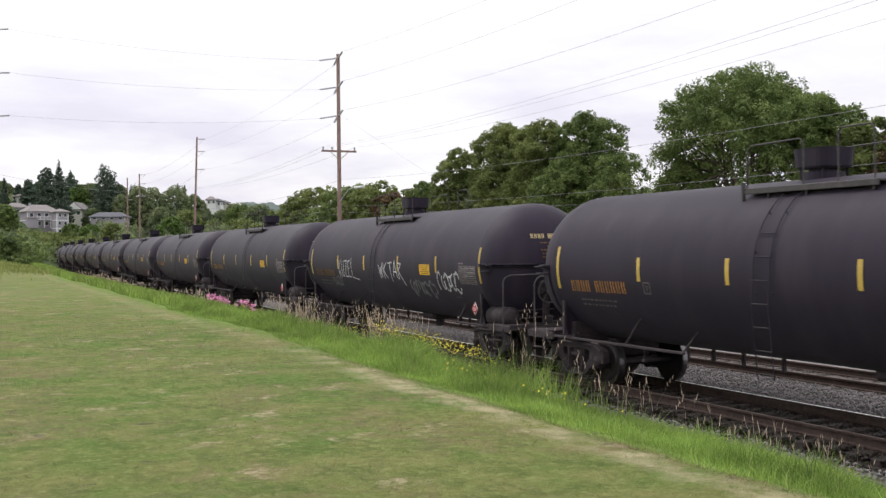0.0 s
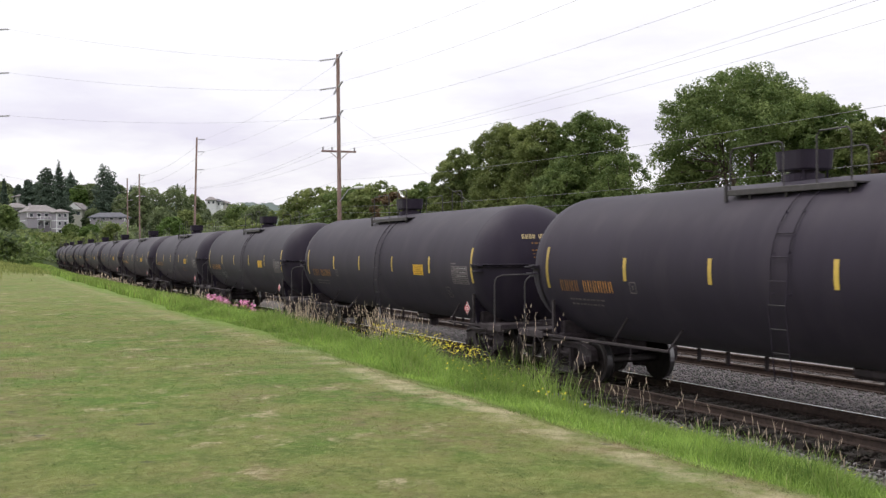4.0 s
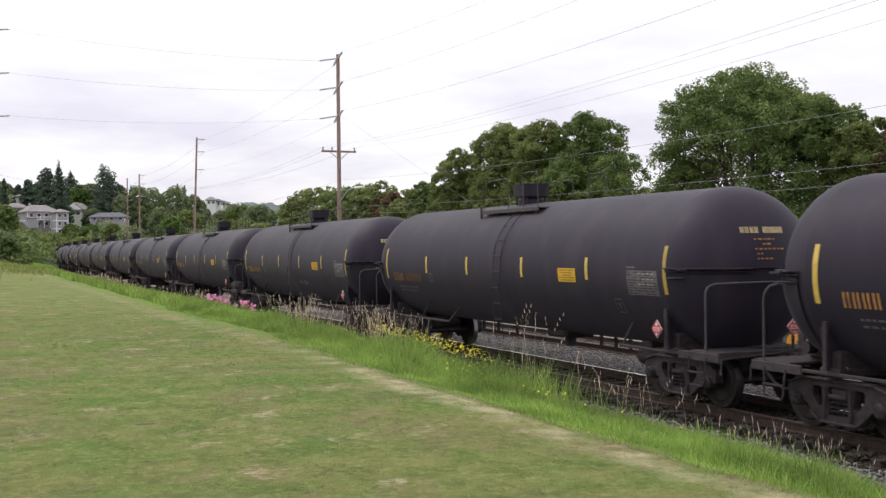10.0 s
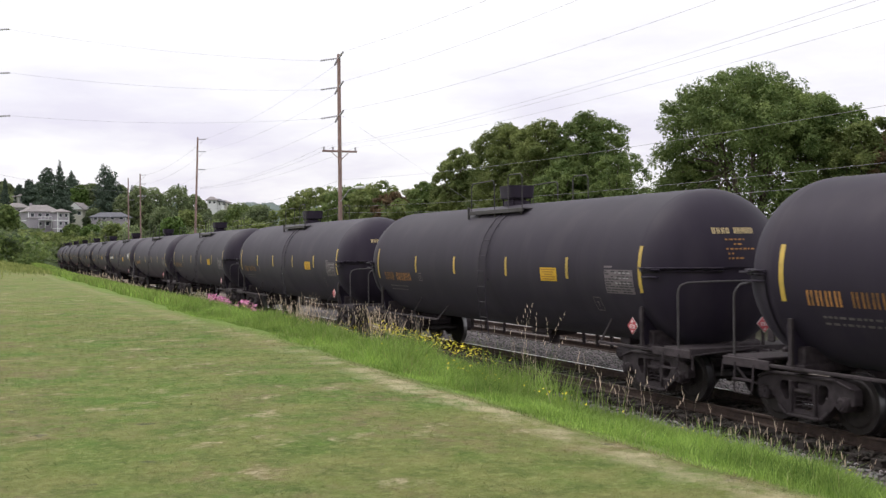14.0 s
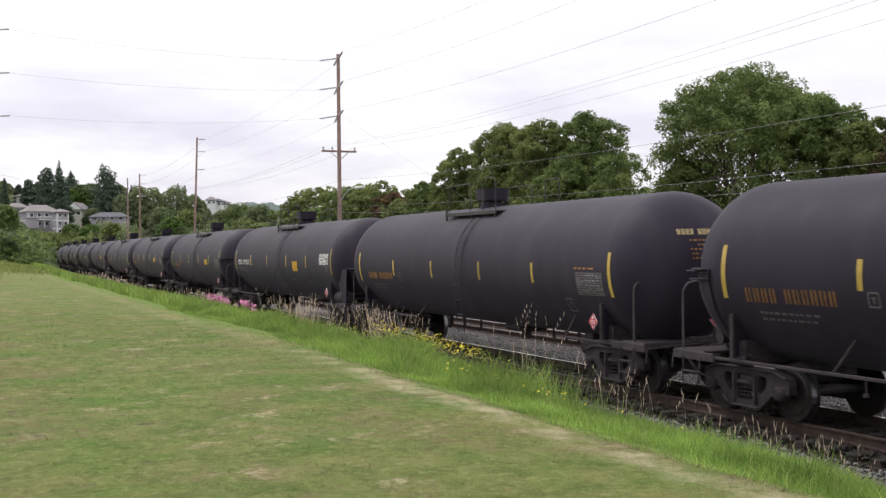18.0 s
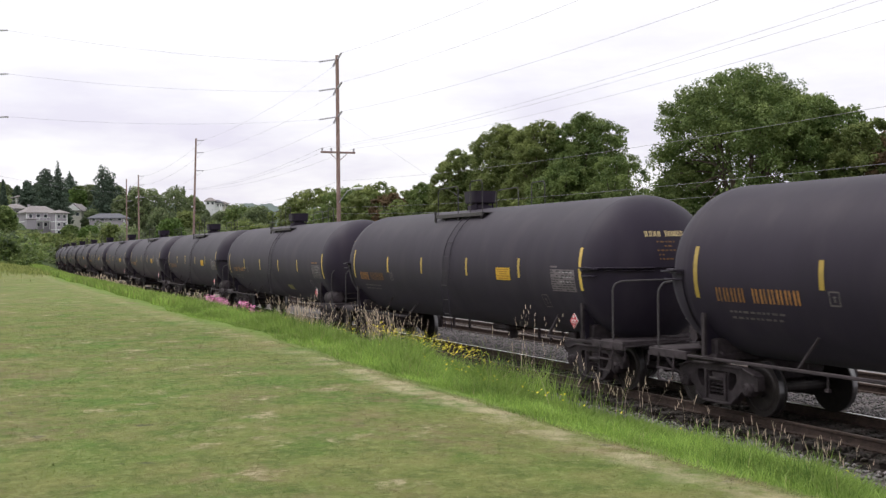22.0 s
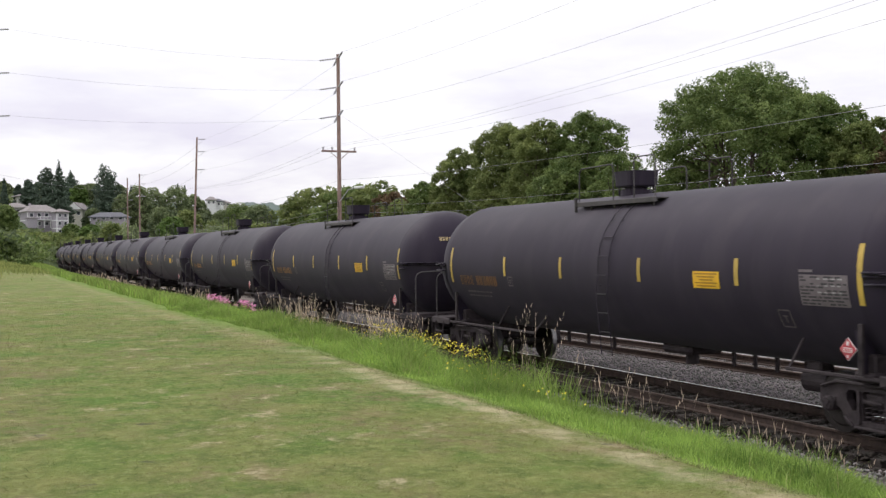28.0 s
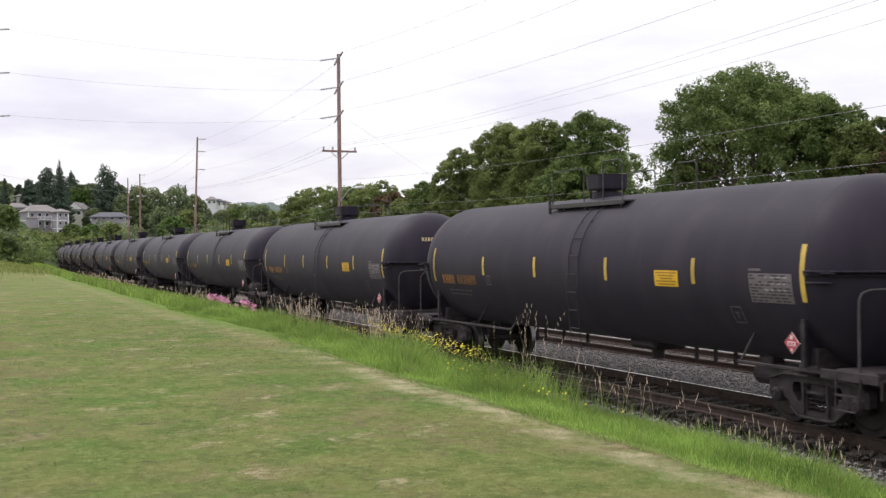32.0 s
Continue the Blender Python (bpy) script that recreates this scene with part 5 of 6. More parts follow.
def maple(x, y, top, width, seed, leaves, size, mat, bare=0.0, low=0.16, label="leafy green maple with a dense rounded crown"):
    """A broad maple: many bulging leaf masses over a spreading frame of limbs; top is its height over the rails."""
    rng = np.random.default_rng(seed)
    z0 = float(ground_z(x, y))
    height = top - z0
    thing = empty("tree", Matrix.Translation((x, y, z0 - 0.1)))
    base = height * low
    mid, tall, half = base + (height - base) * 0.40, (height - base) * 0.60, width / 2
    count = max(34, int(9 * width))
    masses, ends = [], []
    for i in range(count):
        a, c = i * 2.39996 + seed, 1 - 1.62 * (i + 0.5) / count
        sn = math.sqrt(1 - c * c)
        full = 1 / (abs(c) ** 2.5 + sn ** 2.5) ** 0.4
        r = rng.uniform(0.15, 0.24) * width / (1 + 0.03 * width)
        out = full * rng.uniform(0.88, 1.02)
        q = np.array([math.cos(a) * sn * max(half * out - r * 0.95, 0.1), math.sin(a) * sn * max(half * out - r * 0.95, 0.1), mid + c * (tall * out - r * 0.95)])
        masses.append((q, r))
        ends.append(q)
    # each mass is covered by small clumps of leaves, thickest on its upper and outer side
    clumps = []
    for q, r in masses:
        away = (q - np.array([0, 0, mid])) / np.array([half, half, tall])
        away /= np.linalg.norm(away) + 1e-6
        for _ in range(19):
            d = rng.normal(size=3) * 0.8 + away * 0.7 + np.array([0, 0, 0.35])
            d /= np.linalg.norm(d)
            k = r * rng.uniform(0.18, 0.36)
            clumps.append((*(q + d * r * rng.uniform(0.70, 0.98)), k, k, k * 0.8))
    v, _ = leaf_cloud(rng, clumps, int(leaves * 0.86), size)
    inner = [(*(q * np.array([0.62, 0.62, 0.9])), r * 0.9, r * 0.9, r * 0.8) for q, r in masses]
    w, _ = leaf_cloud(rng, inner, leaves - int(leaves * 0.86), size * 1.5)
    leaf = np.concatenate([v, w]).reshape(-1, 4, 3)
    if bare:
        # the lower middle of the crown is thin, with limbs and specks of sky in it
        p = leaf.mean(axis=1)
        side = np.hypot(p[:, 0] - width * 0.05, p[:, 1] * 0.18) / (width * 0.33)
        up = np.abs(p[:, 2] - base - (height - base) * 0.36) / ((height - base) * 0.36)
        core = np.clip(2.2 * (1.12 - side ** 2 - up ** 2), 0, 1)
        lump = np.sin(p[:, 0] * 4.3 + 1.9 * np.sin(p[:, 2] * 3.1)) * np.sin(p[:, 2] * 4.7 + p[:, 1] * 1.7 + 1.3 * np.sin(p[:, 0] * 3.3))
        leaf = leaf[rng.random(len(leaf)) > bare * core * np.where(lump > 0.3, 0.80, 1.0)]
    big_mesh("crown", leaf.reshape(-1, 3), np.arange(len(leaf) * 4).reshape(-1, 4), mat, thing)
    bm = bmesh.new()
    thick = 0.045 * width ** 0.9
    fork = base + (height - base) * 0.06
    add_rod(bm, (0, 0, 0), (0, 0, fork), thick, 12, thick * 0.8)
    limbs = []
    for k in range(9):
        a, reach = k * 2.4 + seed, half * (0.22 + 0.05 * (k % 4))
        elbow = Vector((math.cos(a) * reach * 0.45, math.sin(a) * reach * 0.45, fork + (height - fork) * 0.20))
        tip = Vector((math.cos(a) * reach, math.sin(a) * reach, fork + (height - fork) * (0.42 + 0.06 * (k % 3))))
        add_sweep(bm, [(0, 0, fork * 0.85), elbow, tip], thick * 0.30, None, 6)
        limbs += [elbow, tip]
    for q in ends:
        near = min(limbs, key=lambda m: (m - Vector(q)).length)
        bend = near.lerp(Vector(q), 0.5) + Vector((0, 0, 0.12))
        add_sweep(bm, [near, bend, Vector(q)], thick * 0.12, None, 5)
    part("trunk", bm, M_BARK, thing)
    return tagged(thing, label, "tree", "trees")


# big maples beyond the tracks
maple(-42.66, 34.3, 11.4, 9.3, 1, 190000, 0.070, M_LEAF, 0.99, 0.14, "tall broad maple, bare limbs showing low in its crown")
maple(-40.6, 36.8, 10.0, 6.2, 15, 76000, 0.072, M_LEAF, 0.97)
maple(-37.9, 37.0, 8.8, 4.6, 2, 46000, 0.072, M_LEAF_B, 0.8, 0.14, "olive green leafy tree with a thin crown")
maple(-36.0, 37.8, 8.5, 4.2, 12, 36000, 0.072, M_LEAF_R, 0.4, 0.14, "olive-brown leafy tree with a thin crown")
maple(-44.9, 32.6, 7.2, 4.6, 21, 46000, 0.070, M_LEAF, 0.0, 0.05, "low leafy maple in front of a larger one")
maple(-61.3, 36.8, 11.7, 6.0, 3, 66000, 0.082, M_LEAF)
maple(-55.9, 35.7, 8.6, 4.4, 22, 22000, 0.080, M_LEAF, 0.35, 0.1, "small leafy maple with a ragged edge")
maple(-72.3, 36.8, 12.3, 6.4, 4, 64000, 0.090, M_LEAF_B)
maple(-64.1, 35.0, 11.2, 5.4, 13, 54000, 0.085, M_LEAF_B)
maple(-81.3, 36.8, 11.0, 5.4, 5, 46000, 0.098, M_LEAF_B)
maple(-90.0, 37.6, 8.9, 4.2, 14, 26000, 0.105, M_LEAF)
maple(-60.2, 34.3, 8.5, 5.2, 23, 40000, 0.082, M_LEAF, 0.0, 0.05)
tree(-142.88, 43.71, 12.0, 12, 6, 15000, 0.24, M_LEAF_B, low=0.15, sub=5, lobes=60)
tree(-126.1, 42.66, 11.0, 11, 7, 14000, 0.22, M_LEAF, low=0.15, sub=5, lobes=60)
tree(-114.06, 41.62, 10.8, 9.5, 8, 13000, 0.21, M_LEAF_B, low=0.15, sub=5, lobes=56)
tree(-106.76, 40.58, 10.2, 5.5, 9, 6000, 0.22, M_LEAF_R, low=0.15, label="reddish-brown leafy tree among green ones", sub=5, lobes=44)
tree(-98.46, 40.58, 9.4, 9, 10, 13000, 0.20, M_LEAF_B, low=0.15, sub=5, lobes=56)
tree(-90.34, 41.62, 9.8, 9, 11, 13000, 0.20, M_LEAF, low=0.15, sub=5, lobes=56)

# ---- the far hillside ----


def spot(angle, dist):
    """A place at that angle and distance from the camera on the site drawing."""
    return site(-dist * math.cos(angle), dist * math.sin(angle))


def hill_tree(angle, dist, top, width, seed, kind="broadleaf", mat=None, leaves=3000, size=0.55, label=""):
    """A tree on the hillside; top is the height of its tip over the rails."""
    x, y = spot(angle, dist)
    z = float(ground_z(x, y))
    if kind == "broadleaf" and dist >= 300:
        top += 2.6
    return tree(x, y, max(top - z, 3.0), width, seed, leaves, size, mat, 0.3, 0.12, label, 48 if kind == "broadleaf" else 34, kind, z)


DARK_CONE = "dark tall conifer on the hillside"
for ang, dist, top, wide, seed, kind, mat in (
        (0.0765, 300, 30.0, 8.5, 31, "poplar", M_LEAF_D), (0.0880, 302, 31.4, 10.0, 32, "conifer", M_LEAF_D), (0.0991, 338, 31.3, 13.0, 33, "conifer", M_LEAF_D),
        (0.1310, 310, 32.6, 9.5, 34, "poplar", M_LEAF_D), (0.1375, 312, 31.2, 9.0, 35, "poplar", M_LEAF_D), (0.0600, 330, 28.0, 6.5, 36, "poplar", M_LEAF_D),
        (0.0507, 335, 26.5, 4.0, 37, "poplar", M_LEAF_D), (0.1591, 315, 26.2, 5.5, 38, "poplar", M_LEAF_D), (0.2123, 345, 27.0, 4.0, 39, "conifer", M_LEAF_D),
        (0.2050, 345, 27.6, 3.5, 40, "conifer", M_LEAF_D), (0.0375, 330, 27.5, 3.5, 41, "conifer", M_LEAF_D)):
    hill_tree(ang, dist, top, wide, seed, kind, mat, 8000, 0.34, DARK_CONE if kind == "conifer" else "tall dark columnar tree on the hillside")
for ang, dist, top, wide, seed, mat in (
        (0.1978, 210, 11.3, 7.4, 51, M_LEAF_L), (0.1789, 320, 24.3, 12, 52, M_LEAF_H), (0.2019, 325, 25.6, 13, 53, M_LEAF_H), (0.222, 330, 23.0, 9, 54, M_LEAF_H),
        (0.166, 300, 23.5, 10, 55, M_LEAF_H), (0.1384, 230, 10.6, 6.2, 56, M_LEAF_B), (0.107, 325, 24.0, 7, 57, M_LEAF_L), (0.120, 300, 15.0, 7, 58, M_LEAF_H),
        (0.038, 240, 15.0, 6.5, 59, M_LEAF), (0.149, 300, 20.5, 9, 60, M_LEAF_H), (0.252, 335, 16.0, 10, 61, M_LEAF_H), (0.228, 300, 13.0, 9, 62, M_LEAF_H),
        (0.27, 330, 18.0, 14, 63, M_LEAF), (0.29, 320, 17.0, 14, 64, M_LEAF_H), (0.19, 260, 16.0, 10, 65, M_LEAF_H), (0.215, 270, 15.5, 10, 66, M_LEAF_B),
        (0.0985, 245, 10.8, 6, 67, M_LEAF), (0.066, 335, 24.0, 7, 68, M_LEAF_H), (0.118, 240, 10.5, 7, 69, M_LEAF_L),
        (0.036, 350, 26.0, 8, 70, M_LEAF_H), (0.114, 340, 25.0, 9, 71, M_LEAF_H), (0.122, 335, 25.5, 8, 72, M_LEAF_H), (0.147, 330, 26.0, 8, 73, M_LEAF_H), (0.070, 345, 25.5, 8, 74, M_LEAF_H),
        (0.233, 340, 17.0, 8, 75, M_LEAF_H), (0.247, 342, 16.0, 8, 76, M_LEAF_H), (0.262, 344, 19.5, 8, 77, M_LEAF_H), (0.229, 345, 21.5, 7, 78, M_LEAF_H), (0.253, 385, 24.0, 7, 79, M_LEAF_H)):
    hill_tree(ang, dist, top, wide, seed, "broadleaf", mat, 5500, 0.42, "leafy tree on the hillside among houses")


def woods(name, spots, size, mat, label):
    """Far woodland: many small leafy clumps in one sheet of foliage."""
    rng = np.random.default_rng(77)
    parts_v = []
    for x, y, z, w, h, n in spots:
        lobes = [(x + rng.normal() * w * 0.25, y + rng.normal() * w * 0.25, z + h * rng.uniform(0.22, 0.72), w * rng.uniform(0.22, 0.36), w * rng.uniform(0.22, 0.36), h * 0.28) for _ in range(7)]
        parts_v.append(leaf_cloud(rng, lobes, n, size, 5)[0])
    v = np.concatenate(parts_v)
    ob = big_mesh(name, v, np.arange(len(v)).reshape(-1, 4), mat)
    return tagged(ob, label, "woods", kind="stuff")


rng_w = random.Random(5)
wood_a, wood_b, hedge = [], [], []
for k in range(420):
    ang, dist = rng_w.uniform(0.0, 0.47), rng_w.uniform(175, 470)
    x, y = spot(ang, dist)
    if abs(y - float(curve_y(max(x, -500))) - 15) < 11 or (0.03 < ang < 0.128 and 200 < dist < 335) or (0.125 < ang < 0.165 and 230 < dist < 300) or (0.235 < ang < 0.265 and dist > 300):
        continue
    w = rng_w.uniform(6, 13)
    (wood_a if rng_w.random() < 0.5 else wood_b).append((x, y, float(ground_z(x, y)), w, rng_w.uniform(3.5, 8.0) * (0.6 if dist < 250 else 1), 620))
for k in range(70):
    # shrubs below the houses
    ang, dist = rng_w.uniform(0.03, 0.13), rng_w.uniform(210, 262)
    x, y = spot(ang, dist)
    z = float(ground_z(x, y))
    wood_b.append((x, y, z, rng_w.uniform(5, 8), max(2.0, rng_w.uniform(0.75, 1.0) * (2.8 + 6.4 * dist / 280 - z)), 620))
for k in range(26):
    ang, dist = rng_w.uniform(0.126, 0.168), rng_w.uniform(225, 270)
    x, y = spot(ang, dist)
    z = float(ground_z(x, y))
    wood_a.append((x, y, z, rng_w.uniform(6, 9), max(2.0, rng_w.uniform(0.7, 1.0) * (2.8 + 10.0 * dist / 285 - z)), 620))
for k in range(90):
    x, y = site(rng_w.uniform(-160, -108), rng_w.uniform(-9, 6.5))
    tall = 0.65 if y > 5.2 else 1
    y += float(curve_y(x)) * 0.8
    hedge.append((x, y, float(ground_z(x, y)), rng_w.uniform(3.0, 5.5), rng_w.uniform(2.2, 4.6) * tall, 420))
for k in range(60):
    s = rng_w.uniform(-310, -145)
    x, y, _ = line(s, rng_w.uniform(11, 20))
    hedge.append((float(x), float(y), -0.4, rng_w.uniform(3.0, 5.0), rng_w.uniform(3.0, 6.5), 380))
under = []
for k in range(110):
    # shrubs in the shade of the big trees beyond the tracks
    x, y = site(rng_w.uniform(-72, -8), rng_w.uniform(25.5, 33))
    under.append((x, y, -0.5, rng_w.uniform(3.0, 5.0), rng_w.uniform(2.4, 4.4), 520))
woods("shrub_thicket", under, 0.15, M_LEAF, "dark green shrubs under the trees beyond the tracks")
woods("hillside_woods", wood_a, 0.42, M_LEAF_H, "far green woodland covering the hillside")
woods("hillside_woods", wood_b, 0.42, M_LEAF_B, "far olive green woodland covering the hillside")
woods("bramble_thicket", hedge[::2], 0.24, M_LEAF_H, "dense greyish green bramble thicket beside the line")
woods("bramble_thicket", hedge[1::2], 0.24, M_LEAF, "dense green bramble thicket beside the line")


def far_ridge():
    """A low blue-green ridge a long way off; haze is put into its colour."""
    verts, faces = [], []
    n = 160
    for i in range(n + 1):
        ang = 0.16 + 0.55 * i / n
        for r, z in ((1500, -5), (1650, 84 + 5 * math.sin(i * 0.21) + 2 * math.sin(i * 0.9 + 2) + 1.2 * math.sin(i * 2.3)), (1900, 84 + 5 * math.sin(i * 0.21)), (2300, -5)):
            verts.append((*site(-r * math.cos(ang), r * math.sin(ang)), z))
    for i in range(n):
        for j in range(3):
            a = i * 4 + j
            faces.append((a, a + 4, a + 5, a + 1))
    m = material("hazy_far_woods", (0.125, 0.160, 0.150), 0.95, noise_scale=0.02, spread=0.18, bump=0.0)
    tagged(mesh_object("backdrop", verts, faces, m, None, True), "hazy wooded ridge in the distance", "ridge", kind="structure")


far_ridge()


def house(x, y, z, yaw, w, d, h, storeys, roof_h, wall_mat, roof_mat, cols, label, porch=False, gable=False):
    """A house with walls, pitched roof, windows with frames; front faces local -y."""
    thing = empty("house", Matrix.Translation((x, y, z)) @ Matrix.Rotation(yaw, 4, "Z"))
    box_part("wall", (0, 0, h / 2 - 4), (w, d, h + 8), wall_mat, thing)
    bm = bmesh.new()
    o = 0.6
    pts = [(-w / 2 - o, -d / 2 - o, h), (w / 2 + o, -d / 2 - o, h), (w / 2 + o, d / 2 + o, h), (-w / 2 - o, d / 2 + o, h)]
    hip = -o if gable else d * 0.3
    ridge = [(-w / 2 + hip, 0, h + roof_h), (w / 2 - hip, 0, h + roof_h)]
    b = [bm.verts.new(p) for p in pts]
    lowv = [bm.verts.new((p[0], p[1], h - 0.25)) for p in pts]
    r = [bm.verts.new(p) for p in ridge]
    bm.faces.new((b[0], b[1], r[1], r[0]))
    bm.faces.new((b[2], b[3], r[0], r[1]))
    bm.faces.new((b[1], b[2], r[1]))
    bm.faces.new((b[3], b[0], r[0]))
    for k in range(4):
        bm.faces.new((b[k], lowv[k], lowv[(k + 1) % 4], b[(k + 1) % 4]))
    bm.faces.new(lowv)
    bmesh.ops.recalc_face_normals(bm, faces=bm.faces)
    roof = part("roof", bm, roof_mat, thing)
    if gable:
        bm = bmesh.new()
        f = bm.faces.new([bm.verts.new(p) for p in ((w / 2 + o + 0.05, -d / 2 - 0.1, h), (w / 2 + o + 0.05, d / 2 + 0.1, h), (w / 2 + o + 0.05, 0, h + roof_h * 0.9))])
        r = bmesh.ops.extrude_face_region(bm, geom=[f])
        for g in r["geom"]:
            if isinstance(g, bmesh.types.BMVert):
                g.co.x += 0.1
        bmesh.ops.recalc_face_normals(bm, faces=bm.faces)
        part("gable", bm, M_TRIM, thing)
    for st in range(1, storeys + 1):
        box_part("trim_band", (0, 0, h / storeys * st - 0.2), (w + 0.12, d + 0.12, 0.22), M_TRIM, thing)
    for a in (-1, 1):
        box_part("corner_board", (a * w / 2, -d / 2, h / 2), (0.24, 0.24, h), M_TRIM, thing)
    sh = h / storeys
    for sface, n, span in ((0, cols, w), (1, max(2, cols // 2), d)):
        for st in range(storeys):
            for c in range(n):
                u = -span / 2 + span * (c + 0.5) / n
                zc = sh * (st + 0.55)
                turn = Matrix.Rotation(0 if sface == 0 else math.pi / 2, 4, "Z")
                base = turn @ Vector((u, -(d if sface == 0 else w) / 2, zc))
                out = turn @ Vector((0, -1, 0))
                win = box_part("window", base + out * 0.03, ((span / n) * 0.52, 0.1, sh * 0.50), M_TRIM, thing, 0.0, "", turn)
                box_part("pane", base + out * 0.07, ((span / n) * 0.42, 0.06, sh * 0.40), M_PANE, win, 0.0, "", turn)
    if porch:
        # a lower wing with its own roof, a chimney and balcony railings
        box_part("wing", (-w * 0.42, -d / 2 - 1.1, h * 0.28), (w * 0.30, 2.2, h * 0.56), wall_mat, thing)
        box_part("wing_roof", (-w * 0.42, -d / 2 - 1.1, h * 0.56 + 0.16), (w * 0.34, 2.7, 0.32), roof_mat, thing, 0.12)
        box_part("chimney", (-w * 0.28, 0.6, h + roof_h * 0.8), (0.6, 0.6, 1.7), M_SIDING, thing)
        for st in range(1, storeys):
            box_part("balcony_rail", (w * 0.1, -d / 2 - 1.55, sh * st + 0.95), (w * 0.7, 0.08, 0.10), M_TRIM, thing)
            for c in range(7):
                box_part("baluster", (w * 0.1 + w * 0.7 * (c / 6 - 0.5), -d / 2 - 1.55, sh * st + 0.5), (0.10, 0.06, 0.9), M_TRIM, thing)
        for st in range(1, storeys):
            box_part("balcony", (w * 0.1, -d / 2 - 0.8, sh * st), (w * 0.7, 1.6, 0.2), M_TRIM, thing)
        for c in range(4):
            box_part("porch_post", (-w * 0.22 + w * 0.21 * c, -d / 2 - 1.5, sh * (storeys - 1) / 2), (0.22, 0.22, sh * (storeys - 1)), M_TRIM, thing)
    return tagged(thing, label, "house", "houses on the hillside")


def hill_house(angle, dist, base, turn, *rest, **kw):
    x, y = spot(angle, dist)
    return house(x, y, base, turn, *rest, **kw)


F = math.pi / 2 - 0.1
hill_house(0.0690, 288, 9.9, F + 0.35, 8.6, 7.0, 4.9, 2, 2.0, M_SIDING, M_ROOF, 4, "large grey house with hipped roof and white windows", porch=True)
hill_house(0.0885, 281, 7.6, F + 0.35, 3.2, 4.6, 6.9, 3, 0.9, M_SIDING, M_ROOF, 2, "tall grey house wing with white trim")
hill_house(0.0559, 335, 18.9, F + 0.3, 6.0, 6.0, 3.0, 1, 1.2, M_CREAM, M_ROOF, 3, "low house with a wide grey roof among trees")
hill_house(0.0480, 312, 14.0, F + 0.3, 6.0, 6.0, 3.0, 1, 1.5, M_SIDING, M_ROOF, 3, "grey house with a wide pale roof on the slope")
hill_house(0.1060, 315, 14.0, F - math.pi / 2 - 0.35, 6.5, 5.2, 2.6, 1, 2.4, M_CREAM, M_ROOF, 2, "small cream house with a pointed gable", gable=True)
hill_house(0.1368, 285, 12.0, F - 0.25, 10.0, 6.0, 1.2, 1, 1.4, M_SIDING, M_ROOF_D, 4, "long low house with a dark roof")
hill_house(0.2395, 370, 20.9, F - 0.1, 3.6, 4.0, 2.3, 1, 1.3, M_TRIM, M_ROOF, 2, "white house on the hilltop among trees")
hill_house(0.2455, 372, 20.3, F - 0.4, 4.2, 4.0, 2.4, 1, 1.1, M_TRIM, M_ROOF_D, 3, "white house with a dark roof on the hilltop")
hill_house(0.2530, 376, 20.6, F + 0.2, 3.0, 4.0, 1.8, 1, 1.0, M_CREAM, M_ROOF, 2, "small cream house on the hilltop")

# ---- kerb beyond the tracks ----


def kerb():
    verts, faces = [], []
    ss = np.linspace(-180, 30, 66)
    for s in ss:
        for a, z in ((6.60, -0.5), (6.60, -0.02), (6.62, 0.0), (6.83, 0.0), (6.85, -0.5)):
            x, y, _ = line(s, a)
            verts.append((float(x), float(y), z))
    for i in range(len(ss) - 1):
        for j in range(4):
            a = i * 5 + j
            faces.append((a, a + 5, a + 6, a + 1))
    tagged(mesh_object("kerb", verts, faces, M_KERB), "pale concrete kerb beyond the second track", "kerb", kind="structure")


kerb()

# ---- parked car beyond the tracks ----


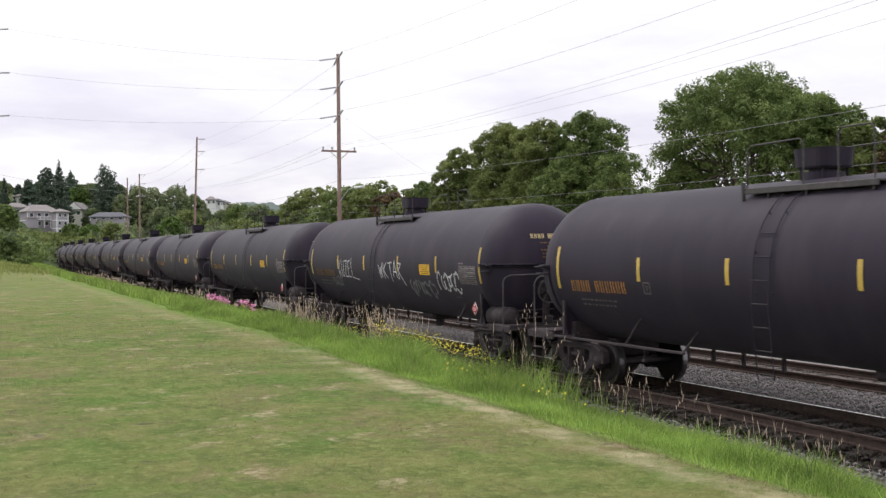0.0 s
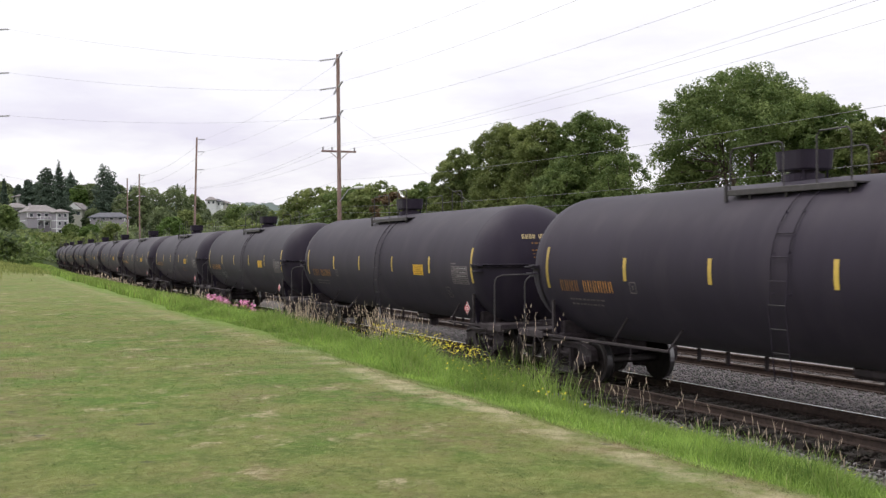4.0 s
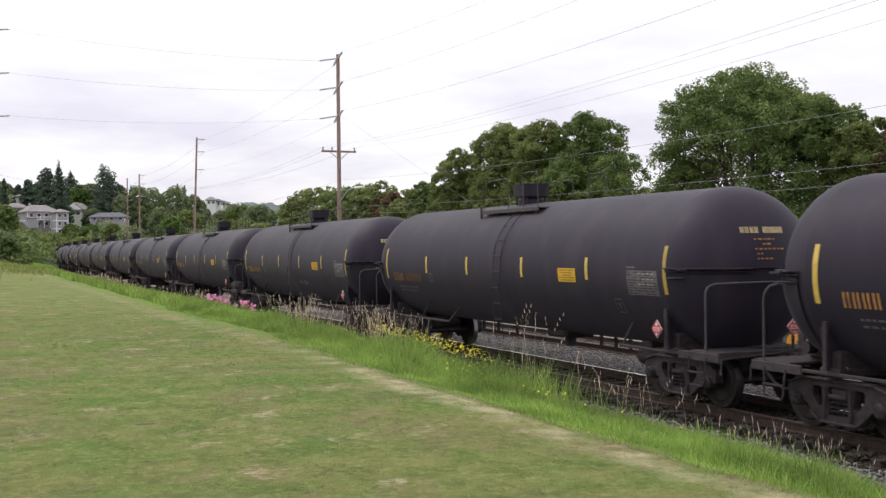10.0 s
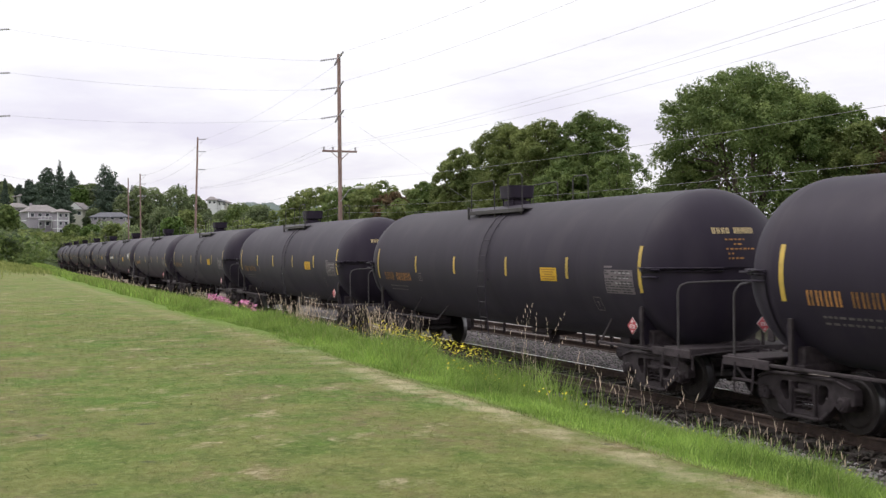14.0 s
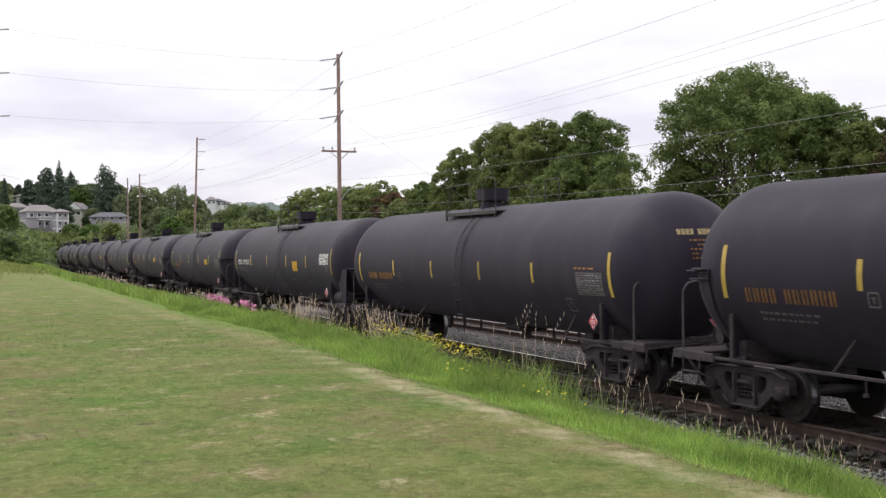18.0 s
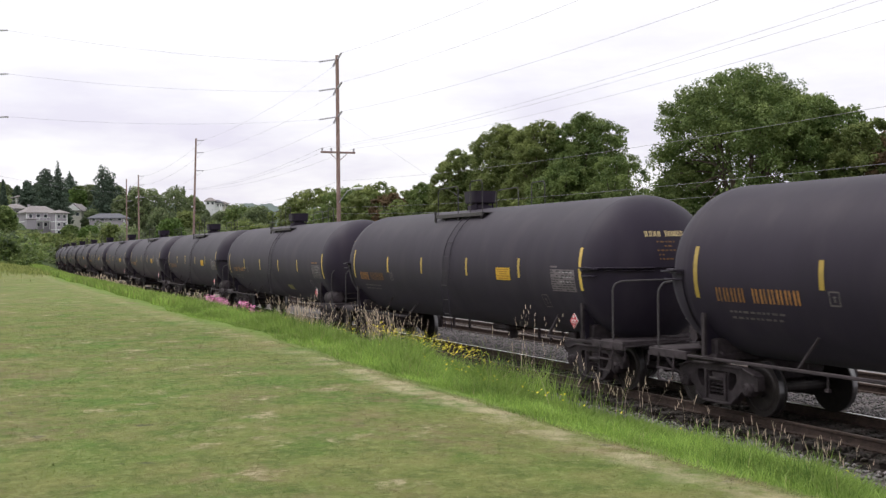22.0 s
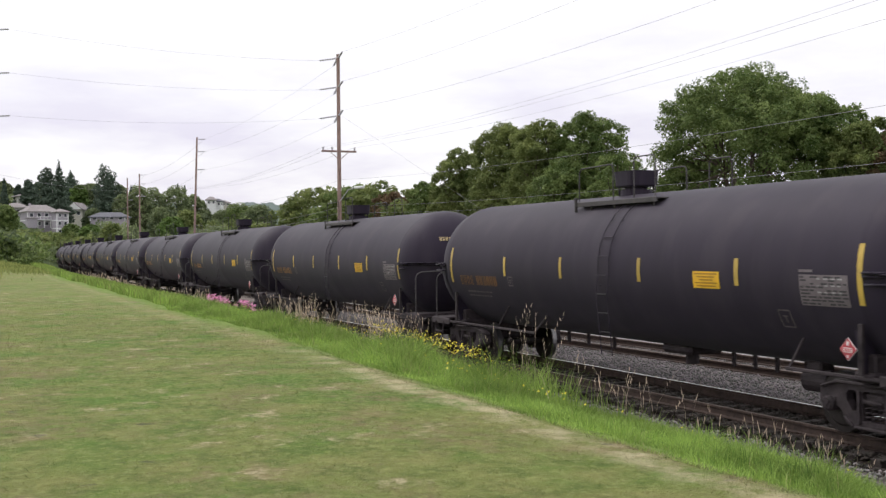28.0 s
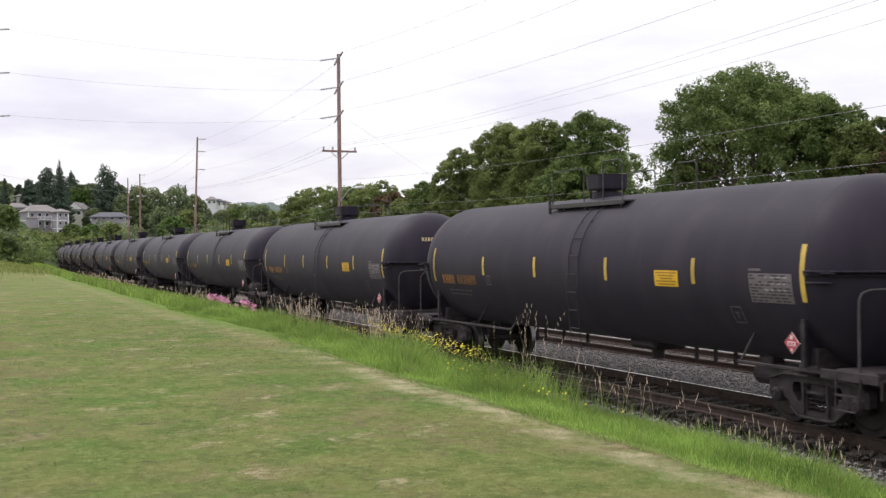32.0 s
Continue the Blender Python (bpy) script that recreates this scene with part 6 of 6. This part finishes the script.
def parked_car(x, y):
    """An orange hatchback seen from its side; x, y is the middle of its near side."""
    thing = empty("parked_car", Matrix.Translation((x, y + 0.86, float(ground_z(x, y + 0.86)))))

    def profile(name, pts, half, mat, parent, label="", bevel=0.0):
        bm = bmesh.new()
        f = bm.faces.new([bm.verts.new((u, -half, z)) for u, z in pts])
        r = bmesh.ops.extrude_face_region(bm, geom=[f])
        for g in r["geom"]:
            if isinstance(g, bmesh.types.BMVert):
                g.co.y += 2 * half
        bmesh.ops.recalc_face_normals(bm, faces=bm.faces)
        if bevel:
            bmesh.ops.bevel(bm, geom=list(bm.edges), offset=bevel, segments=2, affect="EDGES")
        return part(name, bm, mat, parent, label)

    profile("body", [(-2.10, 0.30), (-2.16, 0.55), (-2.10, 0.78), (-1.10, 0.92), (1.55, 0.95), (2.08, 0.90), (2.14, 0.55), (2.08, 0.28)], 0.86, M_ORANGE, thing, "orange painted lower body", 0.05)
    cabin = profile("cabin", [(-1.15, 0.90), (-0.45, 1.42), (1.20, 1.46), (1.95, 0.93)], 0.74, M_ORANGE, thing, "", 0.05)
    for a, b, c, d in ((-0.92, -0.38, 0.30, -0.86), (0.38, 0.38, 1.10, 1.10), (1.18, 1.18, 1.62, 1.30)):
        bm = bmesh.new()
        add_quad(bm, [(a, -0.752, 0.96), (c, -0.752, 0.96), (max(c, d) if d > 0 else c, -0.748, 1.36), (b, -0.748, 1.36)])
        part("side_window", bm, M_CARGLASS, cabin, "pale side window with the reflected sky in its colour")
    for u in (-1.32, 1.32):
        bm = bmesh.new()
        add_rod(bm, (u, -0.88, 0.32), (u, -0.66, 0.32), 0.32, 24)
        tyre = part("wheel", bm, M_INK, thing)
        bm = bmesh.new()
        add_rod(bm, (u, -0.895, 0.32), (u, -0.87, 0.32), 0.20, 18)
        part("rim", bm, M_INSUL, tyre)
    box_part("trim_strip", (0.0, -0.865, 0.62), (3.4, 0.02, 0.05), M_TEAL, thing)
    box_part("headlight", (-2.08, -0.62, 0.66), (0.08, 0.30, 0.14), M_TRIM, thing, 0.02)
    return tagged(thing, "orange car with pale windows parked beyond the tracks", "car")


# Pale panes: the reflected sky is put into their base colour.
M_CARGLASS = material("sky_toned_glass", (0.55, 0.62, 0.62), 0.15, noise_scale=3, spread=0.05, bump=0.0)
M_TEAL = material("teal_trim", (0.06, 0.22, 0.20), 0.4, noise_scale=3, spread=0.05, bump=0.0)
parked_car(-23.05, 21.6)

# ---- ballast, grass and flowers ----


def scatter_stones(n, seed, bands, mat, label):
    """Broken stones between the given distances across, thinning out along the line."""
    rng = np.random.default_rng(seed)
    s = -42 + 46 * rng.random(n) ** 0.75
    pick = rng.integers(0, len(bands), n)
    lo, hi = np.array(bands)[pick].T
    v = rng.uniform(lo, hi)
    size = rng.uniform(0.018, 0.042, n)
    x, y = place(s, v)
    z = ground_z(x, y) + 0.02
    off = ACROSS_BY * v - TRACK_Y
    inner = (np.abs(off) < 1.35) | (np.abs(off - SPACING) < 1.35)
    z = np.where(inner, np.where(v > 14, -0.185, -0.195) + rng.uniform(-0.02, 0.015, n), np.maximum(z, np.where(v > 13.8, -0.185, -0.30) + rng.uniform(-0.03, 0.02, n)))
    octa = np.array([(1, 0, 0), (-1, 0, 0), (0, 1, 0), (0, -1, 0), (0, 0, 0.8), (0, 0, -0.8)])
    tri = np.array([(0, 2, 4), (2, 1, 4), (1, 3, 4), (3, 0, 4), (2, 0, 5), (1, 2, 5), (3, 1, 5), (0, 3, 5)])
    jit = octa[None] * rng.uniform(0.6, 1.3, (n, 6, 1)) + rng.normal(size=(n, 6, 3)) * 0.18
    a = rng.uniform(0, 6.28, n)
    c, sn = np.cos(a)[:, None], np.sin(a)[:, None]
    vx = (jit[..., 0] * c - jit[..., 1] * sn) * size[:, None] + x[:, None]
    vy = (jit[..., 0] * sn + jit[..., 1] * c) * size[:, None] + y[:, None]
    vz = jit[..., 2] * size[:, None] + z[:, None]
    ob = big_mesh("ballast_stones", np.stack([vx, vy, vz], -1).reshape(-1, 3), (tri[None] + np.arange(n)[:, None, None] * 6).reshape(-1, 3), mat)
    tagged(ob, label, "ballast", kind="stuff")


def blades(name, x, y, height, width, lean, mat, label, seed, z=None, cat="grass", joints=True):
    rng = np.random.default_rng(seed)
    n = len(x)
    z = (ground_z(x, y) if z is None else z) - 0.01
    a = rng.uniform(0, 6.28, n)
    dx, dy = np.cos(a) * width / 2, np.sin(a) * width / 2
    b = rng.uniform(0, 6.28, n)
    lx, ly = np.cos(b) * lean * height, np.sin(b) * lean * height
    rows = []
    for f, w in (((0, 1.0), (0.55, 0.8), (1.0, 0.12)) if joints else ((0, 1.0), (1.0, 0.3))):
        px, py, pz = x + lx * f ** 1.8, y + ly * f ** 1.8, z + height * f * (1 - 0.25 * lean * f)
        rows += [np.stack([px - dx * w, py - dy * w, pz], -1), np.stack([px + dx * w, py + dy * w, pz], -1)]
    verts = np.stack(rows, 1).reshape(-1, 3)
    q = np.array([(0, 1, 3, 2), (2, 3, 5, 4)] if joints else [(0, 1, 3, 2)])
    ob = big_mesh(name, verts, (q[None] + np.arange(n)[:, None, None] * len(rows)).reshape(-1, 4), mat)
    return tagged(ob, label, cat, kind="stuff")


def bank_edge(s):
    """Where the uncut grass begins, metres across from the camera's line."""
    return 4.86 + 0.14 * np.clip(7 - np.abs(s), 0, 3) + 0.3 * smoothstep(7.5, 10.5, np.abs(s)) + 0.012 * np.minimum(np.abs(s), 45) + 0.12 * np.sin(s * 0.55) + 0.07 * np.sin(s * 1.7 + 1)


def grow():
    rng = np.random.default_rng(21)
    # uncut grass on the bank, thinner but broader-bladed with distance
    n = 150000
    s = -2 - 30 * rng.random(n) ** 1.1
    far = smoothstep(9, 14, -s)
    far_edge = 8.95 + 0.22 * np.sin(s * 1.9) + 0.15 * np.sin(s * 4.1 + 1) + 0.85 * smoothstep(12, 18, -s) + 0.3 * (1 - smoothstep(10, 12.5, -s))
    v = bank_edge(s) + (far_edge - bank_edge(s)) * rng.random(n) ** 0.92
    x, y = place(s, v)
    h = rng.uniform(0.16, 0.44, n) * (0.75 + 0.35 * np.sin(s * 1.3 + v * 2) * np.sin(v * 1.1 + s * 0.4)) * np.clip((v - bank_edge(s)) / 0.8, 0.30, 1)
    tuft = np.sin(s * 5.1 + 2 * np.sin(v * 3.3)) * np.sin(v * 4.7 + 1.5 * np.sin(s * 2.9))
    h = h * (0.62 + 0.38 * far) * (1 + 0.6 * tuft) * (1 - 0.15 * smoothstep(7.6, 8.8, v) * (1 - smoothstep(12, 18, -s)))
    h = h * (1 + 0.75 * np.exp(-((s + 12.4) / 1.1) ** 2) * smoothstep(6.6, 7.8, v))
    lush = 0.5 + 0.5 * np.sin(s * 2.3 + v * 1.4) * np.sin(v * 2.9 - s * 0.7)
    dark = rng.random(n) < 0.30 * lush
    wide = 0.0058 * (1 + np.abs(s) / 18)
    lean = rng.uniform(0.1, 1.0, n)
    blades("uncut_grass", x[~dark], y[~dark], h[~dark], wide[~dark], lean[~dark], M_GRASS, "bright green uncut grass on the bank", 22)
    blades("uncut_grass", x[dark], y[dark], h[dark] * 0.95, wide[dark], lean[dark], M_GRASS_D, "darker green uncut grass in tufts on the bank", 32)
    pale = rng.random(n) < 0.015 + 0.035 * far
    blades("dry_blades", x[pale] + 0.03, y[pale], h[pale] * 1.1, 0.0042 * (1 + np.abs(s[pale]) / 18), rng.uniform(0.2, 0.9, int(pale.sum())), M_STRAW, "pale dry blades among the uncut grass", 29)
    # a thicker fringe on the shoulder close by
    n = 9000
    s = -6.3 - 5.7 * rng.random(n)
    v = 8.05 + 0.75 * rng.random(n) + 0.18 * np.sin(s * 2.1) * np.sin(s * 0.9 + 1)
    blades("uncut_grass", *place(s, v), rng.uniform(0.12, 0.30, n), np.full(n, 0.0085), rng.uniform(0.2, 1.1, n), M_GRASS, "bright green fringe of grass beside the gravel", 34)
    # a scatter of green in the gravel beyond it
    n = 5000
    s = -5 - 9 * rng.random(n)
    v = 8.7 + 1.1 * rng.random(n) ** 2.2
    ok = np.sin(s * 3.7 + 1.3) * np.sin(s * 1.3 + v * 2.0) > 0.1
    s, v = s[ok], v[ok]
    blades("gravel_weeds", *place(s, v), rng.uniform(0.05, 0.20, len(s)), np.full(len(s), 0.008), rng.uniform(0.2, 0.9, len(s)), M_GRASS, "sparse green weeds in the gravel", 33)
    n = 16000
    s, v = rng.normal(-92, 9, n), rng.uniform(-9, 7.2, n)
    x, y = place(s, v)
    blades("rough_grass", x, y, rng.uniform(0.15, 0.45, n), np.full(n, 0.05), rng.uniform(0.1, 0.6, n), M_ROUGH, "long rough grass beyond the mown lawn", 30)
    n = 42000
    s = -30 - 110 * rng.random(n) ** 1.25
    v = bank_edge(s) + (10.0 - 2.4 * smoothstep(45, 75, -s) - bank_edge(s)) * rng.random(n)
    x, y = place(s, v)
    h = rng.uniform(0.2, 0.48, n) * (1 + 0.7 * smoothstep(70, 120, -s))
    blades("uncut_grass", x, y, h, 0.018 * np.abs(s) / 25, rng.uniform(0.1, 0.6, n), M_GRASS, "uncut grass on the bank farther along the line", 23)
    pale = rng.random(n) < 0.3
    blades("dry_blades", x[pale] + 0.1, y[pale], h[pale] * 1.05, 0.014 * np.abs(s[pale]) / 25, rng.uniform(0.1, 0.7, int(pale.sum())), M_ROUGH, "yellowing blades among the far uncut grass", 31)
    # mown lawn
    n = 330000
    s = -3.0 - 43 * rng.random(n) ** 2.1
    v = -9.0 * smoothstep(12, 50, -s) * rng.random(n) - 0.5 + 6.1 * rng.random(n)
    keep = v < bank_edge(s) + 0.1
    s, v = s[keep], v[keep]
    dist = np.hypot(s, v)
    blades("mown_grass", *place(s, v), rng.uniform(0.016, 0.044, len(s)) * (1 - 0.5 * smoothstep(15, 45, dist)), 0.0030 * (0.6 + dist / 8), rng.uniform(1.0, 2.4, len(s)), M_BLADE, "short mown lawn grass", 24, joints=False)
    n = 5000
    s, v = -4.5 - 30 * rng.random(n) ** 1.7, -0.5 + 6.0 * rng.random(n)
    spots_ok = (np.sin(s * 1.9 + np.cos(v * 2.3) * 2) * np.sin(v * 2.7 + s * 0.8) > 0.25) | (np.abs(v - bank_edge(s) + 0.5) < 0.3)
    s, v = s[spots_ok], v[spots_ok]
    blades("dry_clippings", *place(s, v), rng.uniform(0.012, 0.03, len(s)), 0.005 * (0.6 + np.hypot(s, v) / 9), rng.uniform(0.6, 1.6, len(s)), M_STRAW, "dry straw-coloured clippings in the lawn", 25)
    # dry seed stalks beside the ballast
    groups = [(-27.4, 2.4, 9.6, 0.3, 170, 1.25), (-21.0, 1.7, 9.5, 0.3, 130, 1.25), (-40, 4, 9.6, 0.4, 110, 0.95), (-13.0, 0.7, 8.7, 0.3, 16, 1.45),
              (-11.2, 0.9, 9.0, 0.35, 26, 0.95), (-9.0, 1.4, 9.9, 0.35, 26, 0.65), (-7.6, 0.7, 10.1, 0.3, 14, 0.6), (-67, 14, 9.3, 0.8, 300, 0.8)]
    s = np.concatenate([rng.normal(a, b * 0.6, n) for a, b, c, d, n, h in groups])
    v = np.concatenate([rng.normal(c, d, n) for a, b, c, d, n, h in groups])
    h = np.concatenate([h * rng.uniform(0.65, 1.2, n) for a, b, c, d, n, h in groups])
    x, y = place(s, v)
    lean = rng.uniform(0.05, 0.45, len(s))
    blades("seed_stalks", x, y, h, 0.003 + np.abs(s) * 0.00016, lean, M_SEED, "pale dry grass stalks beside the track", 26)
    # feathery heads on the stalks
    rng2 = np.random.default_rng(26)
    rng2.uniform(0, 6.28, len(s))
    b = rng2.uniform(0, 6.28, len(s))
    hx, hy, hz = [], [], []
    for f in (0.78, 0.84, 0.90, 0.96):
        hx.append(x + np.cos(b) * lean * h * f ** 1.8), hy.append(y + np.sin(b) * lean * h * f ** 1.8)
        hz.append(ground_z(x, y) + h * f * (1 - 0.25 * lean * f))
    blades("seed_heads", np.concatenate(hx), np.concatenate(hy), np.full(len(s) * 4, 0.075), np.tile(0.009 + np.abs(s) * 0.00035, 4), np.full(len(s) * 4, 0.3), M_SEED,
           "feathery tan seed heads of tall grass", 27, np.concatenate(hz))
    # fresh green stalks
    bunches = [(-12.2, 0.50, 8.5, 0.25, 230, 0.75), (-10.6, 0.35, 8.6, 0.2, 150, 0.42), (-8.9, 0.3, 8.75, 0.15, 130, 0.34), (-13.2, 0.5, 8.8, 0.25, 60, 0.95), (-11.2, 0.4, 8.4, 0.25, 90, 0.55), (-8.35, 0.10, 10.35, 0.07, 46, 0.42), (-14.6, 1.2, 9.0, 0.3, 60, 0.7),
               (-20, 3, 9.2, 0.3, 60, 0.7), (-9.6, 0.5, 9.3, 0.2, 40, 0.35)]
    s, v = (np.concatenate([rng.normal(b[k], b[k + 1], b[4]) for b in bunches]) for k in (0, 2))
    h = np.concatenate([b[5] * rng.uniform(0.55, 1.25, b[4]) for b in bunches])
    x, y = place(s, v)
    blades("green_stalks", x, y, h, np.full(len(s), 0.010), rng.uniform(0.05, 0.6, len(s)), M_GRASS, "tall green grass stalks beside the track", 28)


def flowers(name, s, v, z, size, mat, label, seed, petals=6):
    """Small open flowers: a ring of petals tilted about."""
    rng = np.random.default_rng(seed)
    verts, quads = [], []
    x, y = place(np.array(s), np.array(v))
    for px, py, pz in zip(x, y, ground_z(x, y) + np.array(z)):
        n = Vector((rng.normal() * 0.6, -0.6 + rng.normal() * 0.5, 1.0)).normalized()
        a = n.orthogonal().normalized()
        b = n.cross(a)
        c = Vector((px, py, pz))
        for k in range(petals):
            t, w = 6.283 * k / petals, 0.42
            r = size * rng.uniform(0.8, 1.2)
            i = len(verts)
            verts += [c, c + (a * math.cos(t - w) + b * math.sin(t - w)) * r * 0.7 + n * r * 0.25, c + (a * math.cos(t) + b * math.sin(t)) * r + n * r * 0.2,
                      c + (a * math.cos(t + w) + b * math.sin(t + w)) * r * 0.7 + n * r * 0.25]
            quads.append((i, i + 1, i + 2, i + 3))
    ob = big_mesh(name, np.array([tuple(p) for p in verts]), np.array(quads), mat)
    return tagged(ob, label, "flowers", kind="stuff")


# Lighter copy of the stone; the open sky's light is in its colour.
M_STONE_L = material("pale_ballast_stone", (0.30, 0.262, 0.275), 0.9, noise_scale=9, spread=0.3, bump=0.3, island=0.65)
# Rusty stone, its colour lowered further to hold the shade under the cars.
M_STONE_D = material("rusty_shaded_ballast", (0.045, 0.034, 0.030), 0.9, noise_scale=9, spread=0.35, bump=0.3, island=0.6)
scatter_stones(18000, 8, ((8.85, 11.1),), M_STONE_L, "pale broken stone on the shoulder of the railway")
scatter_stones(28000, 9, ((13.8, 16.2), (13.8, 16.2), (16.0, 19.0)), M_STONE, "loose grey ballast stones along the tracks")
scatter_stones(30000, 10, ((10.9, 13.9),), M_STONE_D, "rusty ballast stones in the used track, darkened as the cars' shade")
grow()
rng_f = np.random.default_rng(40)
spots_f = [(-17.6, 1.2, 8.7, 0.4, 420, 0.46, 0.72), (-16.0, 0.6, 8.9, 0.25, 150, 0.46, 0.68), (-18.5, 1.6, 7.6, 0.7, 60, 0.26, 0.42), (-12.5, 1.0, 7.4, 0.6, 34, 0.22, 0.34),
           (-10.2, 0.7, 7.2, 0.5, 14, 0.22, 0.32), (-8.6, 0.30, 8.7, 0.12, 9, 0.18, 0.26), (-7.6, 0.25, 8.9, 0.12, 6, 0.18, 0.24), (-13.6, 1.0, 7.6, 0.6, 26, 0.22, 0.34), (-23, 2.5, 7.9, 0.6, 50, 0.25, 0.40)]
flowers("buttercups", np.concatenate([rng_f.normal(a, b, n) for a, b, c, d, n, lo, hi in spots_f]), np.concatenate([rng_f.normal(c, d, n) for a, b, c, d, n, lo, hi in spots_f]),
        np.concatenate([rng_f.uniform(lo, hi, n) for a, b, c, d, n, lo, hi in spots_f]), 0.018, M_BUTTER, "yellow buttercups in the uncut grass", 41)
flowers("pink_blossoms", np.concatenate([rng_f.normal(-35.0, 0.75, 120), rng_f.normal(-31.0, 0.28, 60)]), np.concatenate([rng_f.normal(8.75, 0.15, 120), rng_f.normal(8.75, 0.15, 60)]),
        rng_f.uniform(0.48, 0.74, 180), 0.075, M_PINK, "pink wild flowers in the uncut grass", 42)


def car_along(centre, t):
    """Where a car's centre stands at t seconds, along the line; the train slows very gently."""
    return centre + 13.3621 * t - 0.0038995 * t * t


def motions():
    times = [2.0 * k for k in range(17)]
    for car, centre in zip(TRAIN, CENTRES):
        rows = []
        for t in times:
            x, y, th = line(car_along(centre, t))
            rows.append((t, Matrix.Translation((float(x), float(y), 0)) @ Matrix.Rotation(float(th), 4, "Z")))
        walk(car, rows)
    # all wheels turn alike: one front and one rear wheelset are keyed, the rest share their turning
    sets = [w for car in TRAIN for truck in car.children if truck.name.startswith("truck") for w in truck.children if w.name.startswith("wheelset")]
    for sd in (-1, 1):
        mine = [w for w in sets if w.location.x * sd > 0]
        first = mine[0]
        spot = first.location.copy()
        rows = []
        for k in range(32 * FPS + 1):
            t = k / FPS
            rows.append((t, Matrix.Translation(spot) @ Matrix.Rotation(car_along(0.0, t) / WHEEL_R, 4, "Y")))
        walk(first, rows)
        for w in mine[1:]:
            w.rotation_mode = "QUATERNION"
            w.animation_data_create()
            w.animation_data.action = first.animation_data.action
            w.animation_data.action_slot = first.animation_data.action_slot


motions()
